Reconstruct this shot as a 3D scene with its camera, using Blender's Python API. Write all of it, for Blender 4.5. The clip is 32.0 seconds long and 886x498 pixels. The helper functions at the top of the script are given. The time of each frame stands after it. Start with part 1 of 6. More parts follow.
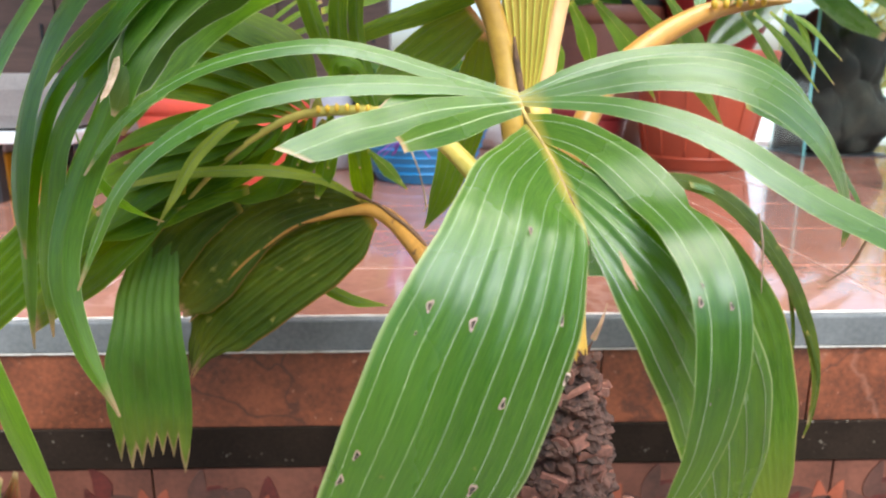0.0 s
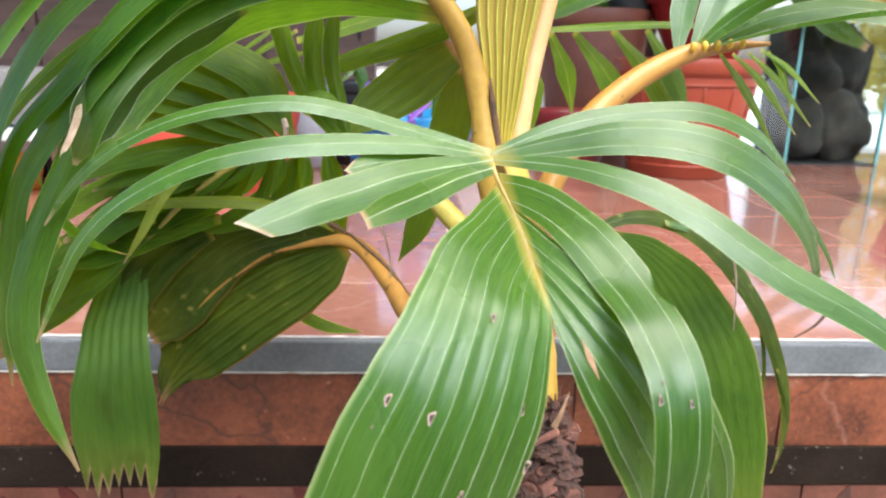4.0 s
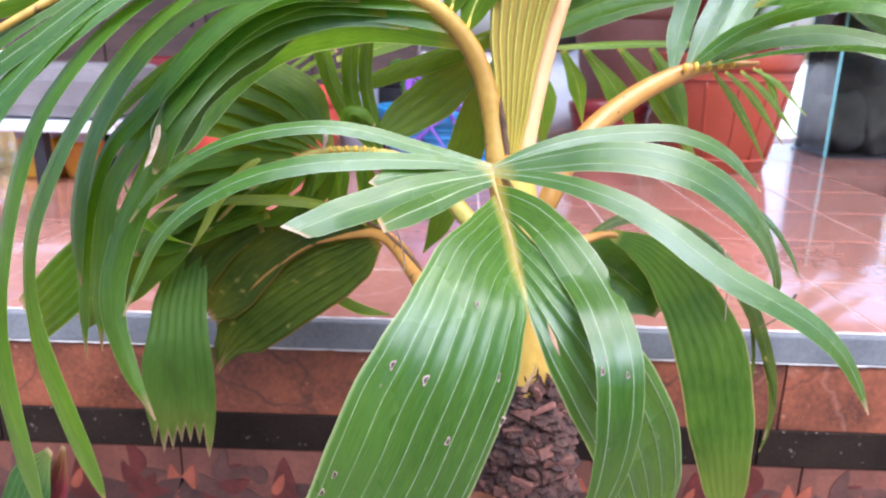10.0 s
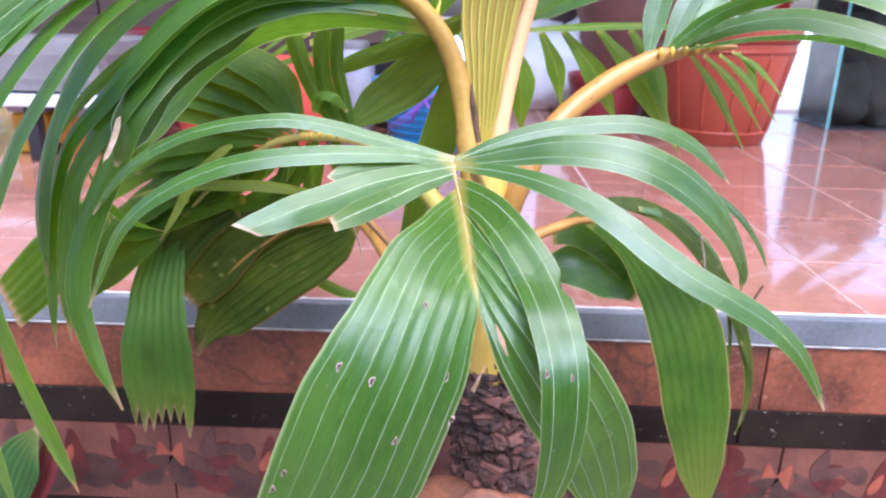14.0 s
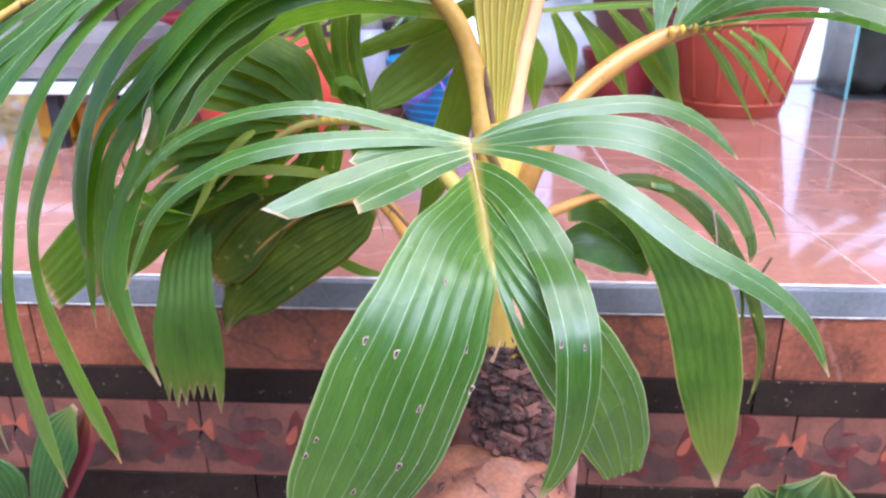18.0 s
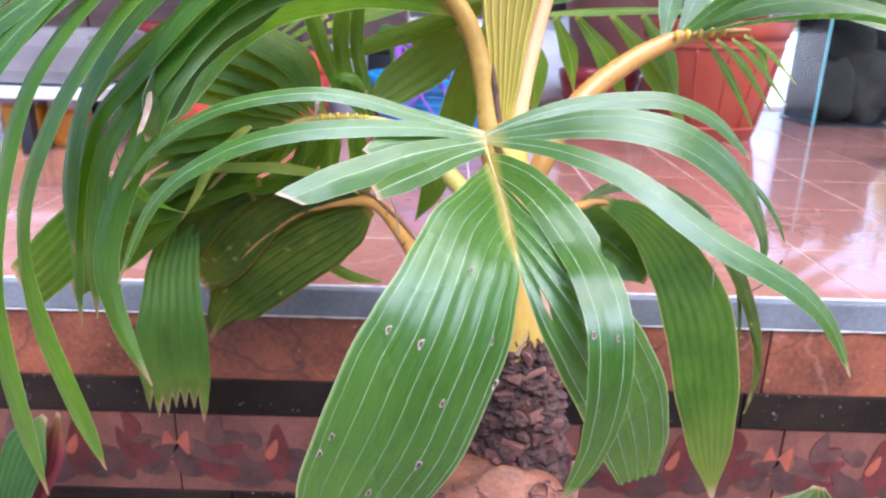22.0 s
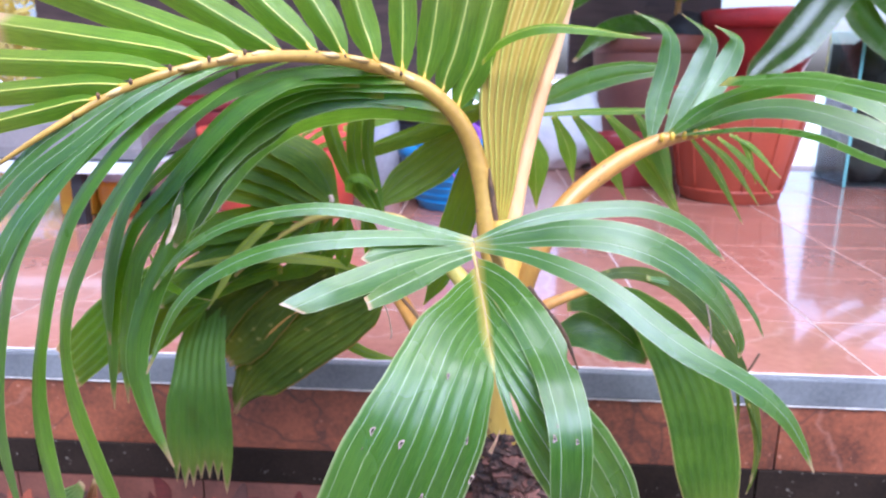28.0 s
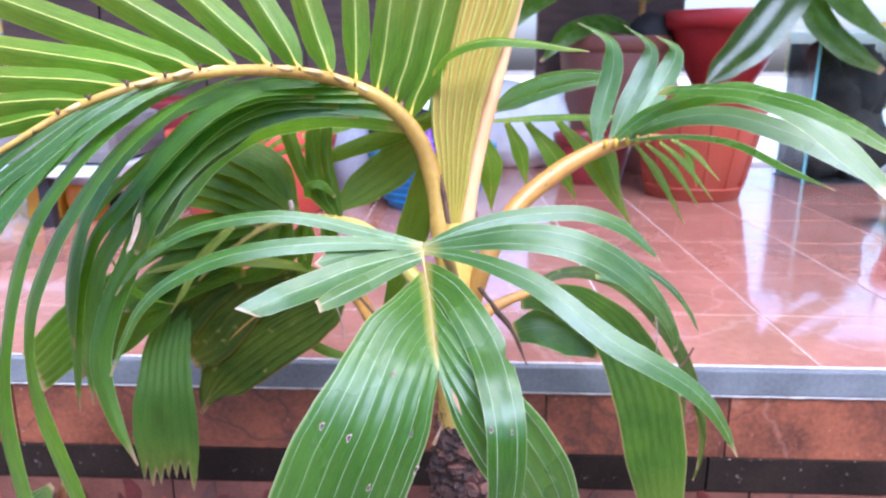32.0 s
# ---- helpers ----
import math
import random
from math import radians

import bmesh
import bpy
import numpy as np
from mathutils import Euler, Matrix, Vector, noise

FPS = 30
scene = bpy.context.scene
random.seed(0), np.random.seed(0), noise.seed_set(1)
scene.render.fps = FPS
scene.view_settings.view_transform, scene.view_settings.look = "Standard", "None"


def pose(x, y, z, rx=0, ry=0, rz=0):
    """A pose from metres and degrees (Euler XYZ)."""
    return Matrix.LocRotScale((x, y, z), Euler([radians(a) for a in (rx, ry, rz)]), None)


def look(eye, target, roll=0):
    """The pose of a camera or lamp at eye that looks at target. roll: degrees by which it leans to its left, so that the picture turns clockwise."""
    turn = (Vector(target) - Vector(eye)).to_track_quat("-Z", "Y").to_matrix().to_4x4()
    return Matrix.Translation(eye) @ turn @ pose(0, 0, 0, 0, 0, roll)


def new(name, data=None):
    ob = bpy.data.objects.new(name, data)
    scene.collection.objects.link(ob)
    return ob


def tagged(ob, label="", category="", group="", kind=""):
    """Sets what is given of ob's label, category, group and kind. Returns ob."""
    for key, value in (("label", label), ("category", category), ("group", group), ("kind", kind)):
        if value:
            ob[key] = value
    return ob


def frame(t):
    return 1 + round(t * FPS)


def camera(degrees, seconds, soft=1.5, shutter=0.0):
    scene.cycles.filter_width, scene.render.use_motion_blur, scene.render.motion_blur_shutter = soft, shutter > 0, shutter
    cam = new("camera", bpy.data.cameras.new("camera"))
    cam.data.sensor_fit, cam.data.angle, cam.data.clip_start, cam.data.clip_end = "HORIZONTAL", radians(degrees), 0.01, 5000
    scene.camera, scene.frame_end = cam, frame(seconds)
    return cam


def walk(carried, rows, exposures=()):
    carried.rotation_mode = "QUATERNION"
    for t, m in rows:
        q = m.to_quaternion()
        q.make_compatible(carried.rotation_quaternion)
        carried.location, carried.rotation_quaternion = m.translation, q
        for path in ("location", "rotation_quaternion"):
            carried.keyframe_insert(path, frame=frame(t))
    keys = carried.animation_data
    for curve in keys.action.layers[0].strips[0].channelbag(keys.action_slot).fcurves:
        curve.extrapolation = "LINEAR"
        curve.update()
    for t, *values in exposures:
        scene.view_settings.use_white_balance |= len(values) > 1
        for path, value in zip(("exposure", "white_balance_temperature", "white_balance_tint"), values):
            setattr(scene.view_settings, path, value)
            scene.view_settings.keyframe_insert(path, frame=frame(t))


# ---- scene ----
cam = camera(64.2, 32.0, soft=2.2)
cam.data.dof.use_dof = True
cam.data.dof.focus_distance, cam.data.dof.aperture_fstop = 0.52, 11.0
PATH = [
    (0.0, -0.0358, -0.9173, 0.3237, 76.1646, 0.0825, -1.2852),
    (0.5, -0.0418, -0.8388, 0.318, 76.2524, 2.49, -1.3722),
    (1.0, -0.0508, -0.8206, 0.3277, 76.1028, 2.3533, -1.996),
    (1.5, -0.0589, -0.8489, 0.3462, 77.3239, 1.3284, -2.8191),
    (2.0, -0.0361, -0.8618, 0.3536, 75.7439, 0.5056, -2.5001),
    (2.5, -0.0277, -0.8717, 0.3592, 75.3018, -0.2858, -3.1349),
    (3.0, -0.0286, -0.8812, 0.3578, 75.6426, -0.6307, -3.0522),
    (3.5, -0.0256, -0.8949, 0.3626, 75.3925, -1.0527, -2.6178),
    (5.5, -0.0243, -0.9051, 0.3743, 75.087, -1.2729, -1.7285),
    (6.0, -0.022, -0.9125, 0.3703, 76.3455, -1.4664, -1.7567),
    (6.5, -0.0091, -0.9417, 0.386, 72.3127, -1.064, -0.0327),
    (7.0, 0.0031, -0.9596, 0.3967, 71.7725, -1.0493, 1.0996),
    (7.5, 0.0163, -0.9738, 0.4011, 71.6265, -1.0938, 1.7236),
    (8.0, 0.0339, -0.9645, 0.3977, 71.743, -1.4106, 1.1639),
    (8.5, 0.0179, -0.9687, 0.3825, 72.7041, -1.8199, 1.0104),
    (9.0, 0.0111, -0.9696, 0.3882, 73.255, -1.4735, 1.2098),
    (9.5, -0.0003, -0.9804, 0.3995, 73.5468, -1.3345, 1.2639),
    (10.0, 0.0008, -0.9921, 0.4031, 73.9687, -1.2488, 1.5315),
    (10.5, 0.0125, -0.9971, 0.4081, 74.1468, -1.2334, 1.7193),
    (11.0, 0.0273, -0.9878, 0.4057, 74.5167, -1.1746, 1.9413),
    (11.5, 0.0415, -0.977, 0.3955, 73.6713, -1.0747, 2.1602),
    (12.0, 0.0401, -0.9693, 0.3982, 73.5469, -1.1614, 2.1655),
    (12.5, 0.0414, -0.9884, 0.4097, 73.5051, -1.1308, 2.1949),
    (13.0, 0.0421, -0.9904, 0.4081, 73.4448, -1.1531, 2.321),
    (13.5, 0.0413, -0.985, 0.4069, 73.5846, -1.1266, 2.3872),
    (14.0, 0.0361, -0.9835, 0.4228, 71.3515, -1.1222, 2.0518),
    (14.5, 0.047, -0.9924, 0.4255, 69.0418, -0.9222, 2.3511),
    (16.5, 0.0411, -1.0028, 0.4362, 69.364, 0.3853, 2.3589),
    (17.0, 0.0401, -1.0054, 0.436, 69.7486, 0.5786, 2.5222),
    (17.5, 0.0366, -1.006, 0.433, 69.7472, 0.4722, 2.6875),
    (18.0, 0.0356, -1.0066, 0.4317, 69.5497, 0.2526, 2.9816),
    (18.5, 0.0385, -1.0088, 0.433, 69.6807, -0.0277, 2.8072),
    (19.0, 0.044, -1.0101, 0.4343, 69.8846, -0.2891, 2.6127),
    (19.5, 0.0405, -1.0087, 0.435, 69.9046, -0.1721, 2.4707),
    (20.0, 0.0331, -1.0131, 0.4295, 70.0596, -0.4554, 2.3869),
    (20.5, 0.0187, -1.0099, 0.4114, 69.8805, -1.2109, 2.9028),
    (21.0, 0.0096, -1.0, 0.4018, 70.8611, -1.6651, 1.8628),
    (21.5, 0.0011, -0.9965, 0.4036, 71.0787, -1.5141, 1.358),
    (22.0, -0.0026, -0.998, 0.4033, 71.4614, -1.4528, 0.6428),
    (22.5, -0.0002, -1.0075, 0.4044, 71.5815, -1.4217, 0.1308),
    (23.0, 0.0006, -1.016, 0.4132, 71.6913, -1.169, 0.3916),
    (23.5, 0.0196, -1.0301, 0.4167, 71.6717, -1.0729, 0.3309),
    (24.0, 0.0196, -1.0365, 0.4161, 72.2755, -1.1128, 0.2155),
    (24.5, 0.0199, -1.0332, 0.4228, 72.7647, -0.9035, 0.62),
    (26.5, 0.036, -1.0346, 0.4422, 74.1161, 0.2427, 1.3731),
    (27.0, 0.046, -1.0213, 0.4439, 74.3203, 0.6892, 1.3563),
    (27.5, 0.0399, -1.0578, 0.47, 75.3864, -0.3859, 2.2486),
    (28.0, 0.0394, -1.0406, 0.461, 75.5521, -0.4689, 3.7906),
    (28.5, 0.0377, -1.034, 0.461, 75.4463, -0.4218, 4.053),
    (29.0, 0.0475, -1.0366, 0.454, 75.1825, -0.5303, 3.8342),
    (29.5, 0.0566, -1.061, 0.4628, 74.6674, -0.9268, 2.1153),
    (30.0, 0.0638, -1.0727, 0.4699, 74.5914, -0.7373, 1.9779),
    (30.5, 0.0707, -1.073, 0.4761, 74.6676, -0.2917, 1.9077),
    (31.0, 0.0681, -1.0746, 0.4773, 74.9882, -0.269, 1.9578),
    (31.5, 0.0729, -1.0689, 0.4776, 75.18, -0.1107, 1.7839),
    (32.0, 0.0659, -1.0709, 0.4759, 75.3249, -0.303, 1.8038),
]
walk(cam, [(t, pose(x, y, z, rx, ry, rz)) for t, x, y, z, rx, ry, rz in PATH],
     exposures=[(0.0, 1.90, 6150, 1), (3.5, 1.92, 6150, 3), (6.5, 1.94, 6050, 8), (9.0, 1.98, 5650, 15), (12.0, 1.98, 5250, 20), (24.0, 1.98, 5250, 20), (28.0, 1.97, 5080, 18), (32.0, 1.98, 5020, 19)])

# ---- light ----
world = bpy.data.worlds.new("sky")
scene.world = world
world.use_nodes = True
wn = world.node_tree.nodes
sky = wn.new("ShaderNodeTexSky")
sky.sky_type, sky.sun_disc = "NISHITA", False
sky.sun_elevation, sky.sun_rotation = radians(68), radians(76)
sky.air_density, sky.dust_density, sky.ozone_density = 0.7, 5.0, 0.6
world.node_tree.links.new(sky.outputs[0], wn["Background"].inputs[0])
wn["Background"].inputs[1].default_value = 0.13
sun_data = bpy.data.lights.new("sun", "SUN")
sun_data.energy, sun_data.angle, sun_data.color = 1.65, radians(36), (1.0, 0.98, 0.95)
sun = new("sun", sun_data)
sun.matrix_world = look((0.5, -2.6, 3.4), (0, 0, 0))


# ---- materials ----
def material(name, colour, dark=None, rough=0.5, scale=8.0, fine=90.0, bump=0.2, metal=0.0, spread=0.08, rough_var=0.12, stretch=(1, 1, 1), transmit=0.0, coat=0.0):
    """Two scales of noise between colour and dark, a little of it by object, with relief."""
    m = bpy.data.materials.new(name)
    m.use_nodes = True
    nt = m.node_tree
    n, l = nt.nodes, nt.links
    b = n["Principled BSDF"]
    dark = dark or tuple(c * 0.72 for c in colour)
    tc, mp = n.new("ShaderNodeTexCoord"), n.new("ShaderNodeMapping")
    mp.inputs["Scale"].default_value = stretch
    l.new(tc.outputs["Object"], mp.inputs[0])
    info = n.new("ShaderNodeObjectInfo")
    shift = n.new("ShaderNodeVectorMath")
    shift.operation = "ADD"
    l.new(mp.outputs[0], shift.inputs[0])
    l.new(info.outputs["Random"], shift.inputs[1])
    big, small = n.new("ShaderNodeTexNoise"), n.new("ShaderNodeTexNoise")
    big.inputs["Scale"].default_value, small.inputs["Scale"].default_value = scale, fine
    big.inputs["Detail"].default_value, small.inputs["Detail"].default_value = 5, 3
    for t in (big, small):
        l.new(shift.outputs[0], t.inputs["Vector"])
    add = n.new("ShaderNodeMath")
    add.operation = "MULTIPLY_ADD"
    add.inputs[1].default_value = 0.4
    l.new(small.outputs[0], add.inputs[0])
    half = n.new("ShaderNodeMath")
    half.operation = "MULTIPLY"
    half.inputs[1].default_value = 0.75
    l.new(big.outputs[0], half.inputs[0])
    l.new(half.outputs[0], add.inputs[2])
    ramp = n.new("ShaderNodeValToRGB")
    ramp.color_ramp.elements[0].position, ramp.color_ramp.elements[1].position = 0.42, 0.72
    ramp.color_ramp.elements[0].color, ramp.color_ramp.elements[1].color = (*dark, 1), (*colour, 1)
    l.new(add.outputs[0], ramp.inputs[0])
    hsv = n.new("ShaderNodeHueSaturation")
    val = n.new("ShaderNodeMapRange")
    val.inputs["To Min"].default_value, val.inputs["To Max"].default_value = 1 - spread, 1 + spread
    l.new(info.outputs["Random"], val.inputs[0])
    l.new(val.outputs[0], hsv.inputs["Value"])
    l.new(ramp.outputs[0], hsv.inputs["Color"])
    l.new(hsv.outputs[0], b.inputs["Base Color"])
    rr = n.new("ShaderNodeMapRange")
    rr.inputs["To Min"].default_value, rr.inputs["To Max"].default_value = max(0.02, rough - rough_var), min(1, rough + rough_var)
    l.new(big.outputs[0], rr.inputs[0])
    l.new(rr.outputs[0], b.inputs["Roughness"])
    b.inputs["Metallic"].default_value = metal
    b.inputs["Coat Weight"].default_value = coat
    b.inputs["Transmission Weight"].default_value = transmit
    bp = n.new("ShaderNodeBump")
    bp.inputs["Strength"].default_value, bp.inputs["Distance"].default_value = bump, 0.002
    l.new(add.outputs[0], bp.inputs["Height"])
    l.new(bp.outputs[0], b.inputs["Normal"])
    return m


def leaf_material(name, colour, dark, edge, through_light=0.22, rough=0.27, gloss=0.7, coat=0.0, rim=0.3, yellowing=0.4, base_tint=0.6):
    """Leaf blade: streaks along the length from its UVs, pale margins, dry flecks, light coming through."""
    m = bpy.data.materials.new(name)
    m.use_nodes = True
    nt = m.node_tree
    n, l = nt.nodes, nt.links
    b, out = n["Principled BSDF"], n["Material Output"]
    uv = n.new("ShaderNodeUVMap")
    info = n.new("ShaderNodeObjectInfo")
    mp = n.new("ShaderNodeMapping")
    mp.inputs["Scale"].default_value = (26, 5, 1)
    l.new(uv.outputs[0], mp.inputs[0])
    off = n.new("ShaderNodeVectorMath")
    off.operation = "ADD"
    l.new(mp.outputs[0], off.inputs[0])
    scaled = n.new("ShaderNodeMath")
    scaled.operation = "MULTIPLY"
    scaled.inputs[1].default_value = 37.0
    l.new(info.outputs["Random"], scaled.inputs[0])
    l.new(scaled.outputs[0], off.inputs[1])
    streak = n.new("ShaderNodeTexNoise")
    streak.inputs["Scale"].default_value, streak.inputs["Detail"].default_value = 1.0, 4
    l.new(off.outputs[0], streak.inputs["Vector"])
    tc = n.new("ShaderNodeTexCoord")
    patch = n.new("ShaderNodeTexNoise")
    patch.inputs["Scale"].default_value, patch.inputs["Detail"].default_value = 14, 3
    l.new(tc.outputs["Object"], patch.inputs["Vector"])
    mixv = n.new("ShaderNodeMath")
    mixv.operation = "MULTIPLY_ADD"
    mixv.inputs[1].default_value = 0.5
    l.new(patch.outputs[0], mixv.inputs[0])
    hs = n.new("ShaderNodeMath")
    hs.operation = "MULTIPLY"
    hs.inputs[1].default_value = 0.55
    l.new(streak.outputs[0], hs.inputs[0])
    l.new(hs.outputs[0], mixv.inputs[2])
    ramp = n.new("ShaderNodeValToRGB")
    ramp.color_ramp.elements[0].position, ramp.color_ramp.elements[1].position = 0.36, 0.68
    ramp.color_ramp.elements[0].color, ramp.color_ramp.elements[1].color = (*dark, 1), (*colour, 1)
    l.new(mixv.outputs[0], ramp.inputs[0])
    # margin: distance from the middle of the blade
    at_edge = n.new("ShaderNodeAttribute")
    at_edge.attribute_name = "margin"
    er = n.new("ShaderNodeMapRange")
    er.inputs["From Min"].default_value, er.inputs["From Max"].default_value = 0.95, 1.0
    l.new(at_edge.outputs["Fac"], er.inputs[0])
    e2 = n.new("ShaderNodeMath")
    e2.operation = "MULTIPLY"
    e2.inputs[1].default_value = rim
    l.new(er.outputs[0], e2.inputs[0])
    mix = n.new("ShaderNodeMix")
    mix.data_type = "RGBA"
    l.new(e2.outputs[0], mix.inputs["Factor"])
    l.new(ramp.outputs[0], mix.inputs["A"])
    mix.inputs["B"].default_value = (*edge, 1)
    # dry tips
    tip = n.new("ShaderNodeAttribute")
    tip.attribute_name = "along"
    tr = n.new("ShaderNodeMapRange")
    tr.inputs["From Min"].default_value, tr.inputs["From Max"].default_value = 0.95, 0.985
    l.new(tip.outputs["Fac"], tr.inputs[0])
    mix2 = n.new("ShaderNodeMix")
    mix2.data_type = "RGBA"
    l.new(tr.outputs[0], mix2.inputs["Factor"])
    mix2.inputs["B"].default_value = (0.38, 0.27, 0.14, 1)
    # yellowing towards the end
    yr = n.new("ShaderNodeMapRange")
    yr.inputs["From Min"].default_value, yr.inputs["From Max"].default_value, yr.inputs["To Max"].default_value = 0.7, 1.0, yellowing
    l.new(tip.outputs["Fac"], yr.inputs[0])
    yellow = n.new("ShaderNodeMix")
    yellow.data_type = "RGBA"
    l.new(yr.outputs[0], yellow.inputs["Factor"])
    l.new(mix.outputs["Result"], yellow.inputs["A"])
    yellow.inputs["B"].default_value = (0.26, 0.26, 0.05, 1)
    # pale yellow where the blade leaves its stalk
    base = n.new("ShaderNodeMapRange")
    base.inputs["From Min"].default_value, base.inputs["From Max"].default_value, base.inputs["To Min"].default_value, base.inputs["To Max"].default_value = 0.0, 0.045, base_tint, 0.0
    l.new(tip.outputs["Fac"], base.inputs[0])
    root = n.new("ShaderNodeMix")
    root.data_type = "RGBA"
    l.new(base.outputs[0], root.inputs["Factor"])
    l.new(yellow.outputs["Result"], root.inputs["A"])
    root.inputs["B"].default_value = (0.48, 0.36, 0.10, 1)
    l.new(root.outputs["Result"], mix2.inputs["A"])
    hsv = n.new("ShaderNodeHueSaturation")
    val = n.new("ShaderNodeMapRange")
    val.inputs["To Min"].default_value, val.inputs["To Max"].default_value = 0.85, 1.15
    l.new(info.outputs["Random"], val.inputs[0])
    # fine parallel veins
    vm = n.new("ShaderNodeMapping")
    vm.inputs["Scale"].default_value = (110, 1.5, 1)
    l.new(uv.outputs[0], vm.inputs[0])
    vein = n.new("ShaderNodeTexNoise")
    vein.inputs["Scale"].default_value, vein.inputs["Detail"].default_value = 1.0, 2
    l.new(vm.outputs[0], vein.inputs["Vector"])
    vr = n.new("ShaderNodeMapRange")
    vr.inputs["From Min"].default_value, vr.inputs["From Max"].default_value, vr.inputs["To Min"].default_value, vr.inputs["To Max"].default_value = 0.3, 0.7, 0.78, 1.22
    l.new(vein.outputs[0], vr.inputs[0])
    vv = n.new("ShaderNodeMath")
    vv.operation = "MULTIPLY"
    l.new(val.outputs[0], vv.inputs[0])
    l.new(vr.outputs[0], vv.inputs[1])
    l.new(vv.outputs[0], hsv.inputs["Value"])
    l.new(mix2.outputs["Result"], hsv.inputs["Color"])
    l.new(hsv.outputs[0], b.inputs["Base Color"])
    rr = n.new("ShaderNodeMapRange")
    rr.inputs["To Min"].default_value, rr.inputs["To Max"].default_value = rough - 0.05, rough + 0.12
    l.new(patch.outputs[0], rr.inputs[0])
    l.new(rr.outputs[0], b.inputs["Roughness"])
    b.inputs["Specular IOR Level"].default_value = gloss
    b.inputs["Coat Weight"].default_value, b.inputs["Coat Roughness"].default_value = coat, 0.3
    bp = n.new("ShaderNodeBump")
    bp.inputs["Strength"].default_value, bp.inputs["Distance"].default_value = 0.25, 0.0006
    l.new(vein.outputs[0], bp.inputs["Height"])
    l.new(bp.outputs[0], b.inputs["Normal"])
    tl = n.new("ShaderNodeBsdfTranslucent")
    warm = n.new("ShaderNodeHueSaturation")
    warm.inputs["Hue"].default_value, warm.inputs["Value"].default_value, warm.inputs["Saturation"].default_value = 0.48, 2.4, 1.3
    l.new(hsv.outputs[0], warm.inputs["Color"])
    l.new(warm.outputs[0], tl.inputs[0])
    ms = n.new("ShaderNodeMixShader")
    ms.inputs[0].default_value = through_light
    l.new(b.outputs[0], ms.inputs[1])
    l.new(tl.outputs[0], ms.inputs[2])
    l.new(ms.outputs[0], out.inputs[0])
    return m


LEAF = leaf_material("leaf_mature", (0.072, 0.158, 0.021), (0.036, 0.097, 0.011), (0.44, 0.50, 0.24), 0.38, 0.23, 0.76, rim=0.65, yellowing=0.12)
# lighter copy of leaf_mature: light on the hanging leaflets is put into the green
LEAF_HANGING = leaf_material("leaf_hanging", (0.106, 0.225, 0.028), (0.058, 0.144, 0.015), (0.50, 0.58, 0.30), 0.54, 0.28, 0.6, 0.25, rim=0.7, yellowing=0.1)
# torn leaflet: the shade on its underside is put into a darker green
LEAF_TORN_SHADED = leaf_material("leaf_torn_shaded", (0.050, 0.100, 0.011), (0.028, 0.064, 0.006), (0.50, 0.52, 0.36), 0.28, 0.5, 0.3, 0.0, rim=0.9, yellowing=0.3)
LEAF_BACK = leaf_material("leaf_back", (0.100, 0.190, 0.008), (0.040, 0.095, 0.004), (0.28, 0.36, 0.08), 0.52, 0.45, 0.25, rim=0.7, yellowing=0.2)
LEAF_YOUNG = leaf_material("leaf_young", (0.118, 0.225, 0.008), (0.065, 0.145, 0.005), (0.42, 0.48, 0.10), 0.45, 0.4, 0.45)
LEAF_OLD = leaf_material("leaf_old", (0.074, 0.112, 0.010), (0.016, 0.038, 0.003), (0.28, 0.15, 0.05), 0.40, 0.5, 0.3, rim=0.9)
LEAF_PALE = leaf_material("leaf_paling", (0.20, 0.25, 0.018), (0.12, 0.17, 0.010), (0.34, 0.32, 0.10), 0.45, 0.45, 0.3, yellowing=0.9)
LEAF_FAN = leaf_material("leaf_fan", (0.095, 0.19, 0.022), (0.052, 0.125, 0.013), (0.16, 0.22, 0.06), 0.36, 0.5, 0.35)
LEAF_DROOP = leaf_material("leaf_drooping", (0.080, 0.160, 0.011), (0.024, 0.066, 0.005), (0.38, 0.31, 0.12), 0.38, 0.4, 0.4, rim=0.85, yellowing=0.5)
LEAF_RIBBED = leaf_material("leaf_ribbed", (0.045, 0.115, 0.024), (0.018, 0.055, 0.010), (0.12, 0.22, 0.07), 0.22, 0.35, 0.5)
LEAF_RED = leaf_material("leaf_red", (0.20, 0.02, 0.03), (0.11, 0.012, 0.02), (0.28, 0.05, 0.06), 0.25, 0.4)
LEAF_STRIPED = leaf_material("leaf_striped", (0.055, 0.115, 0.02), (0.022, 0.06, 0.010), (0.55, 0.50, 0.08), 0.28, 0.36)
RIB_OLD = material("midrib_old", (0.17, 0.21, 0.05), (0.12, 0.16, 0.035), 0.5, 30, 200, 0.1)
RIB_YELLOW = material("midrib_yellow", (0.62, 0.58, 0.10), (0.46, 0.48, 0.07), 0.45, 30, 200, 0.1)
RIB = material("midrib", (0.40, 0.48, 0.24), (0.29, 0.37, 0.16), 0.45, 30, 200, 0.1)
PETIOLE = material("petiole_skin", (0.47, 0.22, 0.042), (0.30, 0.145, 0.026), 0.38, 18, 140, 0.15, stretch=(1, 1, 0.4))
RACHIS = material("pale_rachis_skin", (0.42, 0.28, 0.09), (0.27, 0.20, 0.06), 0.42, 20, 150, 0.12)
SHEATH = material("yellow_sheath", (0.60, 0.39, 0.07), (0.46, 0.27, 0.045), 0.42, 16, 140, 0.15, stretch=(1, 1, 0.3))
PETIOLE_GREEN = material("petiole_green_skin", (0.50, 0.36, 0.08), (0.33, 0.27, 0.05), 0.42, 18, 140, 0.15)
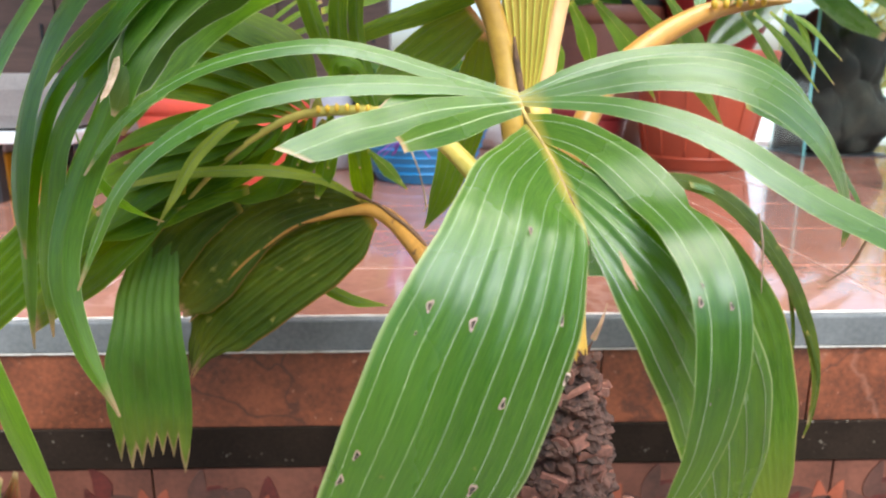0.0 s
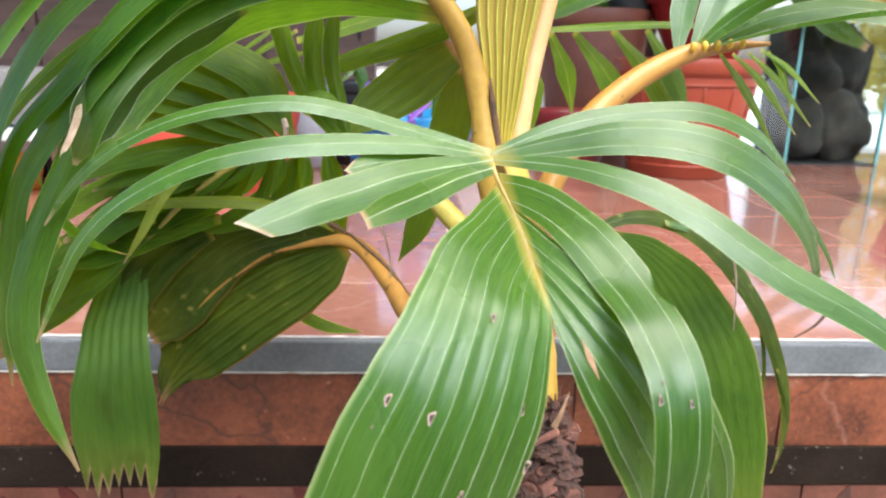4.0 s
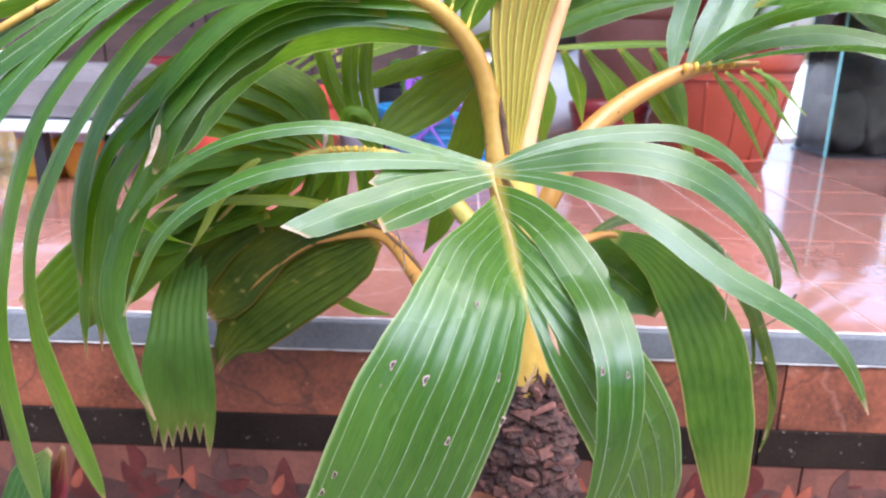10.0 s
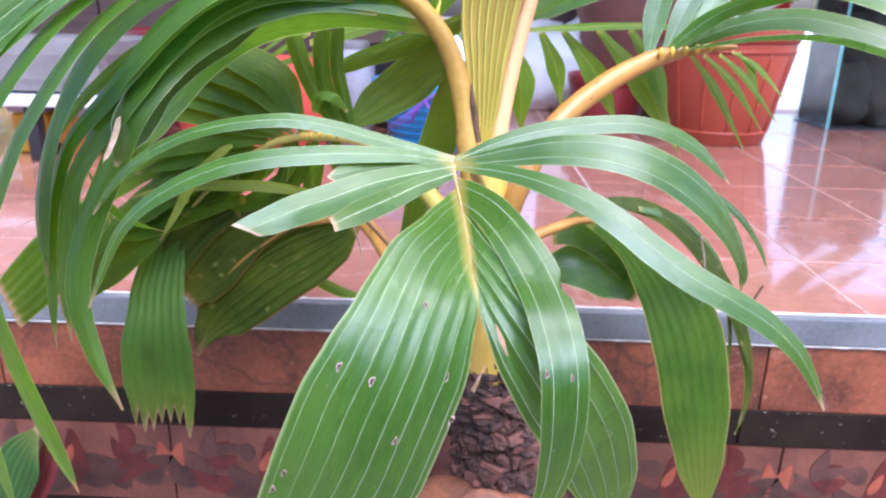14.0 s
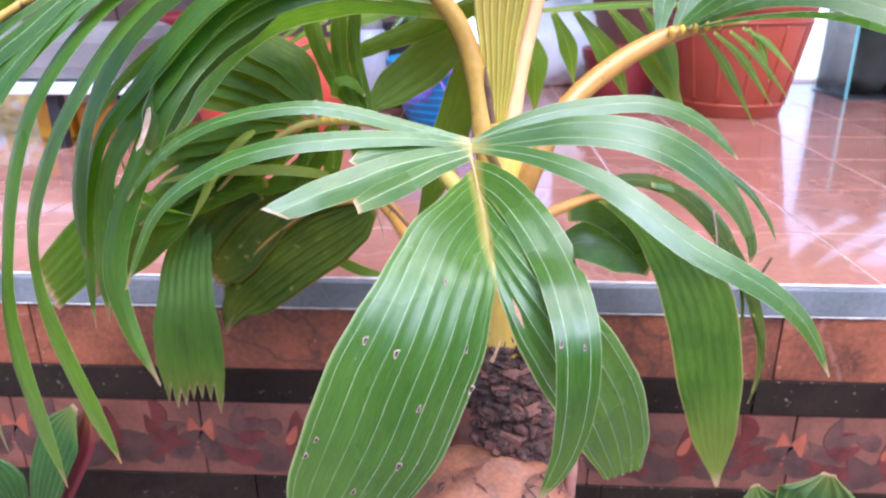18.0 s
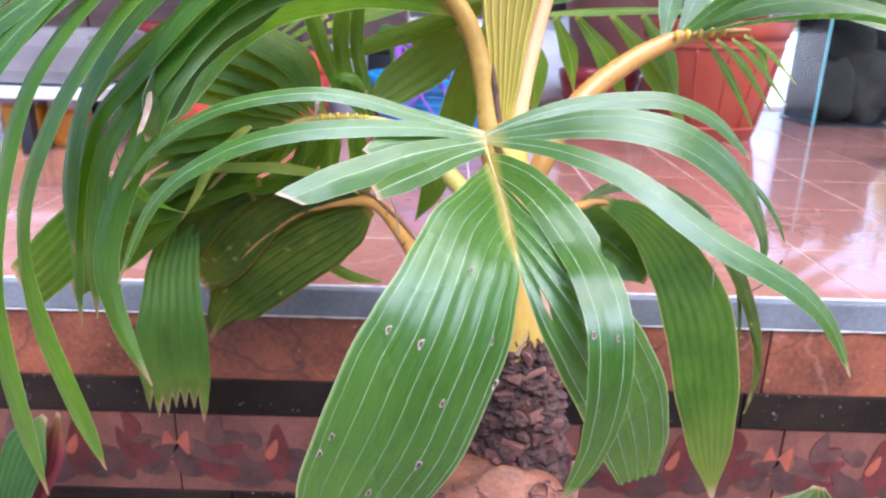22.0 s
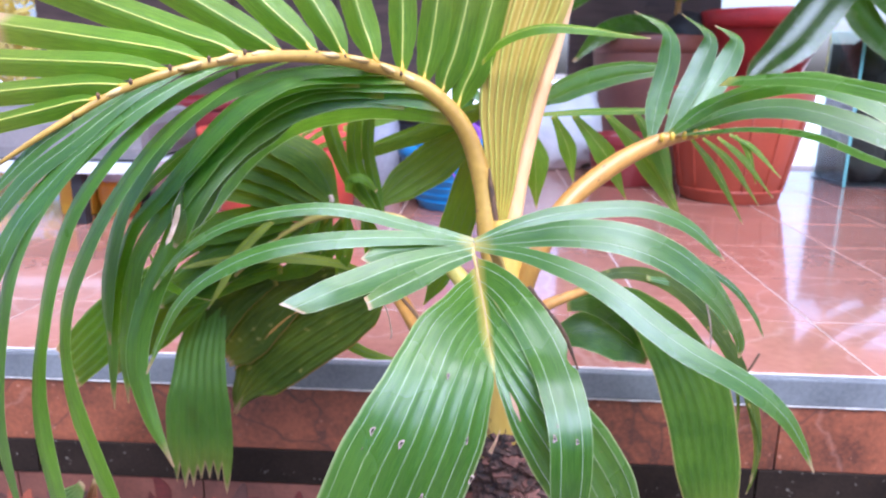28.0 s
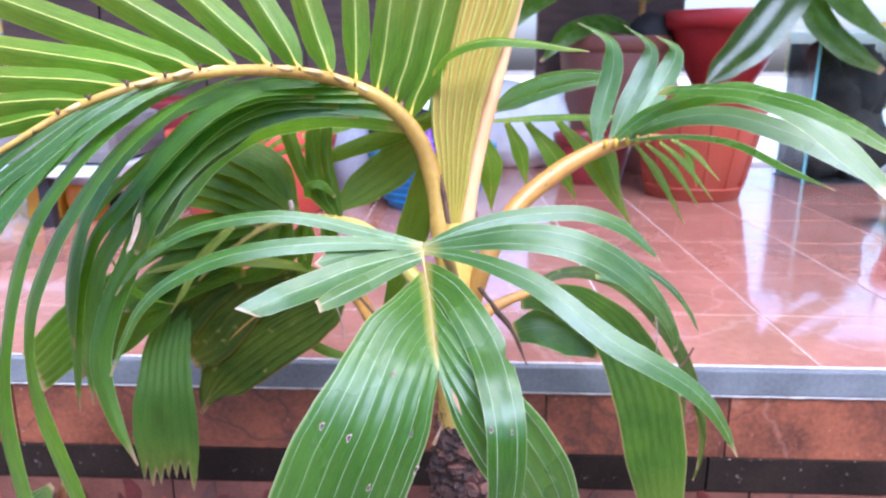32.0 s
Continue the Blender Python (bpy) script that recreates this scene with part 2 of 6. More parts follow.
PETIOLE_OCHRE = material("petiole_ochre_skin", (0.54, 0.32, 0.055), (0.36, 0.20, 0.033), 0.42, 18, 140, 0.2)
SPEAR = material("spear_skin", (0.50, 0.35, 0.07), (0.38, 0.30, 0.045), 0.4, 22, 160, 0.15, stretch=(1, 1, 0.15))
SPEAR_RIM = material("spear_rim_skin", (0.90, 0.54, 0.27), (0.82, 0.44, 0.17), 0.4, 20, 160, 0.1, stretch=(1, 1, 0.3))
BARK = material("trunk_fibre", (0.120, 0.052, 0.036), (0.024, 0.013, 0.010), 0.85, 70, 320, 1.0, stretch=(1, 1, 0.5))
CHIP = material("trunk_scale", (0.27, 0.105, 0.072), (0.08, 0.036, 0.027), 0.8, 40, 240, 0.8, spread=0.35)
ROOT = material("pinkish_root", (0.36, 0.16, 0.12), (0.22, 0.09, 0.065), 0.6, 30, 180, 0.4)
HUSK = material("coconut_husk", (0.34, 0.125, 0.055), (0.11, 0.042, 0.025), 0.6, 25, 220, 1.0)
FLOOR_TILE = material("floor_tile_glaze", (0.43, 0.19, 0.13), (0.33, 0.14, 0.095), 0.13, 7, 60, 0.03, spread=0.06, rough_var=0.05, coat=0.6)
RISER_TILE = material("riser_tile_glaze", (0.27, 0.078, 0.034), (0.08, 0.024, 0.013), 0.45, 9, 130, 0.9, spread=0.08)
GROUT = material("grout", (0.62, 0.52, 0.46), (0.42, 0.35, 0.31), 0.85, 30, 200, 0.4)
BROWN_GROUT = material("brown_grout", (0.20, 0.092, 0.060), (0.12, 0.055, 0.036), 0.9, 30, 200, 0.4)
MORTAR = material("pale_mortar", (0.78, 0.72, 0.66), (0.52, 0.46, 0.41), 0.9, 60, 300, 0.6)
TRIM = material("grey_trim", (0.19, 0.195, 0.2), (0.11, 0.115, 0.12), 0.4, 10, 150, 0.12)
GROUND = material("ground_sand", (0.20, 0.17, 0.14), (0.12, 0.10, 0.085), 0.9, 9, 120, 0.8)


# ---- building helpers ----
ANCHORED = []  # things whose parts are given in world places


def mesh_of(name, bm, mats, smooth=True):
    me = bpy.data.meshes.new(name)
    bm.to_mesh(me)
    bm.free()
    for m in mats if isinstance(mats, (list, tuple)) else [mats]:
        me.materials.append(m)
    if smooth:
        for p in me.polygons:
            p.use_smooth = True
    return me


def part(name, bm, mats, parent, label="", smooth=True):
    ob = new(name, mesh_of(name, bm, mats, smooth))
    ob.parent = parent
    if parent in ANCHORED:
        ob.matrix_parent_inverse = Matrix.Translation(-parent.location)
    if label:
        ob["label"] = label
    return ob


def thing(name, x, y, z, label, category, group="", kind=""):
    ob = new(name)
    ob.empty_display_size = 0.02
    ob.location = (x, y, z)
    bpy.context.view_layer.update()
    return tagged(ob, label, category, group, kind)


def box(bm, x0, y0, z0, x1, y1, z1, bevel=0.0):
    r = bmesh.ops.create_cube(bm, size=1.0)
    for v in r["verts"]:
        v.co = Vector(((x0 + x1) / 2 + v.co.x * (x1 - x0), (y0 + y1) / 2 + v.co.y * (y1 - y0), (z0 + z1) / 2 + v.co.z * (z1 - z0)))
    if bevel:
        es = {e for v in r["verts"] for e in v.link_edges}
        bmesh.ops.bevel(bm, geom=list(es), offset=bevel, segments=2, affect="EDGES", profile=0.6)
    return bm


def spline(pts, n):
    """n + 1 points on a Catmull-Rom curve through pts."""
    p = [Vector(q) for q in pts]
    p = [p[0] * 2 - p[1]] + p + [p[-1] * 2 - p[-2]]
    out = []
    for i in range(n + 1):
        u = i / n * (len(p) - 3)
        k = min(int(u), len(p) - 4)
        t = u - k
        a, b, c, d = p[k : k + 4]
        out.append(0.5 * (2 * b + (c - a) * t + (2 * a - 5 * b + 4 * c - d) * t * t + (3 * b - a - 3 * c + d) * t**3))
    return out


def along_list(values, s):
    """The value at s (0 to 1) of evenly spaced values, eased between them."""
    u = s * (len(values) - 1)
    k = min(int(u), len(values) - 2)
    t = u - k
    t = t * t * (3 - 2 * t) * 0.5 + t * 0.5
    return values[k] * (1 - t) + values[k + 1] * t


def tube(bm, pts, radii, n=24, sides=10, flat=1.0, up=(0, 0, 1), lump=0.0, seed=0.0):
    """A tapered tube along a curve; flat squeezes it along up."""
    path = spline(pts, n)
    rings = []
    for i, c in enumerate(path):
        t = (path[min(i + 1, n)] - path[max(i - 1, 0)]).normalized()
        side = t.cross(Vector(up))
        side = side.normalized() if side.length > 1e-4 else Vector((1, 0, 0))
        top = side.cross(t).normalized()
        r = along_list(radii, i / n)
        ring = []
        for j in range(sides):
            a = 2 * math.pi * j / sides
            q = side * math.cos(a) * r + top * math.sin(a) * r * flat
            if lump:
                q *= 1 + lump * noise.noise((c + q) * 60 + Vector((seed, 0, 0)))
            ring.append(bm.verts.new(c + q))
        rings.append(ring)
    for a, b in zip(rings, rings[1:]):
        for j in range(sides):
            bm.faces.new((a[j], a[(j + 1) % sides], b[(j + 1) % sides], b[j]))
    bm.faces.new(rings[0][::-1])
    bm.faces.new(rings[-1])
    return bm


def leaflet(parent, pts, widths, ribs=1, facing=(0, -0.75, 0.66), roll=0.0, twist=0.0, fold=0.055, mat=None, n=26, ragged=0.0, holes=(), label="", name="leaflet", rib=0.00026, cup=0.0, cut=0.0, root=(), notch=(), fresh=1.0):
    """One blade along pts with the given widths. ribs: how many pleats it has, each with a pale midrib. facing: where its upper face looks.
    fold: depth of the pleats against their width; cup: how far the margins droop; ragged: how torn its end is; cut: how obliquely its end is cut off; holes: (along, across, size) of small bites; root: the stalk points that its right to left edge grows from; notch: (along, across, depth, length) torn out of a margin; fresh: under 1 leaves the end green."""
    path = spline(pts, n)
    rnd = random.Random(int(abs(path[0].x * 9137 + path[-1].z * 7919 + path[-1].x * 533) * 1000))
    bm = bmesh.new()
    uvl = bm.loops.layers.uv.new("UVMap")
    margin = bm.verts.layers.float.new("margin")
    along = bm.verts.layers.float.new("along")
    cols = 6 * ribs + 1
    sheet, length = [], 0.0
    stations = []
    wave = rnd.uniform(0, 9)
    tears = [rnd.uniform(0.0, ragged) for _ in range(ribs + 1)]
    for i, c in enumerate(path):
        s = i / n
        t = (path[min(i + 1, n)] - path[max(i - 1, 0)]).normalized()
        nor = Vector(facing) - t * t.dot(Vector(facing))
        if nor.length < 1e-3:
            nor = Vector((0, -1, 0))
        nor.normalize()
        nor = Matrix.Rotation(radians(roll + twist * s), 3, t) @ nor
        side = t.cross(nor).normalized()
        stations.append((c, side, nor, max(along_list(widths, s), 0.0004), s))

    def surface(s, u):
        i = min(int(s * n), n - 1)
        k = s * n - i
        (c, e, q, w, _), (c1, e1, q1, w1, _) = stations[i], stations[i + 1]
        c, e, q, w = c.lerp(c1, k), e.lerp(e1, k).normalized(), q.lerp(q1, k).normalized(), w + (w1 - w) * k
        x = (u - 0.5) * w
        for place, across, depth, reach in notch:
            gone = max(0.0, 1 - abs(s - place) / reach) ** 0.6 * depth
            if (u - 0.5) * (across - 0.5) > 0:
                x = math.copysign(min(abs(x), w / 2 - gone), x)
        ph = u * ribs % 1.0 if u < 1 else 1.0
        z = (0.5 - abs(ph - 0.5)) * 2 - 0.5
        z = math.copysign(abs(z * 2) ** 0.8, z) / 2
        h = z * fold * w / ribs * min(1, 4 * s + 0.3)
        h -= cup * w * (2 * u - 1) ** 2
        h += 0.011 * w * math.sin(9 * s + wave + 2.5 * u)
        h += 0.0005 * noise.noise((c + e * x) * 24) + 0.0003 * noise.noise((c + e * x) * 75)
        pull = 0.0
        if ragged and s > 0.78:
            tooth = abs((u * ribs) % 1.0 - 0.5) * 2
            pull = (s - 0.78) / 0.22 * (ragged * tooth + tears[min(int(u * ribs), ribs)])
        slant = cut * w * max(0.0, s - 0.6) / 0.4 * (u - 0.5)
        return c + e * x + q * h + e.cross(q) * (pull * 0.09 - slant)

    starts = [(0.0, Vector((0, 0, 0)))] * cols
    if root:
        stem = spline(root, 24)
        for j in range(cols):
            u = j / (cols - 1)
            at = stem[round(u * 24)]
            first = min((k / 100 for k in range(46)), key=lambda q: (surface(q, u) - at).length)
            starts[j] = (first, at - surface(first, u))
    for i, c in enumerate(path):
        s = i / n
        if i:
            length += (c - path[i - 1]).length
        row = []
        for j in range(cols):
            u = j / (cols - 1)
            first, off = starts[j]
            v = bm.verts.new(surface(first + (1 - first) * s, u) + off * max(0.0, 1 - s / 0.4) ** 2)
            v[margin], v[along] = abs(2 * u - 1), s * fresh
            row.append(v)
        sheet.append((row, length))
    for (a, la), (b, lb) in zip(sheet, sheet[1:]):
        for j in range(cols - 1):
            f = bm.faces.new((a[j], a[j + 1], b[j + 1], b[j]))
            for lp, (u, v) in zip(f.loops, ((j, la), (j + 1, la), (j + 1, lb), (j, lb))):
                lp[uvl].uv = (u / (cols - 1) * ribs * 0.9, v * 12)
    # midribs, a thin raised cord above and below each pleat
    for k in range(ribs):
        for sign in (1, -1):
            last = None
            for i, (row, _) in enumerate(sheet):
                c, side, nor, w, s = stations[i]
                mid = row[6 * k + 3]
                half = rib * (1 - 0.5 * s) * min(1.0, 0.3 + w / (0.012 * ribs))
                lift = nor * sign
                a = bm.verts.new(mid.co - side * half + lift * 0.0001)
                b = bm.verts.new(mid.co + lift * (0.0001 + half * 0.9))
                d = bm.verts.new(mid.co + side * half + lift * 0.0001)
                if last:
                    for p, q, r, o in ((last[0], last[1], b, a), (last[1], last[2], d, b)):
                        f = bm.faces.new((p, q, r, o))
                        f.material_index = 1
                last = (a, b, d)
    # bites: flat dry discs, with each hole's shade laid on as a dark disc
    if holes:
        for hs, hu, size in holes:
            i = min(int(hs * n), n - 1)
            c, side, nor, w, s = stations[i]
            spot = surface(hs, hu)
            ring = []
            for j in range(16):
                a = 2 * math.pi * j / 16
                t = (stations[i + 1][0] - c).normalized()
                ring.append(bm.verts.new(spot + nor * 0.0009 + (side * math.cos(a) * 0.45 + t * math.sin(a)) * size * 0.9 * (1 + 0.25 * math.sin(3 * a + s * 40))))
            f = bm.faces.new(ring)
            f.material_index = 2
            ring = [bm.verts.new(spot + nor * 0.0013 + (q.co - spot - nor * 0.0009) * 0.66) for q in ring]
            f = bm.faces.new(ring)
            f.material_index = 3
    ob = part(name, bm, [mat or LEAF, RIB_YELLOW if mat in (LEAF_YOUNG, SPEAR) else RIB if mat is None else RIB_OLD, DRY, BITE], parent, label)
    return ob


DRY = material("dry_leaf_edge", (0.52, 0.37, 0.29), (0.32, 0.20, 0.13), 0.8, 60, 300, 0.5)
TEAR = material("dry_brown_tear", (0.40, 0.23, 0.13), (0.24, 0.12, 0.07), 0.8, 60, 300, 0.4)
BITE = material("bite_shade", (0.05, 0.035, 0.02), (0.02, 0.02, 0.01), 0.9, 60, 300, 0.5)
NUB = material("brown_nub", (0.30, 0.13, 0.04), (0.16, 0.07, 0.03), 0.6, 60, 300, 0.4)
NUB_GOLD = material("golden_nub", (0.78, 0.50, 0.05), (0.60, 0.34, 0.03), 0.45, 60, 300, 0.2)
PAD = material("pale_pad", (0.66, 0.44, 0.18), (0.50, 0.32, 0.11), 0.5, 60, 300, 0.2)
SEAM = material("dry_seam_bark", (0.17, 0.085, 0.040), (0.055, 0.030, 0.018), 0.9, 60, 300, 0.9)


def nub(parent, at, size=0.0024, mat=None):
    """A swollen joint where a leaflet meets the rachis."""
    bm = bmesh.new()
    bmesh.ops.create_uvsphere(bm, u_segments=12, v_segments=8, radius=size)
    for v in bm.verts:
        v.co = Vector((v.co.x * 0.75, v.co.y * 0.9, v.co.z * 1.25)) + Vector(at) + Vector((0, -0.002, 0.001))
    part("nub", bm, mat or NUB, parent)


def speckled(name, base, fleck, rough=0.25):
    """Polished dark stone with light flecks."""
    m = material(name, base, tuple(c * 0.5 for c in base), rough, 14, 160, 0.08)
    nt = m.node_tree
    n, l = nt.nodes, nt.links
    b = n["Principled BSDF"]
    old = b.inputs["Base Color"].links[0].from_socket
    tc, vo = n.new("ShaderNodeTexCoord"), n.new("ShaderNodeTexVoronoi")
    vo.inputs["Scale"].default_value = 120
    l.new(tc.outputs["Object"], vo.inputs["Vector"])
    no = n.new("ShaderNodeTexNoise")
    no.inputs["Scale"].default_value = 70
    l.new(tc.outputs["Object"], no.inputs["Vector"])
    r1, r2, mul = n.new("ShaderNodeMapRange"), n.new("ShaderNodeMapRange"), n.new("ShaderNodeMath")
    r1.inputs["From Min"].default_value, r1.inputs["From Max"].default_value, r1.inputs["To Min"].default_value, r1.inputs["To Max"].default_value = 0.18, 0.32, 1, 0
    r2.inputs["From Min"].default_value, r2.inputs["From Max"].default_value = 0.60, 0.68
    mul.operation = "MULTIPLY"
    l.new(vo.outputs["Distance"], r1.inputs[0])
    l.new(no.outputs[0], r2.inputs[0])
    l.new(r1.outputs[0], mul.inputs[0])
    l.new(r2.outputs[0], mul.inputs[1])
    mx = n.new("ShaderNodeMix")
    mx.data_type = "RGBA"
    l.new(mul.outputs[0], mx.inputs["Factor"])
    l.new(old, mx.inputs["A"])
    mx.inputs["B"].default_value = (*fleck, 1)
    l.new(mx.outputs["Result"], b.inputs["Base Color"])
    return m


def veined(m, colour, scale, width, strength):
    """Adds wandering veins of another colour to a material."""
    n, l = m.node_tree.nodes, m.node_tree.links
    b = n["Principled BSDF"]
    old = b.inputs["Base Color"].links[0].from_socket
    tc, wob, vo = n.new("ShaderNodeTexCoord"), n.new("ShaderNodeTexNoise"), n.new("ShaderNodeTexVoronoi")
    info, add = n.new("ShaderNodeObjectInfo"), n.new("ShaderNodeVectorMath")
    add.operation = "MULTIPLY_ADD"
    add.inputs[1].default_value = (7, 7, 7)
    l.new(info.outputs["Random"], add.inputs[0])
    l.new(tc.outputs["Object"], add.inputs[2])
    wob.inputs["Scale"].default_value, wob.inputs["Detail"].default_value = 9, 4
    l.new(add.outputs[0], wob.inputs["Vector"])
    mix = n.new("ShaderNodeMix")
    mix.data_type = "VECTOR"
    mix.inputs["Factor"].default_value = 0.12
    l.new(add.outputs[0], mix.inputs[4])
    l.new(wob.outputs["Color"], mix.inputs[5])
    vo.feature = "DISTANCE_TO_EDGE"
    vo.inputs["Scale"].default_value = scale
    l.new(mix.outputs[1], vo.inputs["Vector"])
    rg = n.new("ShaderNodeMapRange")
    rg.inputs["From Max"].default_value, rg.inputs["To Min"].default_value, rg.inputs["To Max"].default_value = width, strength, 0
    l.new(vo.outputs["Distance"], rg.inputs[0])
    mx = n.new("ShaderNodeMix")
    mx.data_type = "RGBA"
    l.new(rg.outputs[0], mx.inputs["Factor"])
    l.new(old, mx.inputs["A"])
    mx.inputs["B"].default_value = (*colour, 1)
    l.new(mx.outputs["Result"], b.inputs["Base Color"])


def spotted(m, colour, scale, low, high):
    """Adds scattered blotches of another colour to a material."""
    n, l = m.node_tree.nodes, m.node_tree.links
    b = n["Principled BSDF"]
    old = b.inputs["Base Color"].links[0].from_socket
    tc, no, rg, mx = n.new("ShaderNodeTexCoord"), n.new("ShaderNodeTexNoise"), n.new("ShaderNodeMapRange"), n.new("ShaderNodeMix")
    no.inputs["Scale"].default_value, no.inputs["Detail"].default_value = scale, 3
    l.new(tc.outputs["Object"], no.inputs["Vector"])
    rg.inputs["From Min"].default_value, rg.inputs["From Max"].default_value = low, high
    l.new(no.outputs[0], rg.inputs[0])
    mx.data_type = "RGBA"
    l.new(rg.outputs[0], mx.inputs["Factor"])
    l.new(old, mx.inputs["A"])
    mx.inputs["B"].default_value = (*colour, 1)
    l.new(mx.outputs["Result"], b.inputs["Base Color"])


spotted(LEAF_OLD, (0.12, 0.075, 0.02), 22, 0.64, 0.78)
spotted(LEAF_OLD, (0.34, 0.30, 0.07), 55, 0.66, 0.74)
spotted(LEAF, (0.24, 0.19, 0.06), 130, 0.74, 0.80)
spotted(LEAF_HANGING, (0.26, 0.22, 0.08), 110, 0.74, 0.80)
spotted(LEAF_FAN, (0.05, 0.09, 0.01), 26, 0.55, 0.75)
spotted(SHEATH, (0.28, 0.14, 0.035), 60, 0.64, 0.74)
spotted(PETIOLE, (0.14, 0.06, 0.02), 90, 0.68, 0.74)
spotted(PETIOLE_OCHRE, (0.12, 0.06, 0.02), 90, 0.68, 0.74)
spotted(RISER_TILE, (0.42, 0.20, 0.13), 80, 0.66, 0.76)
veined(FLOOR_TILE, (0.62, 0.42, 0.36), 5, 0.03, 0.22)
veined(RISER_TILE, (0.07, 0.025, 0.018), 5, 0.018, 0.75)
veined(RISER_TILE, (0.50, 0.26, 0.19), 2.3, 0.010, 0.2)
GRANITE = speckled("black_granite", (0.026, 0.016, 0.011), (0.14, 0.115, 0.09), 0.8)
GRANITE.node_tree.nodes["Principled BSDF"].inputs["Specular IOR Level"].default_value = 0.12
PATTERN_TILE = material("patterned_tile_glaze", (0.19, 0.066, 0.042), (0.10, 0.034, 0.023), 0.45, 14, 130, 0.2)
INLAY_RED = material("inlay_red", (0.13, 0.022, 0.018), (0.06, 0.012, 0.010), 0.4, 30, 150, 0.1)
INLAY_DARK = material("inlay_brown", (0.085, 0.034, 0.027), (0.04, 0.018, 0.015), 0.4, 30, 150, 0.1)
INLAY_GREY = material("inlay_grey", (0.12, 0.048, 0.036), (0.06, 0.025, 0.02), 0.4, 30, 150, 0.1)
INLAY_ORANGE = material("inlay_orange", (0.34, 0.085, 0.045), (0.25, 0.06, 0.03), 0.4, 30, 150, 0.1)
# near-white concrete: the yard's strong sunlight is put into its colour
YARD = material("pale_concrete", (0.80, 0.79, 0.77), (0.66, 0.65, 0.62), 0.6, 2.0, 40, 0.1)

# ---- setting: ground, yard, porch floor and its step ----
bm = bmesh.new()
bmesh.ops.create_grid(bm, x_segments=40, y_segments=40, size=120)
for v in bm.verts:
    v.co.z = -0.52
tagged(new("ground", mesh_of("ground", bm, GROUND)), "sandy brown ground in front of the porch", "ground", kind="structure")
bm = bmesh.new()
box(bm, -14, 2.62, -0.51, 14, 30, -0.03)
tagged(new("pavement", mesh_of("pavement", bm, YARD, False)), "pale sunlit concrete yard behind the porch", "pavement", kind="structure")

# unseen low wall, added behind the viewer to hold back low skylight
UNSEEN_WALL = material("unseen_wall_brown", (0.26, 0.23, 0.19), (0.17, 0.15, 0.125), 0.85, 2, 50, 0.3)
bm = box(bmesh.new(), -5.0, -2.95, -0.519, 5.0, -2.75, 0.7)
tagged(new("wall_front", mesh_of("wall_front", bm, UNSEEN_WALL, False)), "unseen grey-brown wall added to hold back low skylight", "wall", kind="structure")

# unseen roof slab and upper back wall, added to shade the porch and dim reflections
PLASTER = material("brown_plaster", (0.30, 0.22, 0.17), (0.22, 0.16, 0.125), 0.8, 3, 60, 0.2)
bm = box(bmesh.new(), -4.2, 0.30, 2.40, 4.2, 2.95, 2.52)
tagged(new("ceiling", mesh_of("ceiling", bm, PLASTER, False)), "unseen brown roof slab added to shade the porch", "ceiling", kind="structure")
bm = box(bmesh.new(), -4.2, 2.66, 1.05, 4.2, 2.80, 2.399)
for px_ in (-4.0, 3.9):
    box(bm, px_, 2.67, -0.03, px_ + 0.12, 2.79, 1.049)
tagged(new("wall_back", mesh_of("wall_back", bm, PLASTER, False)), "unseen brown beam wall added to dim reflections from the back", "wall", kind="structure")

TILE, X0, Y0 = 0.30, -0.545, 0.262
bm = bmesh.new()
box(bm, -3.3, 0.012, -0.51, 3.3, 2.60, -0.0012)
floor = tagged(new("floor", mesh_of("floor", bm, GROUT, False)), "glossy pinkish terracotta floor tiles with pale joints", "floor", kind="structure")


def tile_mesh(name, w, d, h, mat, bevel=0.0015):
    bm = box(bmesh.new(), -w / 2, -d / 2, -h, w / 2, d / 2, 0, bevel)
    return mesh_of(name, bm, mat, False)


def place(name, me, parent, x, y, z, rx=0, ry=0, rz=0):
    ob = new(name, me)
    ob.parent = parent
    ob.matrix_basis = pose(x, y, z, rx, ry, rz)
    return ob


rnd = random.Random(5)
full, first = tile_mesh("tile", TILE - 0.003, TILE - 0.003, 0.008, FLOOR_TILE), tile_mesh("tile", TILE - 0.003, Y0 - 0.018, 0.008, FLOOR_TILE)
for i in range(-9, 13):
    x = X0 + TILE * (i + 0.5)
    if abs(x) < 3.1:
        place("tile", first, floor, x, (Y0 + 0.014) / 2, rnd.uniform(-0.0003, 0.0003))
        for j in range(7):
            place("tile", full, floor, x, Y0 + TILE * (j + 0.5), rnd.uniform(-0.0003, 0.0003), rz=rnd.choice((0, 90, 180, 270)))

bm = box(bmesh.new(), -3.3, -0.006, -0.044, 3.3, 0.011, 0.0006, 0.003)
tagged(new("trim", mesh_of("trim", bm, TRIM, False)), "worn grey edge strip along the step's nosing", "trim", kind="structure")

bm = box(bmesh.new(), -3.3, 0.006, -0.51, 3.3, 0.0119, -0.0445)
riser = tagged(new("wall_step", mesh_of("wall_step", bm, BROWN_GROUT, False)), "tiled front face of the raised porch", "wall", kind="structure")
me_riser = tile_mesh("tile", 0.297, 0.1145, 0.007, RISER_TILE, 0.0012)
for i in range(-9, 10):
    x = 0.206 + 0.30 * (i + 0.5)
    if abs(x) < 3.1:
        place("riser_tile", me_riser, riser, x, 0.0 + rnd.uniform(-0.0006, 0.0004), -0.1025, rx=90)


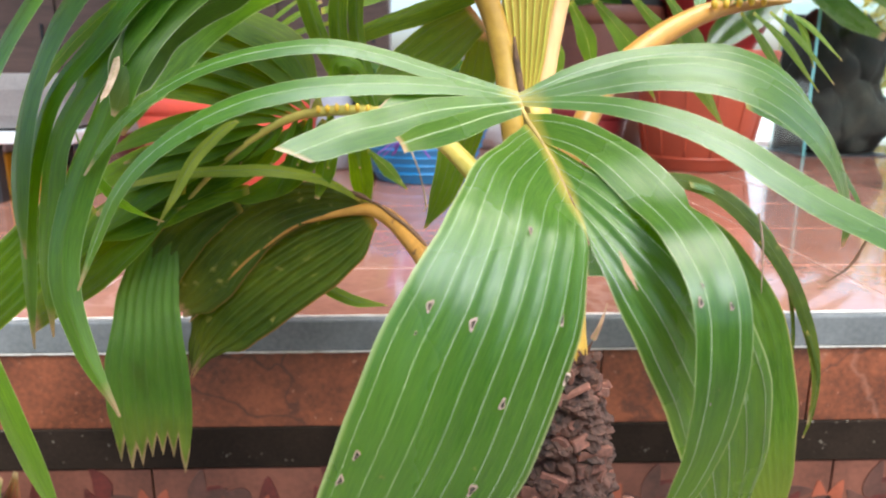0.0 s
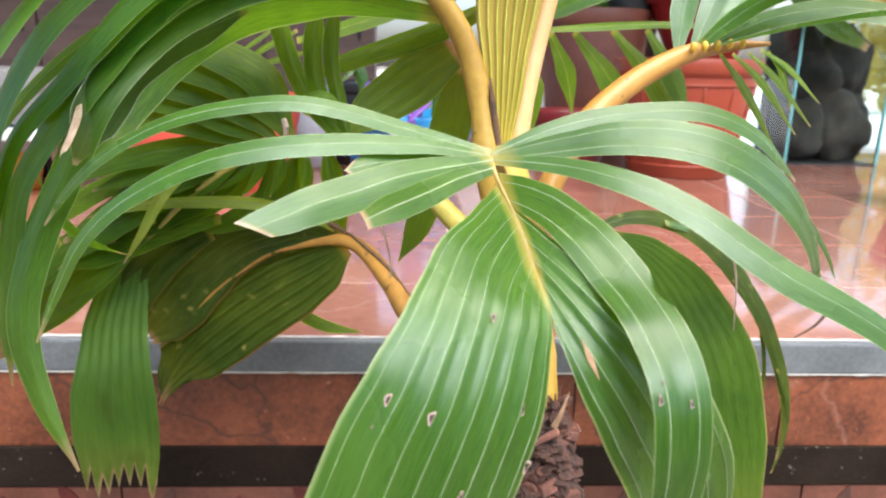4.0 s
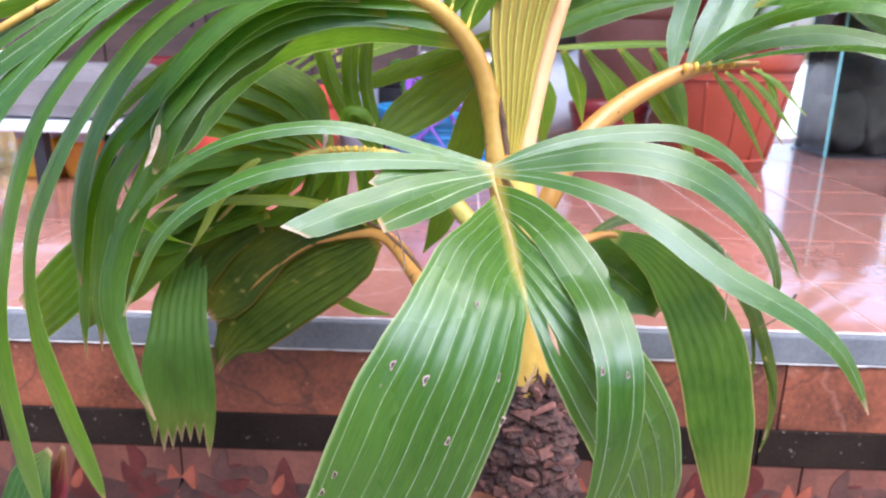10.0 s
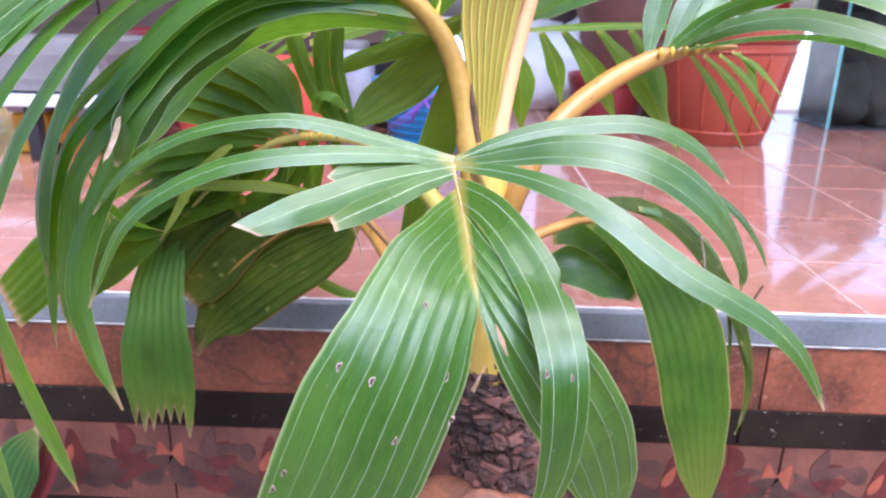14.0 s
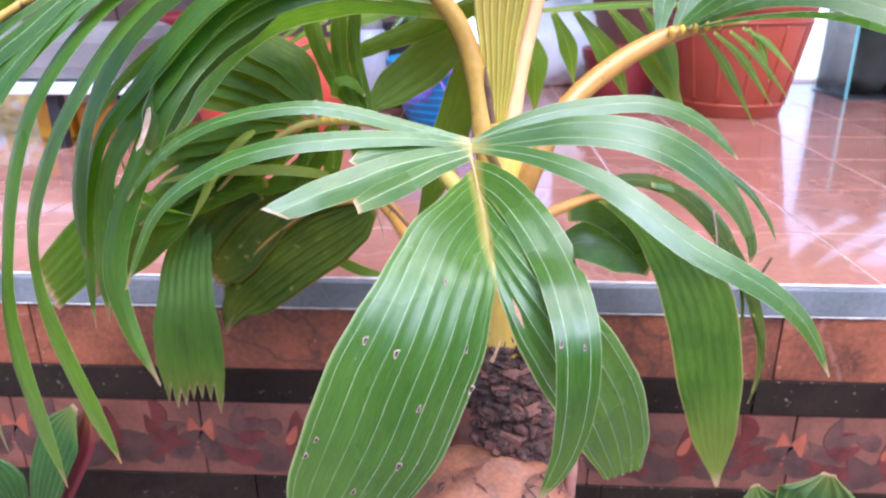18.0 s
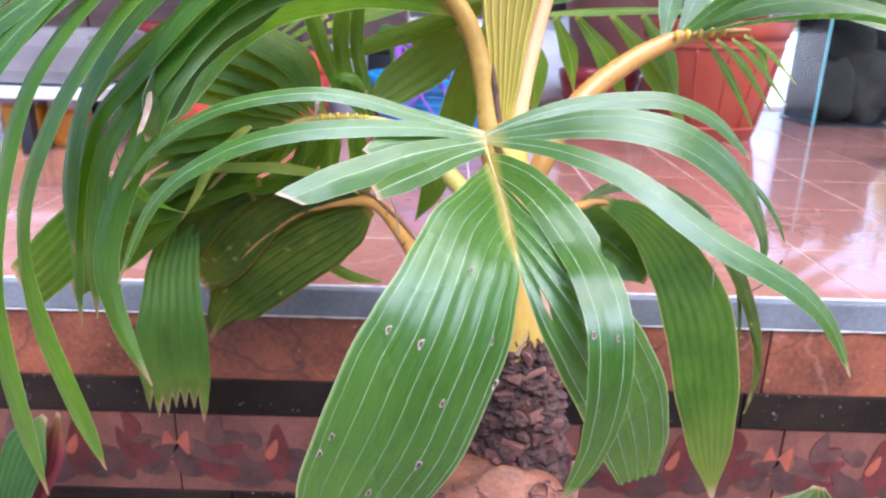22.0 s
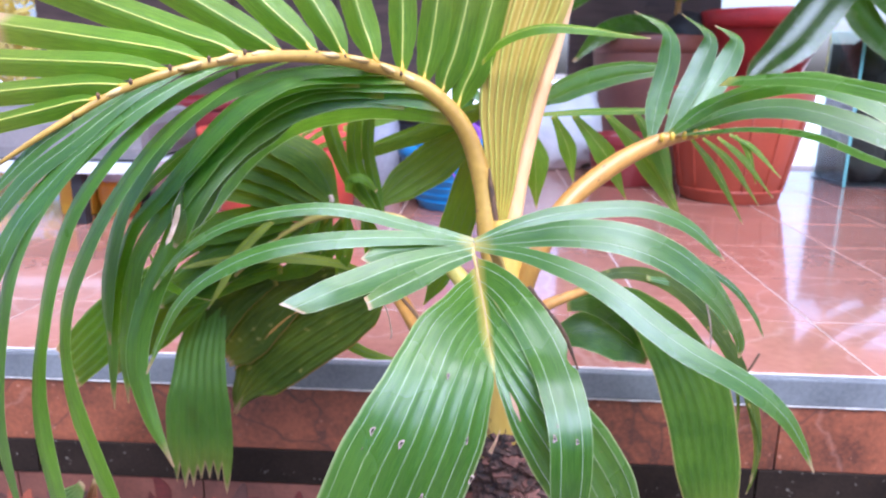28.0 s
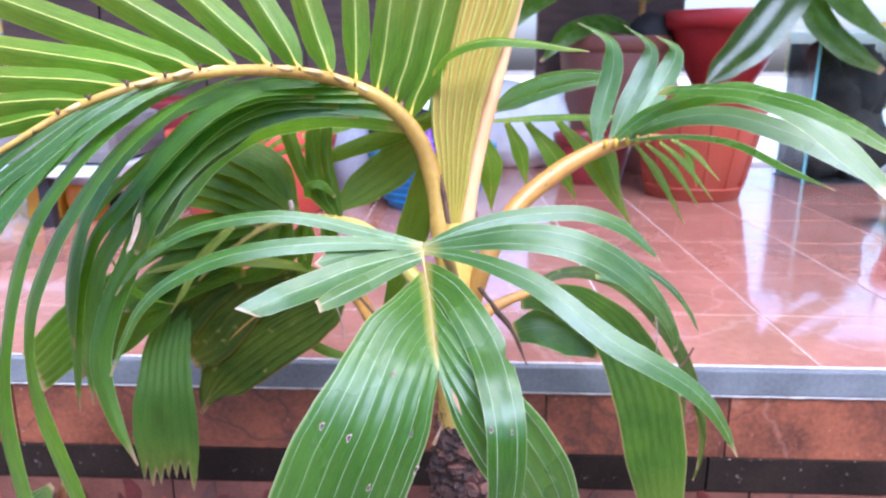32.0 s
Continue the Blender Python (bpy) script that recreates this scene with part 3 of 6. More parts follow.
def petal(bm, x, z, length, width, angle, index, bend=0.3, y=-0.0072):
    """A flat glazed petal standing 0.6 mm proud of a tile."""
    ring = []
    z, length, width = z + 0.012, length * 1.18, width * 1.12
    ca, sa = math.cos(radians(angle)), math.sin(radians(angle))
    for j in range(14):
        a = 2 * math.pi * j / 14
        u = (math.cos(a) + 1) / 2
        px_, pz = u * length, math.sin(a) * width / 2 * (1.15 - 0.75 * u) + bend * width * math.sin(u * math.pi)
        ring.append((x + px_ * ca - pz * sa, z + px_ * sa + pz * ca))
    front = [bm.verts.new((a, y - 0.0006, b)) for a, b in ring]
    back = [bm.verts.new((a, y + 0.001, b)) for a, b in ring]
    f = bm.faces.new(front[::-1])
    f.material_index = index
    for j in range(14):
        f = bm.faces.new((front[j], front[(j + 1) % 14], back[(j + 1) % 14], back[j]))
        f.material_index = index


def pattern_tile_mesh():
    bm = box(bmesh.new(), -0.1635, -0.007, -0.0735, 0.1635, 0.0, 0.0735, 0.0012)
    # a border line, flames by the joints, leaves and a swelling flower between them
    for s in (-1, 1):
        petal(bm, s * 0.163, -0.035, 0.057, 0.030, 90 + s * 14, 4, 0.1)
        petal(bm, s * 0.150, -0.045, 0.075, 0.041, 90 + s * 60, 3, 0.25, -0.0071)
        petal(bm, s * 0.125, -0.055, 0.062, 0.041, 90 - s * 35, 2, 0.3, -0.0073)
        petal(bm, s * 0.09, -0.062, 0.106, 0.049, 90 + s * 64, 2, -0.3, -0.0074)
        petal(bm, s * 0.075, -0.02, 0.062, 0.035, 90 - s * 62, 3, 0.3, -0.0075)
        petal(bm, s * 0.06, -0.05, 0.075, 0.038, 90 - s * 70, 1, 0.3, -0.0076)
        petal(bm, s * 0.105, -0.012, 0.050, 0.030, 90 + s * 40, 1, 0.3, -0.0077)
    spread = random.Random(21)
    for k in range(9):
        petal(bm, spread.uniform(-0.14, 0.10), spread.uniform(-0.06, 0.02), spread.uniform(0.03, 0.055), spread.uniform(0.018, 0.034), spread.uniform(0, 180), spread.choice((1, 1, 2, 3, 4)), spread.uniform(-0.3, 0.3), -0.00795 - 0.00005 * k)
    petal(bm, 0.0, -0.062, 0.094, 0.046, 90, 1, 0.0, -0.0078)
    petal(bm, -0.012, -0.058, 0.069, 0.041, 140, 2, 0.2, -0.0079)
    petal(bm, 0.012, -0.058, 0.069, 0.041, 40, 2, -0.2, -0.0079)
    return mesh_of("patterned_tile", bm, [PATTERN_TILE, INLAY_RED, INLAY_DARK, INLAY_GREY, INLAY_ORANGE], False)


me_pat = pattern_tile_mesh()
for i in range(-9, 9):
    place("patterned_tile", me_pat, riser, 0.556 + 0.33 * (i + 0.5), 0.006, -0.2985)
me_strip = mesh_of("granite_strip", box(bmesh.new(), -0.2985, -0.010, -0.031, 0.2985, 0.0, 0.031, 0.0015), GRANITE, False)
for i in range(-5, 6):
    place("granite_strip", me_strip, riser, 0.18 + 0.60 * i, 0.006, -0.1909)
    place("granite_strip", me_strip, riser, -0.05 + 0.60 * i, 0.006, -0.4035)

# rough mortar beads along the strip and the granite
for zz, yy in ((-0.0455, -0.0035), (0.0004, 0.0118)):
    bm = bmesh.new()
    n = 700
    rings = []
    for i in range(n + 1):
        x = -1.9 + 3.8 * i / n
        r = 0.0019 + 0.0013 * noise.noise(Vector((x * 45, zz * 90, 3))) + 0.0007 * noise.noise(Vector((x * 160, zz * 70, 9)))
        rings.append([bm.verts.new((x, yy + max(r, 0.0003) * math.cos(a), zz + max(r, 0.0003) * math.sin(a))) for a in (0.3, 1.57, 2.8, 4.0, 5.4)])
    for a, b in zip(rings, rings[1:]):
        for j in range(5):
            bm.faces.new((a[j], a[(j + 1) % 5], b[(j + 1) % 5], b[j]))
    part("mortar_bead", bm, MORTAR, riser)

# ---- the palm on its coconut ----
palm = thing("coconut_palm", 0.075, -0.34, -0.10, "young potted coconut palm with arching green fronds and yellow stalks", "palm")
ANCHORED.append(palm)
bm = bmesh.new()
tube(bm, [(0.074, -0.322, 0.03), (0.073, -0.318, 0.10), (0.067, -0.305, 0.18), (0.062, -0.292, 0.25), (0.058, -0.284, 0.30)], [0.037, 0.034, 0.026, 0.019, 0.013], 20, 24, lump=0.06)
part("leaf_sheath", bm, SHEATH, palm, "smooth yellow leaf sheath above the fibrous trunk")
trunk_rnd = random.Random(11)
bm = bmesh.new()
tube(bm, [(0.086, -0.325, -0.085), (0.083, -0.323, -0.03), (0.078, -0.322, 0.03), (0.075, -0.322, 0.065), (0.074, -0.320, 0.082)], [0.05, 0.048, 0.045, 0.038, 0.028], 90, 110)
axis = Vector((0.081, -0.323, 0))
for v in bm.verts:
    q = Vector((v.co.x, v.co.y, v.co.z * 1.7))
    d = 0.22 * noise.noise(q * 38) + 0.16 * noise.noise(q * 95) + 0.11 * noise.noise(q * 230)
    out_way = Vector((v.co.x - axis.x, v.co.y - axis.y, 0))
    v.co += out_way * d
trunk = part("trunk", bm, BARK, palm, "dark brown fibrous trunk with old leaf scales", smooth=False)
for k in range(110):
    a, h = trunk_rnd.uniform(-math.pi, 0.15), trunk_rnd.uniform(-0.075, 0.085)
    r = 0.048 - 0.10 * max(0, h + 0.02) * 1.3
    bm = bmesh.new()
    w, l = trunk_rnd.uniform(0.003, 0.009), trunk_rnd.uniform(0.003, 0.008)
    ring = [(-w, 0), (-w * 0.7, l * 0.7), (0, l * trunk_rnd.uniform(0.9, 1.3)), (w * 0.8, l * 0.6), (w, 0), (w * 0.3, -l * 0.4), (-w * 0.5, -l * 0.3)]
    top = [bm.verts.new((x, -0.0015 - 0.003 * trunk_rnd.random(), z)) for x, z in ring]
    low = [bm.verts.new((x * 1.15, 0.003, z * 1.1)) for x, z in ring]
    bm.faces.new(top)
    for j in range(7):
        bm.faces.new((top[j], low[j], low[(j + 1) % 7], top[(j + 1) % 7]))
    bmesh.ops.recalc_face_normals(bm, faces=bm.faces)
    ob = part("bark_scale", bm, CHIP if trunk_rnd.random() < 0.42 else BARK, trunk, smooth=False)
    ob.matrix_basis = pose(0.081 + r * math.cos(a), -0.323 + r * math.sin(a), h, trunk_rnd.uniform(-35, 25), trunk_rnd.uniform(-75, 75), math.degrees(a) + 90)
for k in range(18):
    a, h = trunk_rnd.uniform(-math.pi, 0.1), trunk_rnd.uniform(-0.06, 0.07)
    r = 0.049 - 0.11 * max(0, h + 0.02)
    w, l, d = trunk_rnd.uniform(0.008, 0.017), trunk_rnd.uniform(0.004, 0.009), trunk_rnd.uniform(0.004, 0.008)
    bm = box(bmesh.new(), -w, -d, -l * 0.4, w, 0.004, l, 0.0015)
    for v in bm.verts:
        v.co += Vector((0, -0.004 * (v.co.x / w) ** 2, 0)) * -1 + 0.0022 * noise.noise_vector(v.co * 140 + Vector((k, 0, 0)))
    ob = part("bark_scale", bm, CHIP, trunk, smooth=False)
    ob.matrix_basis = pose(0.081 + r * math.cos(a), -0.323 + r * math.sin(a), h, trunk_rnd.uniform(-40, 20), trunk_rnd.uniform(-30, 30), math.degrees(a) + 90 + trunk_rnd.uniform(-25, 25))
for k in range(46):
    a = trunk_rnd.uniform(-math.pi, 0.1)
    x, y, z = 0.077 + 0.031 * math.cos(a), -0.321 + 0.031 * math.sin(a), trunk_rnd.uniform(0.062, 0.078)
    t = trunk_rnd.uniform(0.010, 0.026)
    bm = tube(bmesh.new(), [(x, y, z), (x + trunk_rnd.uniform(-0.004, 0.004), y - 0.002, z + t * 0.6), (x + trunk_rnd.uniform(-0.009, 0.009), y - trunk_rnd.uniform(0.0, 0.006), z + t)], [0.0022, 0.0016, 0.0003], 6, 5)
    part("fibre", bm, BARK if k % 3 else CHIP, trunk)
bm = bmesh.new()
bmesh.ops.create_uvsphere(bm, u_segments=40, v_segments=24, radius=1.0)
for v in bm.verts:
    q = v.co.copy()
    ridge = 1 + 0.05 * math.cos(3 * math.atan2(q.y, q.x)) + 0.07 * noise.noise(q * 3.0) + 0.03 * noise.noise(q * 11)
    v.co = Vector((q.x * 0.098, q.y * 0.085, q.z * 0.078)) * ridge + Vector((0.05, -0.385, -0.118))
husk = part("coconut_husk", bm, HUSK, palm, "orange-brown fibrous coconut husk")
rnd2 = random.Random(3)
for k in range(26):
    a = rnd2.uniform(-2.6, -0.3)
    bm = bmesh.new()
    x, y = 0.06 + 0.055 * math.cos(a), -0.37 + 0.05 * math.sin(a)
    z = rnd2.uniform(-0.08, -0.045)
    tube(bm, [(x, y, z), (x + rnd2.uniform(-0.02, 0.02), y - 0.012, z + 0.008), (x + rnd2.uniform(-0.04, 0.04), y - 0.02, z - rnd2.uniform(0.01, 0.04))], [0.0016, 0.0013, 0.0005], 8, 5)
    part("root_fibre", bm, CHIP if k % 3 else BARK, trunk)

part("root", tube(bmesh.new(), [(0.140, -0.365, -0.040), (0.139, -0.372, -0.059), (0.137, -0.378, -0.084), (0.135, -0.375, -0.121)], [0.0050, 0.0058, 0.0062, 0.0050], 14, 10, lump=0.15), ROOT, trunk, "thick pinkish brown root")

# front frond, bent towards the viewer
front = part("frond_rachis", tube(bmesh.new(), [(0.060, -0.300, 0.205), (0.052, -0.325, 0.262), (0.038, -0.385, 0.298), (0.027, -0.425, 0.306), (0.030, -0.450, 0.295), (0.035, -0.484, 0.283), (0.040, -0.512, 0.269), (0.043, -0.536, 0.255), (0.046, -0.556, 0.242)], [0.008, 0.006, 0.0030, 0.0020, 0.0013, 0.0010, 0.0008, 0.0006, 0.0004]), RACHIS, palm, 'short yellow-orange rachis arching to the front')
leaflet(front, [(0.027, -0.424, 0.310), (-0.011, -0.430, 0.320), (-0.038, -0.437, 0.328), (-0.065, -0.443, 0.336), (-0.100, -0.450, 0.342), (-0.141, -0.450, 0.338), (-0.180, -0.447, 0.328), (-0.218, -0.440, 0.309), (-0.248, -0.435, 0.285), (-0.271, -0.430, 0.257)], [0.0064, 0.0116, 0.0130, 0.0133, 0.0126, 0.0122, 0.0113, 0.0105, 0.0081, 0.0017], fold=0.06, n=34)
leaflet(front, [(0.027, -0.425, 0.308), (-0.010, -0.440, 0.315), (-0.046, -0.452, 0.318), (-0.076, -0.460, 0.318), (-0.111, -0.468, 0.316), (-0.147, -0.470, 0.308), (-0.181, -0.468, 0.294), (-0.213, -0.462, 0.274), (-0.238, -0.455, 0.250), (-0.257, -0.450, 0.219), (-0.275, -0.450, 0.181)], [0.0069, 0.0119, 0.0153, 0.0166, 0.0164, 0.0165, 0.0157, 0.0140, 0.0123, 0.0088, 0.0017], fold=0.06, n=34)
leaflet(front, [(0.027, -0.425, 0.307), (-0.001, -0.434, 0.307), (-0.028, -0.446, 0.307), (-0.050, -0.458, 0.306), (-0.068, -0.470, 0.303)], [0.0069, 0.0113, 0.0166, 0.0185, 0.0155], ragged=0.12, cut=-0.5, facing=(0, -0.9, 0.44))
leaflet(front, [(0.028, -0.432, 0.306), (-0.009, -0.462, 0.304), (-0.033, -0.484, 0.302), (-0.056, -0.506, 0.297), (-0.077, -0.526, 0.293), (-0.095, -0.538, 0.287), (-0.107, -0.544, 0.283)], [0.0079, 0.0173, 0.0214, 0.0232, 0.0224, 0.0192, 0.0143], rib=0.00045, cut=1.0, fold=0.08, facing=(0, -0.9, 0.44))
leaflet(front, [(0.029, -0.438, 0.302), (0.005, -0.464, 0.299), (-0.017, -0.493, 0.294), (-0.035, -0.519, 0.291), (-0.050, -0.541, 0.288)], [0.0078, 0.0140, 0.0175, 0.0178, 0.0105], rib=0.00045, cut=-0.3, fold=0.08, facing=(0, -0.9, 0.44))
leaflet(front, [(0.029, -0.437, 0.297), (0.025, -0.470, 0.290), (0.020, -0.508, 0.282), (0.013, -0.550, 0.268), (0.010, -0.584, 0.250), (0.001, -0.606, 0.220), (-0.013, -0.616, 0.188), (-0.029, -0.620, 0.147), (-0.051, -0.615, 0.100), (-0.071, -0.605, 0.051), (-0.093, -0.590, -0.002)], [0.0048, 0.0138, 0.0277, 0.0550, 0.0736, 0.0915, 0.0987, 0.0995, 0.0895, 0.0638, 0.0136], ribs=8, fold=0.11, n=44, facing=(0.27, -0.92, 0.28), rib=0.00019, cup=0.12, root=[(0.047, -0.556, 0.246), (0.042, -0.527, 0.261), (0.036, -0.488, 0.281), (0.029, -0.452, 0.293)], holes=((0.54, 0.858, 0.0034), (0.54, 0.636, 0.0036), (0.492, 0.158, 0.0034), (0.562, 0.01, 0.0038), (0.62, 0.341, 0.0032), (0.393, 0.44, 0.0026), (0.728, 0.894, 0.0034), (0.76, 0.925, 0.0036), (0.718, 0.308, 0.0042), (0.782, 0.505, 0.0036), (0.578, 0.857, 0.0012)), label='broad fused hanging blade with small insect bites')
leaflet(front, [(0.030, -0.436, 0.301), (0.043, -0.464, 0.297), (0.058, -0.494, 0.290), (0.072, -0.528, 0.278), (0.085, -0.555, 0.261), (0.093, -0.590, 0.247), (0.098, -0.612, 0.226), (0.099, -0.620, 0.198), (0.098, -0.618, 0.165), (0.093, -0.610, 0.130), (0.079, -0.600, 0.089)], [0.0068, 0.0185, 0.0247, 0.0292, 0.0320, 0.0317, 0.0300, 0.0287, 0.0250, 0.0174, 0.0025], ribs=2, fold=0.06, n=64, facing=(0.15, -0.9, 0.35), root=[(0.031, -0.440, 0.299), (0.033, -0.460, 0.290), (0.036, -0.478, 0.283)], notch=((0.432, 0.0, 0.0052, 0.024),), holes=((0.583, 0.779, 0.0013), (0.62, 0.37, 0.0022), (0.61, 0.878, 0.0028), (0.767, 0.693, 0.0008)))
leaflet(front, [(0.035, -0.474, 0.285), (0.043, -0.512, 0.273), (0.055, -0.544, 0.258), (0.068, -0.566, 0.241), (0.086, -0.578, 0.218), (0.106, -0.574, 0.187), (0.127, -0.560, 0.147), (0.146, -0.535, 0.095), (0.159, -0.512, 0.047)], [0.0055, 0.0181, 0.0320, 0.0430, 0.0561, 0.0641, 0.0650, 0.0543, 0.0324], ribs=5, fold=0.2, n=34, rib=0.0003, facing=(-0.1, -0.9, 0.42), ragged=0.02, cut=0.25, fresh=0.93, root=[(0.035, -0.468, 0.285), (0.040, -0.511, 0.270), (0.044, -0.535, 0.257), (0.047, -0.557, 0.244)], label='fused folded blade with a cut-off end')
leaflet(front, [(0.029, -0.430, 0.306), (0.068, -0.450, 0.306), (0.098, -0.470, 0.302), (0.127, -0.485, 0.293), (0.151, -0.500, 0.280), (0.171, -0.510, 0.266), (0.195, -0.520, 0.251), (0.223, -0.527, 0.237), (0.249, -0.530, 0.222), (0.272, -0.530, 0.202), (0.287, -0.530, 0.180), (0.300, -0.529, 0.155)], [0.0075, 0.0140, 0.0181, 0.0207, 0.0222, 0.0229, 0.0227, 0.0207, 0.0188, 0.0153, 0.0097, 0.0015], fold=0.06, n=40)
leaflet(front, [(0.028, -0.423, 0.309), (0.064, -0.420, 0.324), (0.097, -0.415, 0.333), (0.135, -0.410, 0.338), (0.174, -0.405, 0.339), (0.204, -0.400, 0.331), (0.227, -0.395, 0.319), (0.247, -0.390, 0.302), (0.262, -0.386, 0.288)], [0.0065, 0.0130, 0.0168, 0.0173, 0.0174, 0.0176, 0.0145, 0.0085, 0.0017], fold=0.06, n=32)
leaflet(front, [(0.028, -0.424, 0.307), (0.073, -0.435, 0.317), (0.108, -0.445, 0.324), (0.143, -0.452, 0.324), (0.174, -0.455, 0.317), (0.203, -0.452, 0.302), (0.231, -0.445, 0.279), (0.256, -0.430, 0.250), (0.276, -0.410, 0.217), (0.281, -0.400, 0.196)], [0.0076, 0.0201, 0.0269, 0.0306, 0.0325, 0.0329, 0.0284, 0.0208, 0.0126, 0.0024], ribs=2, fold=0.05, n=36)
leaflet(front, [(0.195, -0.400, 0.304), (0.237, -0.390, 0.285), (0.273, -0.385, 0.261), (0.297, -0.380, 0.233), (0.309, -0.380, 0.210)], [0.0109, 0.0089, 0.0079, 0.0052, 0.0012])

leaflet(front, [(0.058, -0.583, 0.240), (0.062, -0.587, 0.231), (0.066, -0.591, 0.222)], [0.0006, 0.0030, 0.0006], mat=TEAR, name='dry_patch', n=14, fold=0.02, label='pinkish dry patch on the blade edge')
leaflet(front, [(0.045, -0.592, 0.197), (0.048, -0.593, 0.205), (0.052, -0.590, 0.215)], [0.0032, 0.0020, 0.0004], mat=TEAR, name='torn_strip', n=10, fold=0.1, label='small dry torn spike')

# spear: the folded young leaf in the middle
spear = part("spear_leaf", tube(bmesh.new(), [(0.062, -0.270, 0.178), (0.064, -0.265, 0.260), (0.074, -0.260, 0.340), (0.088, -0.255, 0.410), (0.104, -0.250, 0.472), (0.119, -0.245, 0.537), (0.135, -0.240, 0.601)], [0.0141, 0.0114, 0.0092, 0.0085, 0.0078, 0.0074, 0.0065]), SPEAR_RIM, palm, 'pale orange rim of the unopened spear leaf')
leaflet(spear, [(0.053, -0.271, 0.275), (0.053, -0.269, 0.355), (0.054, -0.265, 0.417), (0.062, -0.261, 0.478), (0.078, -0.257, 0.536), (0.094, -0.253, 0.599)], [0.0104, 0.0370, 0.0565, 0.0731, 0.0867, 0.0900], ribs=7, fold=0.75, facing=(-0.25, -0.95, 0.1), mat=SPEAR, label='closely pleated yellow-green spear blade', rib=0.0007)

# left frond, arching up and over to the left
left = part("frond_rachis", tube(bmesh.new(), [(0.060, -0.287, 0.212), (0.042, -0.284, 0.278), (0.034, -0.273, 0.335), (0.013, -0.271, 0.395), (-0.025, -0.281, 0.437), (-0.077, -0.300, 0.460), (-0.122, -0.372, 0.469), (-0.165, -0.430, 0.467), (-0.215, -0.476, 0.455), (-0.262, -0.489, 0.436), (-0.301, -0.508, 0.411), (-0.341, -0.517, 0.385)], [0.0149, 0.0128, 0.0113, 0.0101, 0.0084, 0.0068, 0.0058, 0.0049, 0.0041, 0.0034, 0.0026, 0.0016], n=48), PETIOLE_OCHRE, palm, 'ochre-yellow petiole and rachis with pale nubs')
part("pad", tube(bmesh.new(), [(-0.003, -0.278, 0.419), (-0.006, -0.278, 0.422), (-0.009, -0.280, 0.425), (-0.013, -0.281, 0.427)], [0.0013, 0.0030, 0.0028, 0.0011], 10, 8, lump=0.2), PAD, left)
part("pad", tube(bmesh.new(), [(-0.019, -0.283, 0.433), (-0.023, -0.284, 0.436), (-0.026, -0.284, 0.438), (-0.031, -0.286, 0.441)], [0.0013, 0.0030, 0.0028, 0.0011], 10, 8, lump=0.2), PAD, left)
part("pad", tube(bmesh.new(), [(-0.038, -0.289, 0.446), (-0.042, -0.291, 0.448), (-0.046, -0.292, 0.450), (-0.050, -0.294, 0.452)], [0.0013, 0.0030, 0.0028, 0.0011], 10, 8, lump=0.2), PAD, left)
part("pad", tube(bmesh.new(), [(-0.059, -0.300, 0.456), (-0.064, -0.301, 0.458), (-0.069, -0.305, 0.461), (-0.073, -0.307, 0.463)], [0.0013, 0.0030, 0.0027, 0.0011], 10, 8, lump=0.2), PAD, left)
part("pad", tube(bmesh.new(), [(-0.083, -0.318, 0.466), (-0.087, -0.327, 0.467), (-0.092, -0.333, 0.468), (-0.097, -0.342, 0.469)], [0.0013, 0.0029, 0.0027, 0.0010], 10, 8, lump=0.2), PAD, left)
part("pad", tube(bmesh.new(), [(-0.105, -0.354, 0.470), (-0.108, -0.360, 0.471), (-0.113, -0.367, 0.471), (-0.117, -0.373, 0.472)], [0.0012, 0.0029, 0.0027, 0.0010], 10, 8, lump=0.2), PAD, left)
part("pad", tube(bmesh.new(), [(-0.127, -0.380, 0.472), (-0.132, -0.384, 0.472), (-0.138, -0.388, 0.472), (-0.143, -0.393, 0.472)], [0.0012, 0.0029, 0.0027, 0.0010], 10, 8, lump=0.2), PAD, left)
part("pad", tube(bmesh.new(), [(-0.151, -0.408, 0.472), (-0.155, -0.417, 0.471), (-0.159, -0.425, 0.471), (-0.163, -0.434, 0.470)], [0.0012, 0.0028, 0.0026, 0.0010], 10, 8, lump=0.2), PAD, left)
part("pad", tube(bmesh.new(), [(-0.171, -0.445, 0.469), (-0.176, -0.450, 0.468), (-0.180, -0.454, 0.466), (-0.184, -0.459, 0.465)], [0.0012, 0.0028, 0.0026, 0.0010], 10, 8, lump=0.2), PAD, left)
part("pad", tube(bmesh.new(), [(-0.193, -0.468, 0.463), (-0.198, -0.472, 0.461), (-0.203, -0.476, 0.459), (-0.209, -0.478, 0.458)], [0.0012, 0.0027, 0.0025, 0.0010], 10, 8, lump=0.2), PAD, left)
part("pad", tube(bmesh.new(), [(-0.220, -0.480, 0.454), (-0.226, -0.482, 0.452), (-0.232, -0.483, 0.450), (-0.238, -0.484, 0.448)], [0.0012, 0.0027, 0.0026, 0.0010], 10, 8, lump=0.2), PAD, left)
part("pad", tube(bmesh.new(), [(-0.248, -0.487, 0.444), (-0.253, -0.488, 0.441), (-0.257, -0.490, 0.439), (-0.262, -0.492, 0.437)], [0.0012, 0.0028, 0.0026, 0.0010], 10, 8, lump=0.2), PAD, left)
nub(left, (0.001, -0.277, 0.415), 0.0021, SEAM)
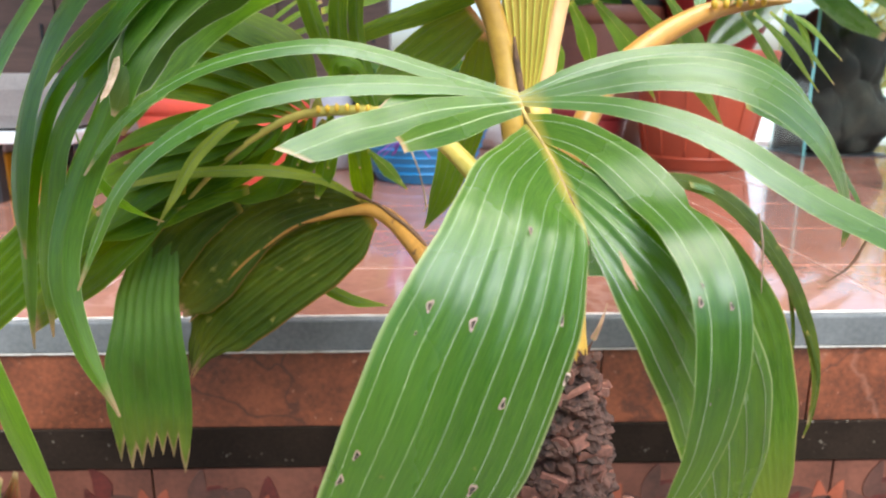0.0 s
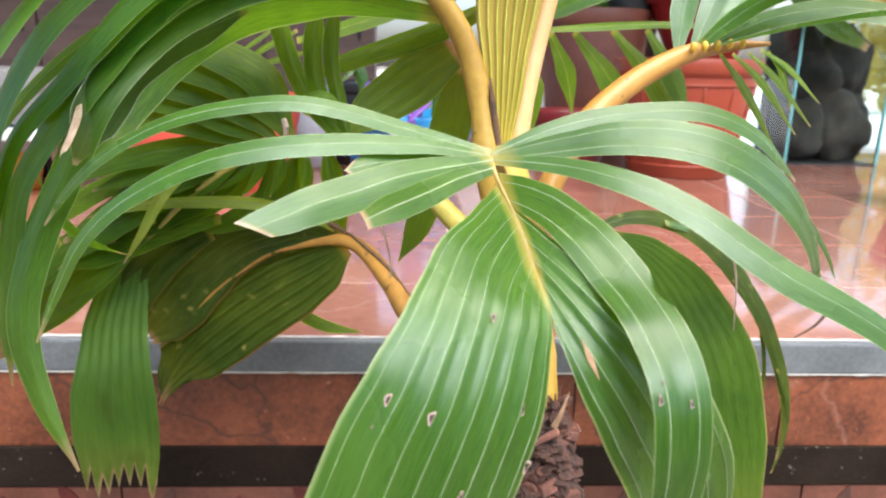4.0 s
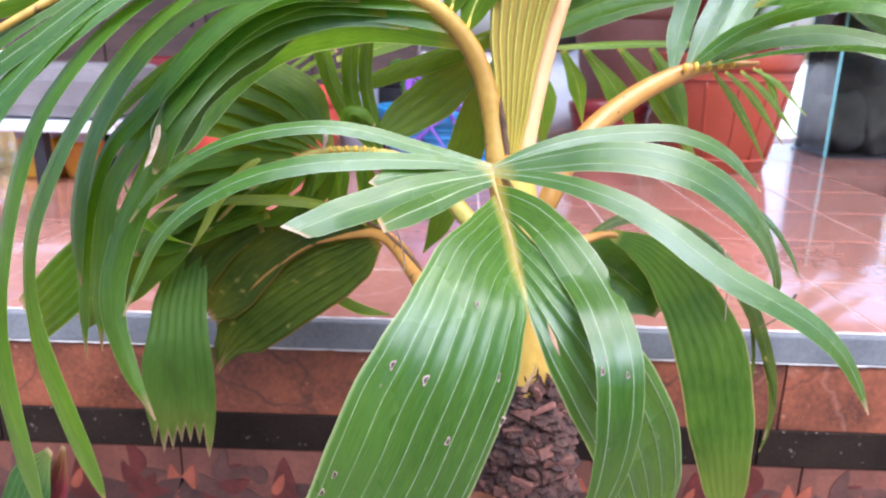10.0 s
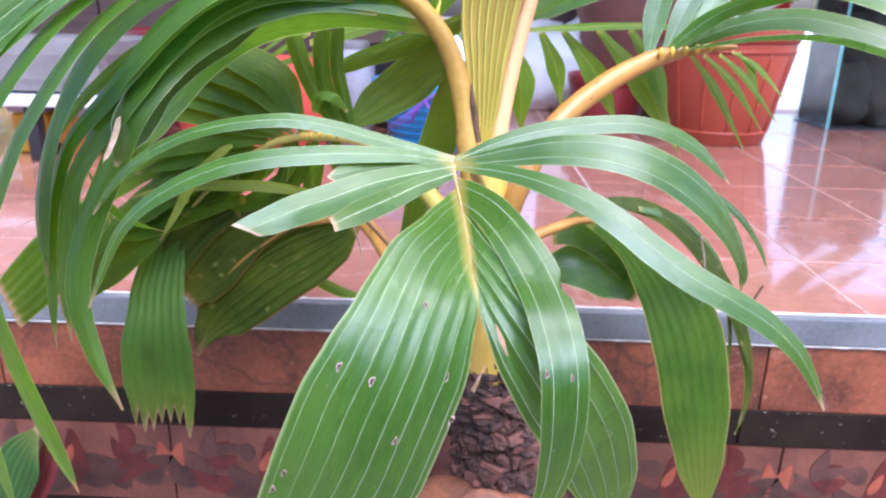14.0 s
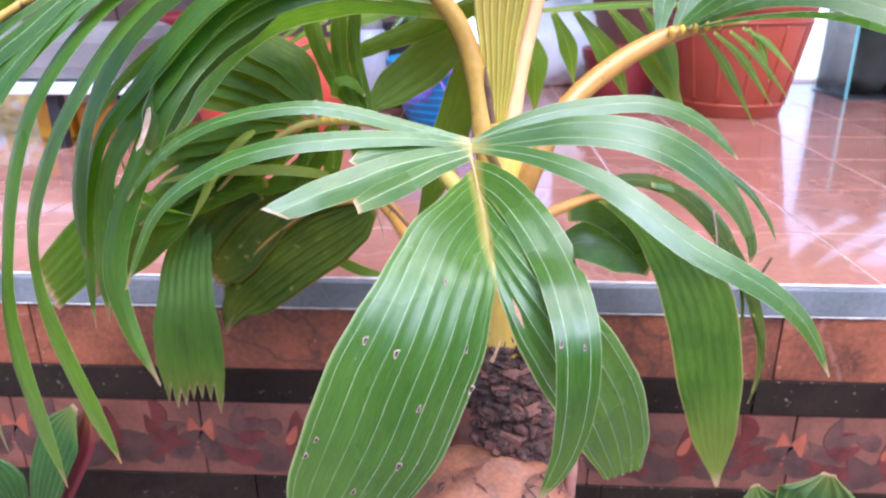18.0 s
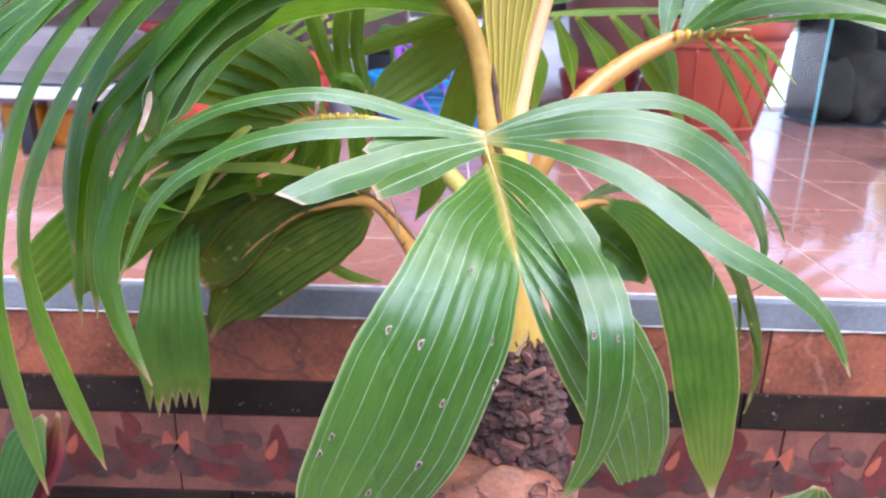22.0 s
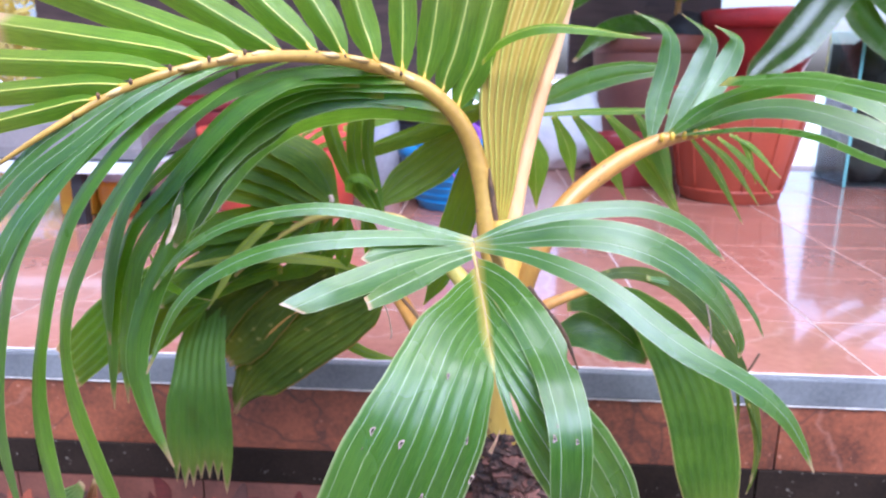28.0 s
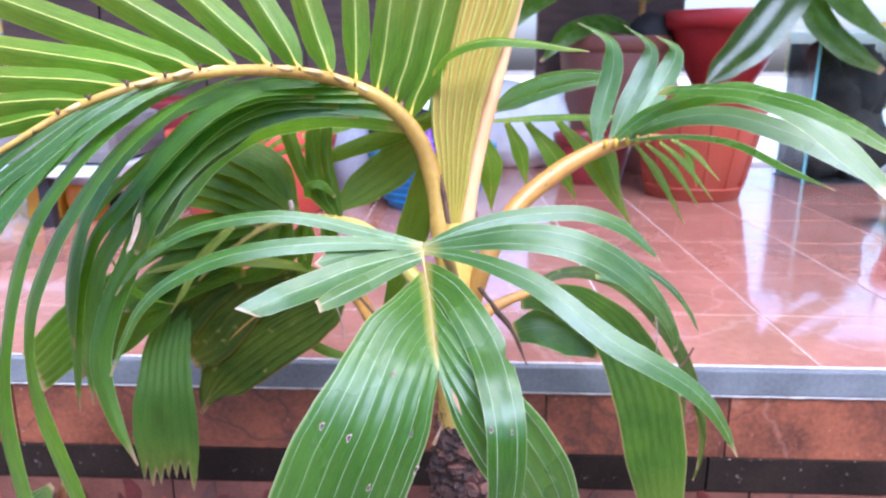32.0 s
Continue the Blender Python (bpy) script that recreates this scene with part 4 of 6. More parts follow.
part("leaflet_base", tube(bmesh.new(), [(0.001, -0.273, 0.413), (0.004, -0.274, 0.419), (0.006, -0.274, 0.424), (0.008, -0.273, 0.431)], [0.0036, 0.0028, 0.0017, 0.0006], 10, 8), NUB_GOLD, left)
leaflet(left, [(0.001, -0.273, 0.413), (0.011, -0.269, 0.440), (0.024, -0.265, 0.471), (0.050, -0.255, 0.571)], [0.0056, 0.0271, 0.0370, 0.0334], rib=0.0008, fold=0.34, mat=LEAF_YOUNG, facing=(0.1, -0.9, 0.35))
nub(left, (-0.015, -0.282, 0.428), 0.0021, SEAM)
part("leaflet_base", tube(bmesh.new(), [(-0.015, -0.278, 0.426), (-0.013, -0.280, 0.432), (-0.011, -0.280, 0.438), (-0.009, -0.278, 0.443)], [0.0036, 0.0028, 0.0017, 0.0006], 10, 8), NUB_GOLD, left)
leaflet(left, [(-0.015, -0.278, 0.426), (-0.007, -0.275, 0.453), (0.003, -0.270, 0.483), (0.024, -0.255, 0.576)], [0.0055, 0.0257, 0.0351, 0.0319], rib=0.0008, fold=0.34, mat=LEAF_YOUNG, facing=(0.1, -0.9, 0.35))
nub(left, (-0.033, -0.287, 0.442), 0.0021, SEAM)
part("leaflet_base", tube(bmesh.new(), [(-0.033, -0.283, 0.439), (-0.032, -0.284, 0.446), (-0.030, -0.284, 0.451), (-0.030, -0.283, 0.456)], [0.0036, 0.0028, 0.0017, 0.0006], 10, 8), NUB_GOLD, left)
leaflet(left, [(-0.033, -0.283, 0.439), (-0.027, -0.279, 0.466), (-0.022, -0.274, 0.494), (-0.010, -0.265, 0.586)], [0.0055, 0.0243, 0.0332, 0.0300], rib=0.0008, fold=0.34, mat=LEAF_YOUNG, facing=(0.1, -0.9, 0.35))
nub(left, (-0.053, -0.293, 0.453), 0.0021, SEAM)
part("leaflet_base", tube(bmesh.new(), [(-0.053, -0.289, 0.450), (-0.053, -0.292, 0.455), (-0.052, -0.292, 0.462), (-0.053, -0.289, 0.467)], [0.0036, 0.0028, 0.0017, 0.0006], 10, 8), NUB_GOLD, left)
leaflet(left, [(-0.053, -0.289, 0.450), (-0.053, -0.284, 0.476), (-0.053, -0.279, 0.505), (-0.055, -0.270, 0.591)], [0.0054, 0.0218, 0.0298, 0.0271], rib=0.0008, fold=0.34, mat=LEAF_YOUNG, facing=(0.1, -0.9, 0.35))
nub(left, (-0.078, -0.305, 0.463), 0.0021, SEAM)
part("leaflet_base", tube(bmesh.new(), [(-0.078, -0.301, 0.460), (-0.077, -0.305, 0.466), (-0.079, -0.305, 0.470), (-0.081, -0.303, 0.474)], [0.0036, 0.0027, 0.0017, 0.0006], 10, 8), NUB_GOLD, left)
leaflet(left, [(-0.078, -0.301, 0.460), (-0.085, -0.294, 0.483), (-0.094, -0.287, 0.505), (-0.120, -0.278, 0.589)], [0.0054, 0.0238, 0.0325, 0.0295], rib=0.0008, fold=0.34, mat=LEAF_YOUNG, facing=(0.1, -0.9, 0.35))
nub(left, (-0.101, -0.343, 0.469), 0.0021, SEAM)
part("leaflet_base", tube(bmesh.new(), [(-0.101, -0.339, 0.466), (-0.102, -0.342, 0.471), (-0.104, -0.342, 0.475), (-0.107, -0.342, 0.479)], [0.0035, 0.0027, 0.0017, 0.0006], 10, 8), NUB_GOLD, left)
leaflet(left, [(-0.101, -0.339, 0.466), (-0.112, -0.335, 0.487), (-0.126, -0.330, 0.509), (-0.174, -0.313, 0.579)], [0.0051, 0.0237, 0.0323, 0.0295], rib=0.0008, fold=0.34, mat=LEAF_YOUNG, facing=(0.1, -0.9, 0.35))
nub(left, (-0.121, -0.374, 0.472), 0.0021, SEAM)
part("leaflet_base", tube(bmesh.new(), [(-0.121, -0.370, 0.470), (-0.124, -0.373, 0.474), (-0.128, -0.373, 0.477), (-0.131, -0.373, 0.481)], [0.0035, 0.0027, 0.0016, 0.0006], 10, 8), NUB_GOLD, left)
leaflet(left, [(-0.121, -0.370, 0.470), (-0.138, -0.367, 0.488), (-0.161, -0.364, 0.507), (-0.233, -0.347, 0.569)], [0.0049, 0.0226, 0.0309, 0.0284], rib=0.0008, fold=0.34, mat=LEAF_YOUNG, facing=(0.1, -0.9, 0.35))
nub(left, (-0.148, -0.394, 0.472), 0.0021, SEAM)
part("leaflet_base", tube(bmesh.new(), [(-0.148, -0.390, 0.470), (-0.151, -0.393, 0.473), (-0.156, -0.393, 0.476), (-0.160, -0.393, 0.479)], [0.0035, 0.0027, 0.0016, 0.0006], 10, 8), NUB_GOLD, left)
leaflet(left, [(-0.148, -0.390, 0.470), (-0.170, -0.388, 0.484), (-0.198, -0.385, 0.499), (-0.336, -0.377, 0.577)], [0.0047, 0.0230, 0.0315, 0.0287], rib=0.0008, fold=0.34, mat=LEAF_YOUNG, facing=(0.1, -0.9, 0.35))
nub(left, (-0.167, -0.437, 0.471), 0.0021, SEAM)
part("leaflet_base", tube(bmesh.new(), [(-0.167, -0.433, 0.468), (-0.172, -0.436, 0.470), (-0.178, -0.436, 0.472), (-0.184, -0.436, 0.475)], [0.0034, 0.0026, 0.0016, 0.0006], 10, 8), NUB_GOLD, left)
leaflet(left, [(-0.167, -0.433, 0.468), (-0.196, -0.431, 0.479), (-0.232, -0.428, 0.489), (-0.419, -0.413, 0.553)], [0.0045, 0.0227, 0.0310, 0.0285], rib=0.0008, fold=0.34, mat=LEAF_YOUNG, facing=(0.1, -0.9, 0.35))
nub(left, (-0.189, -0.460, 0.465), 0.0021, SEAM)
part("leaflet_base", tube(bmesh.new(), [(-0.189, -0.456, 0.462), (-0.194, -0.459, 0.464), (-0.201, -0.459, 0.466), (-0.207, -0.459, 0.468)], [0.0034, 0.0026, 0.0016, 0.0006], 10, 8), NUB_GOLD, left)
leaflet(left, [(-0.189, -0.456, 0.462), (-0.222, -0.454, 0.471), (-0.262, -0.451, 0.477), (-0.383, -0.443, 0.493)], [0.0044, 0.0201, 0.0275, 0.0256], rib=0.0008, fold=0.34, mat=LEAF_YOUNG, facing=(0.1, -0.9, 0.35))
nub(left, (-0.213, -0.480, 0.458), 0.0021, SEAM)
part("leaflet_base", tube(bmesh.new(), [(-0.213, -0.476, 0.455), (-0.218, -0.477, 0.456), (-0.224, -0.477, 0.457), (-0.230, -0.477, 0.457)], [0.0033, 0.0025, 0.0016, 0.0006], 10, 8), NUB_GOLD, left)
leaflet(left, [(-0.213, -0.476, 0.455), (-0.241, -0.475, 0.459), (-0.276, -0.474, 0.461), (-0.386, -0.466, 0.464)], [0.0042, 0.0178, 0.0244, 0.0228], rib=0.0008, fold=0.34, mat=LEAF_YOUNG, facing=(0.1, -0.9, 0.35))
nub(left, (-0.243, -0.486, 0.447), 0.0021, SEAM)
part("leaflet_base", tube(bmesh.new(), [(-0.243, -0.482, 0.444), (-0.247, -0.483, 0.444), (-0.251, -0.483, 0.445), (-0.256, -0.484, 0.445)], [0.0033, 0.0026, 0.0016, 0.0006], 10, 8), NUB_GOLD, left)
leaflet(left, [(-0.243, -0.482, 0.444), (-0.266, -0.482, 0.445), (-0.293, -0.482, 0.444), (-0.375, -0.482, 0.436)], [0.0042, 0.0159, 0.0219, 0.0203], rib=0.0008, fold=0.34, mat=LEAF_YOUNG, facing=(0.1, -0.9, 0.35))
nub(left, (-0.267, -0.493, 0.436), 0.0021, SEAM)
part("leaflet_base", tube(bmesh.new(), [(-0.267, -0.489, 0.434), (-0.270, -0.491, 0.434), (-0.274, -0.491, 0.434), (-0.277, -0.492, 0.433)], [0.0033, 0.0026, 0.0016, 0.0006], 10, 8), NUB_GOLD, left)
leaflet(left, [(-0.267, -0.489, 0.434), (-0.286, -0.489, 0.432), (-0.310, -0.489, 0.426), (-0.374, -0.489, 0.411)], [0.0041, 0.0132, 0.0181, 0.0169], rib=0.0008, fold=0.34, mat=LEAF_YOUNG, facing=(0.1, -0.9, 0.35))
leaflet(left, [(0.030, -0.283, 0.466), (0.049, -0.305, 0.486), (0.083, -0.322, 0.498), (0.128, -0.330, 0.497), (0.162, -0.330, 0.492), (0.190, -0.330, 0.489)], [0.0084, 0.0128, 0.0136, 0.0113, 0.0062, 0.0012], mat=LEAF_YOUNG, fold=0.25)
leaflet(left, [(-0.064, -0.295, 0.453), (-0.127, -0.315, 0.457), (-0.181, -0.335, 0.449), (-0.232, -0.360, 0.428), (-0.265, -0.390, 0.394), (-0.290, -0.405, 0.356), (-0.309, -0.410, 0.315), (-0.320, -0.415, 0.273), (-0.324, -0.420, 0.233), (-0.325, -0.420, 0.196)], [0.0073, 0.0294, 0.0365, 0.0376, 0.0365, 0.0345, 0.0311, 0.0277, 0.0205, 0.0028], n=48, facing=(-0.3, -0.5, 0.8), fold=0.10, rib=0.00018, mat=LEAF_HANGING)
leaflet(left, [(-0.050, -0.290, 0.448), (-0.089, -0.297, 0.451), (-0.127, -0.313, 0.453), (-0.158, -0.336, 0.449), (-0.184, -0.361, 0.434), (-0.209, -0.385, 0.411), (-0.231, -0.400, 0.384), (-0.256, -0.403, 0.354), (-0.280, -0.400, 0.324), (-0.295, -0.386, 0.289), (-0.298, -0.365, 0.257), (-0.296, -0.339, 0.230), (-0.292, -0.304, 0.209), (-0.280, -0.270, 0.192)], [0.0132, 0.0235, 0.0327, 0.0367, 0.0357, 0.0318, 0.0262, 0.0194, 0.0126, 0.0089, 0.0083, 0.0082, 0.0070, 0.0032], n=56, facing=(-0.3, -0.62, 0.72), fold=0.1, rib=0.00018, mat=LEAF_HANGING, label='long glossy leaflet curling back at its end')
leaflet(left, [(-0.030, -0.283, 0.438), (-0.090, -0.295, 0.445), (-0.136, -0.310, 0.446), (-0.168, -0.330, 0.435), (-0.196, -0.355, 0.415), (-0.218, -0.380, 0.388), (-0.233, -0.400, 0.362), (-0.247, -0.410, 0.338), (-0.261, -0.410, 0.313)], [0.0132, 0.0259, 0.0329, 0.0360, 0.0362, 0.0353, 0.0312, 0.0229, 0.0046], n=40, facing=(-0.3, -0.7, 0.65), fold=0.1, rib=0.00018, mat=LEAF_HANGING)
leaflet(left, [(-0.010, -0.276, 0.420), (-0.073, -0.285, 0.434), (-0.122, -0.290, 0.436), (-0.161, -0.305, 0.426), (-0.191, -0.325, 0.409), (-0.213, -0.355, 0.387), (-0.231, -0.385, 0.363), (-0.242, -0.405, 0.342), (-0.253, -0.415, 0.319)], [0.0124, 0.0244, 0.0334, 0.0371, 0.0399, 0.0396, 0.0362, 0.0279, 0.0054], n=40, facing=(-0.25, -0.85, 0.45), fold=0.1, rib=0.00018, mat=LEAF_HANGING)
leaflet(left, [(0.004, -0.272, 0.405), (-0.077, -0.265, 0.418), (-0.136, -0.255, 0.415), (-0.187, -0.250, 0.403), (-0.228, -0.260, 0.378), (-0.252, -0.290, 0.349), (-0.267, -0.320, 0.319), (-0.272, -0.340, 0.299), (-0.277, -0.350, 0.278)], [0.0126, 0.0284, 0.0398, 0.0454, 0.0479, 0.0479, 0.0404, 0.0240, 0.0048], n=40, facing=(0.0, -0.92, -0.38), fold=0.1, rib=0.00018, mat=LEAF_HANGING)
leaflet(left, [(-0.168, -0.250, 0.408), (-0.201, -0.280, 0.391), (-0.220, -0.330, 0.373), (-0.230, -0.380, 0.352), (-0.238, -0.410, 0.328), (-0.243, -0.420, 0.313), (-0.249, -0.425, 0.297)], [0.0012, 0.0332, 0.0397, 0.0411, 0.0350, 0.0188, 0.0028], n=34, facing=(0.4, -0.85, -0.35), fold=0.08, rib=0.00018, mat=LEAF_TORN_SHADED)
leaflet(left, [(-0.097, -0.300, 0.447), (-0.139, -0.323, 0.449), (-0.175, -0.350, 0.437), (-0.205, -0.380, 0.413), (-0.231, -0.401, 0.381), (-0.263, -0.407, 0.346), (-0.294, -0.409, 0.312), (-0.313, -0.410, 0.269), (-0.324, -0.412, 0.222), (-0.326, -0.418, 0.175), (-0.328, -0.420, 0.127)], [0.0185, 0.0292, 0.0322, 0.0299, 0.0253, 0.0220, 0.0198, 0.0194, 0.0193, 0.0149, 0.0021], n=56, facing=(-0.35, -0.75, 0.5), fold=0.12, rib=0.00018, mat=LEAF_HANGING)
leaflet(left, [(-0.073, -0.285, 0.436), (-0.117, -0.302, 0.441), (-0.158, -0.323, 0.434), (-0.191, -0.352, 0.414), (-0.215, -0.383, 0.388), (-0.240, -0.403, 0.355), (-0.268, -0.410, 0.320), (-0.292, -0.416, 0.281), (-0.301, -0.422, 0.235), (-0.306, -0.428, 0.188), (-0.307, -0.430, 0.140)], [0.0190, 0.0290, 0.0335, 0.0334, 0.0304, 0.0265, 0.0238, 0.0222, 0.0226, 0.0179, 0.0020], n=56, facing=(-0.3, -0.8, 0.5), fold=0.12, rib=0.00018, mat=LEAF_HANGING)
leaflet(left, [(-0.051, -0.280, 0.426), (-0.103, -0.291, 0.433), (-0.152, -0.309, 0.425), (-0.189, -0.342, 0.403), (-0.215, -0.380, 0.375), (-0.237, -0.410, 0.337), (-0.258, -0.419, 0.291), (-0.280, -0.427, 0.242), (-0.289, -0.440, 0.191), (-0.274, -0.455, 0.142), (-0.248, -0.469, 0.096)], [0.0192, 0.0292, 0.0350, 0.0355, 0.0312, 0.0260, 0.0255, 0.0255, 0.0237, 0.0166, 0.0020], n=56, facing=(-0.1, -0.9, 0.4), fold=0.12, rib=0.00018, mat=LEAF_HANGING)
leaflet(left, [(-0.137, -0.381, 0.468), (-0.170, -0.421, 0.453), (-0.194, -0.466, 0.433), (-0.223, -0.485, 0.406), (-0.252, -0.498, 0.368), (-0.283, -0.505, 0.319), (-0.310, -0.508, 0.254), (-0.318, -0.498, 0.176), (-0.301, -0.485, 0.063), (-0.293, -0.478, 0.017)], [0.0042, 0.0140, 0.0189, 0.0212, 0.0246, 0.0280, 0.0314, 0.0260, 0.0023], n=36, fold=0.06, facing=(-0.32, -0.56, 0.76), rib=0.00018, mat=LEAF_HANGING)
leaflet(left, [(-0.158, -0.398, 0.467), (-0.190, -0.443, 0.453), (-0.221, -0.485, 0.428), (-0.253, -0.512, 0.391), (-0.285, -0.526, 0.341), (-0.311, -0.531, 0.268), (-0.331, -0.526, 0.182), (-0.332, -0.517, 0.081), (-0.328, -0.508, 0.013)], [0.0041, 0.0138, 0.0193, 0.0213, 0.0255, 0.0317, 0.0410, 0.0341, 0.0027], n=36, fold=0.06, facing=(-0.32, -0.56, 0.76), rib=0.00018, mat=LEAF_HANGING)
leaflet(left, [(-0.176, -0.436, 0.466), (-0.206, -0.474, 0.450), (-0.245, -0.498, 0.425), (-0.278, -0.522, 0.386), (-0.313, -0.536, 0.336), (-0.339, -0.540, 0.271), (-0.361, -0.536, 0.165), (-0.360, -0.526, 0.064)], [0.0040, 0.0125, 0.0181, 0.0202, 0.0251, 0.0321, 0.0368, 0.0041], n=34, fold=0.06, facing=(-0.32, -0.56, 0.76), rib=0.00018, mat=LEAF_HANGING)
leaflet(left, [(-0.174, -0.443, 0.464), (-0.206, -0.485, 0.446), (-0.250, -0.508, 0.414), (-0.290, -0.526, 0.376), (-0.330, -0.540, 0.323), (-0.372, -0.545, 0.227)], [0.0039, 0.0121, 0.0181, 0.0206, 0.0206, 0.0023], n=28)
leaflet(left, [(-0.205, -0.474, 0.456), (-0.240, -0.494, 0.436), (-0.280, -0.512, 0.403), (-0.324, -0.526, 0.366), (-0.379, -0.531, 0.296)], [0.0037, 0.0110, 0.0171, 0.0188, 0.0023])
leaflet(left, [(-0.242, -0.485, 0.443), (-0.277, -0.498, 0.422), (-0.319, -0.512, 0.391), (-0.368, -0.522, 0.342)], [0.0037, 0.0110, 0.0155, 0.0023])
leaflet(left, [(-0.200, -0.330, 0.398), (-0.239, -0.347, 0.394), (-0.273, -0.372, 0.365), (-0.308, -0.381, 0.329), (-0.338, -0.385, 0.286)], [0.0058, 0.0115, 0.0137, 0.0114, 0.0011], mat=LEAF_YOUNG)
leaflet(left, [(-0.250, -0.404, 0.341), (-0.241, -0.432, 0.329), (-0.239, -0.452, 0.315), (-0.241, -0.470, 0.301)], [0.0020, 0.0056, 0.0046, 0.0009], mat=DRY, name='dry_strip', n=14, ragged=0.1, label='pinkish dry torn strip')

# right frond
right = part("frond_rachis", tube(bmesh.new(), [(0.071, -0.308, 0.192), (0.087, -0.304, 0.251), (0.121, -0.280, 0.313), (0.169, -0.252, 0.352), (0.221, -0.228, 0.378), (0.270, -0.208, 0.389), (0.318, -0.202, 0.393)], [0.0109, 0.0109, 0.0112, 0.0108, 0.0094, 0.0062, 0.0022], n=36), PETIOLE, palm, 'orange petiole with a brown dry seam')
leaflet(right, [(0.238, -0.221, 0.385), (0.272, -0.245, 0.420), (0.307, -0.287, 0.441), (0.345, -0.326, 0.450), (0.384, -0.371, 0.434), (0.415, -0.415, 0.401), (0.441, -0.451, 0.365)], [0.0078, 0.0225, 0.0299, 0.0331, 0.0326, 0.0280, 0.0150], n=30, fold=0.06)
leaflet(right, [(0.249, -0.215, 0.387), (0.301, -0.234, 0.414), (0.355, -0.259, 0.422), (0.407, -0.301, 0.408), (0.451, -0.337, 0.385), (0.494, -0.359, 0.356)], [0.0078, 0.0218, 0.0311, 0.0324, 0.0267, 0.0114], n=28, fold=0.06)
leaflet(right, [(0.280, -0.273, 0.449), (0.326, -0.348, 0.453), (0.363, -0.415, 0.444), (0.386, -0.463, 0.428), (0.404, -0.510, 0.409)], [0.0178, 0.0241, 0.0252, 0.0219, 0.0108], fold=0.06)
leaflet(right, [(0.254, -0.221, 0.389), (0.285, -0.315, 0.404), (0.308, -0.415, 0.409), (0.318, -0.510, 0.399), (0.324, -0.578, 0.392)], [0.0063, 0.0116, 0.0143, 0.0109, 0.0008], fold=0.25)
leaflet(right, [(0.222, -0.221, 0.382), (0.228, -0.208, 0.421), (0.241, -0.195, 0.472), (0.236, -0.190, 0.504), (0.199, -0.186, 0.524)], [0.0080, 0.0253, 0.0266, 0.0199, 0.0026], twist=25)
leaflet(right, [(0.241, -0.208, 0.384), (0.260, -0.195, 0.427), (0.281, -0.181, 0.466), (0.290, -0.171, 0.498), (0.257, -0.167, 0.523)], [0.0081, 0.0229, 0.0258, 0.0189, 0.0020], twist=25)
leaflet(right, [(0.254, -0.202, 0.387), (0.286, -0.186, 0.426), (0.313, -0.171, 0.466), (0.323, -0.162, 0.495), (0.299, -0.157, 0.511)], [0.0081, 0.0259, 0.0287, 0.0206, 0.0027], twist=25)
leaflet(right, [(0.252, -0.130, 0.461), (0.208, -0.115, 0.458), (0.169, -0.105, 0.449), (0.134, -0.095, 0.434), (0.104, -0.090, 0.417)], [0.0239, 0.0456, 0.0513, 0.0471, 0.0170], ribs=2, fold=0.1, facing=(0, -0.6, 0.8))
leaflet(right, [(0.287, -0.157, 0.410), (0.225, -0.148, 0.411), (0.163, -0.129, 0.408), (0.098, -0.119, 0.403)], [0.0070, 0.0099, 0.0117, 0.0060], mat=LEAF_YOUNG)
nub(right, (0.230, -0.235, 0.386), 0.0040, NUB_GOLD)
nub(right, (0.242, -0.232, 0.387), 0.0040, NUB_GOLD)
nub(right, (0.257, -0.226, 0.388), 0.0040, NUB_GOLD)
nub(right, (0.270, -0.222, 0.390), 0.0040, NUB_GOLD)
nub(right, (0.285, -0.215, 0.391), 0.0040, NUB_GOLD)
leaflet(right, [(0.273, -0.195, 0.383), (0.304, -0.195, 0.347), (0.339, -0.208, 0.285)], [0.0047, 0.0124, 0.0014], mat=LEAF_YOUNG, n=14)
leaflet(right, [(0.288, -0.190, 0.383), (0.322, -0.190, 0.355), (0.357, -0.202, 0.306)], [0.0048, 0.0117, 0.0014], mat=LEAF_YOUNG, n=14)
leaflet(right, [(0.306, -0.186, 0.384), (0.338, -0.186, 0.359), (0.375, -0.195, 0.314)], [0.0048, 0.0104, 0.0014], mat=LEAF_YOUNG, n=14)
leaflet(right, [(0.328, -0.181, 0.386), (0.345, -0.181, 0.366), (0.355, -0.190, 0.330)], [0.0048, 0.0091, 0.0014], mat=LEAF_YOUNG, n=14)
leaflet(right, [(0.321, -0.181, 0.387), (0.352, -0.181, 0.370), (0.383, -0.190, 0.337)], [0.0048, 0.0091, 0.0014], mat=LEAF_YOUNG, n=14)
leaflet(right, [(0.121, -0.110, 0.401), (0.141, -0.110, 0.361), (0.151, -0.110, 0.314)], [0.0090, 0.0241, 0.0016], n=16, mat=LEAF_YOUNG)
leaflet(right, [(0.146, -0.115, 0.403), (0.188, -0.115, 0.354), (0.219, -0.119, 0.295)], [0.0089, 0.0327, 0.0016], n=16, mat=LEAF_YOUNG)
leaflet(right, [(0.186, -0.119, 0.406), (0.246, -0.119, 0.342), (0.292, -0.138, 0.265)], [0.0089, 0.0370, 0.0015], n=16, mat=LEAF_YOUNG)
leaflet(right, [(0.084, -0.110, 0.393), (0.099, -0.110, 0.343), (0.104, -0.110, 0.279)], [0.0090, 0.0396, 0.0016], n=16, mat=LEAF_YOUNG)
leaflet(right, [(0.222, -0.124, 0.407), (0.255, -0.124, 0.359), (0.275, -0.134, 0.302)], [0.0088, 0.0280, 0.0015], n=16, mat=LEAF_YOUNG)

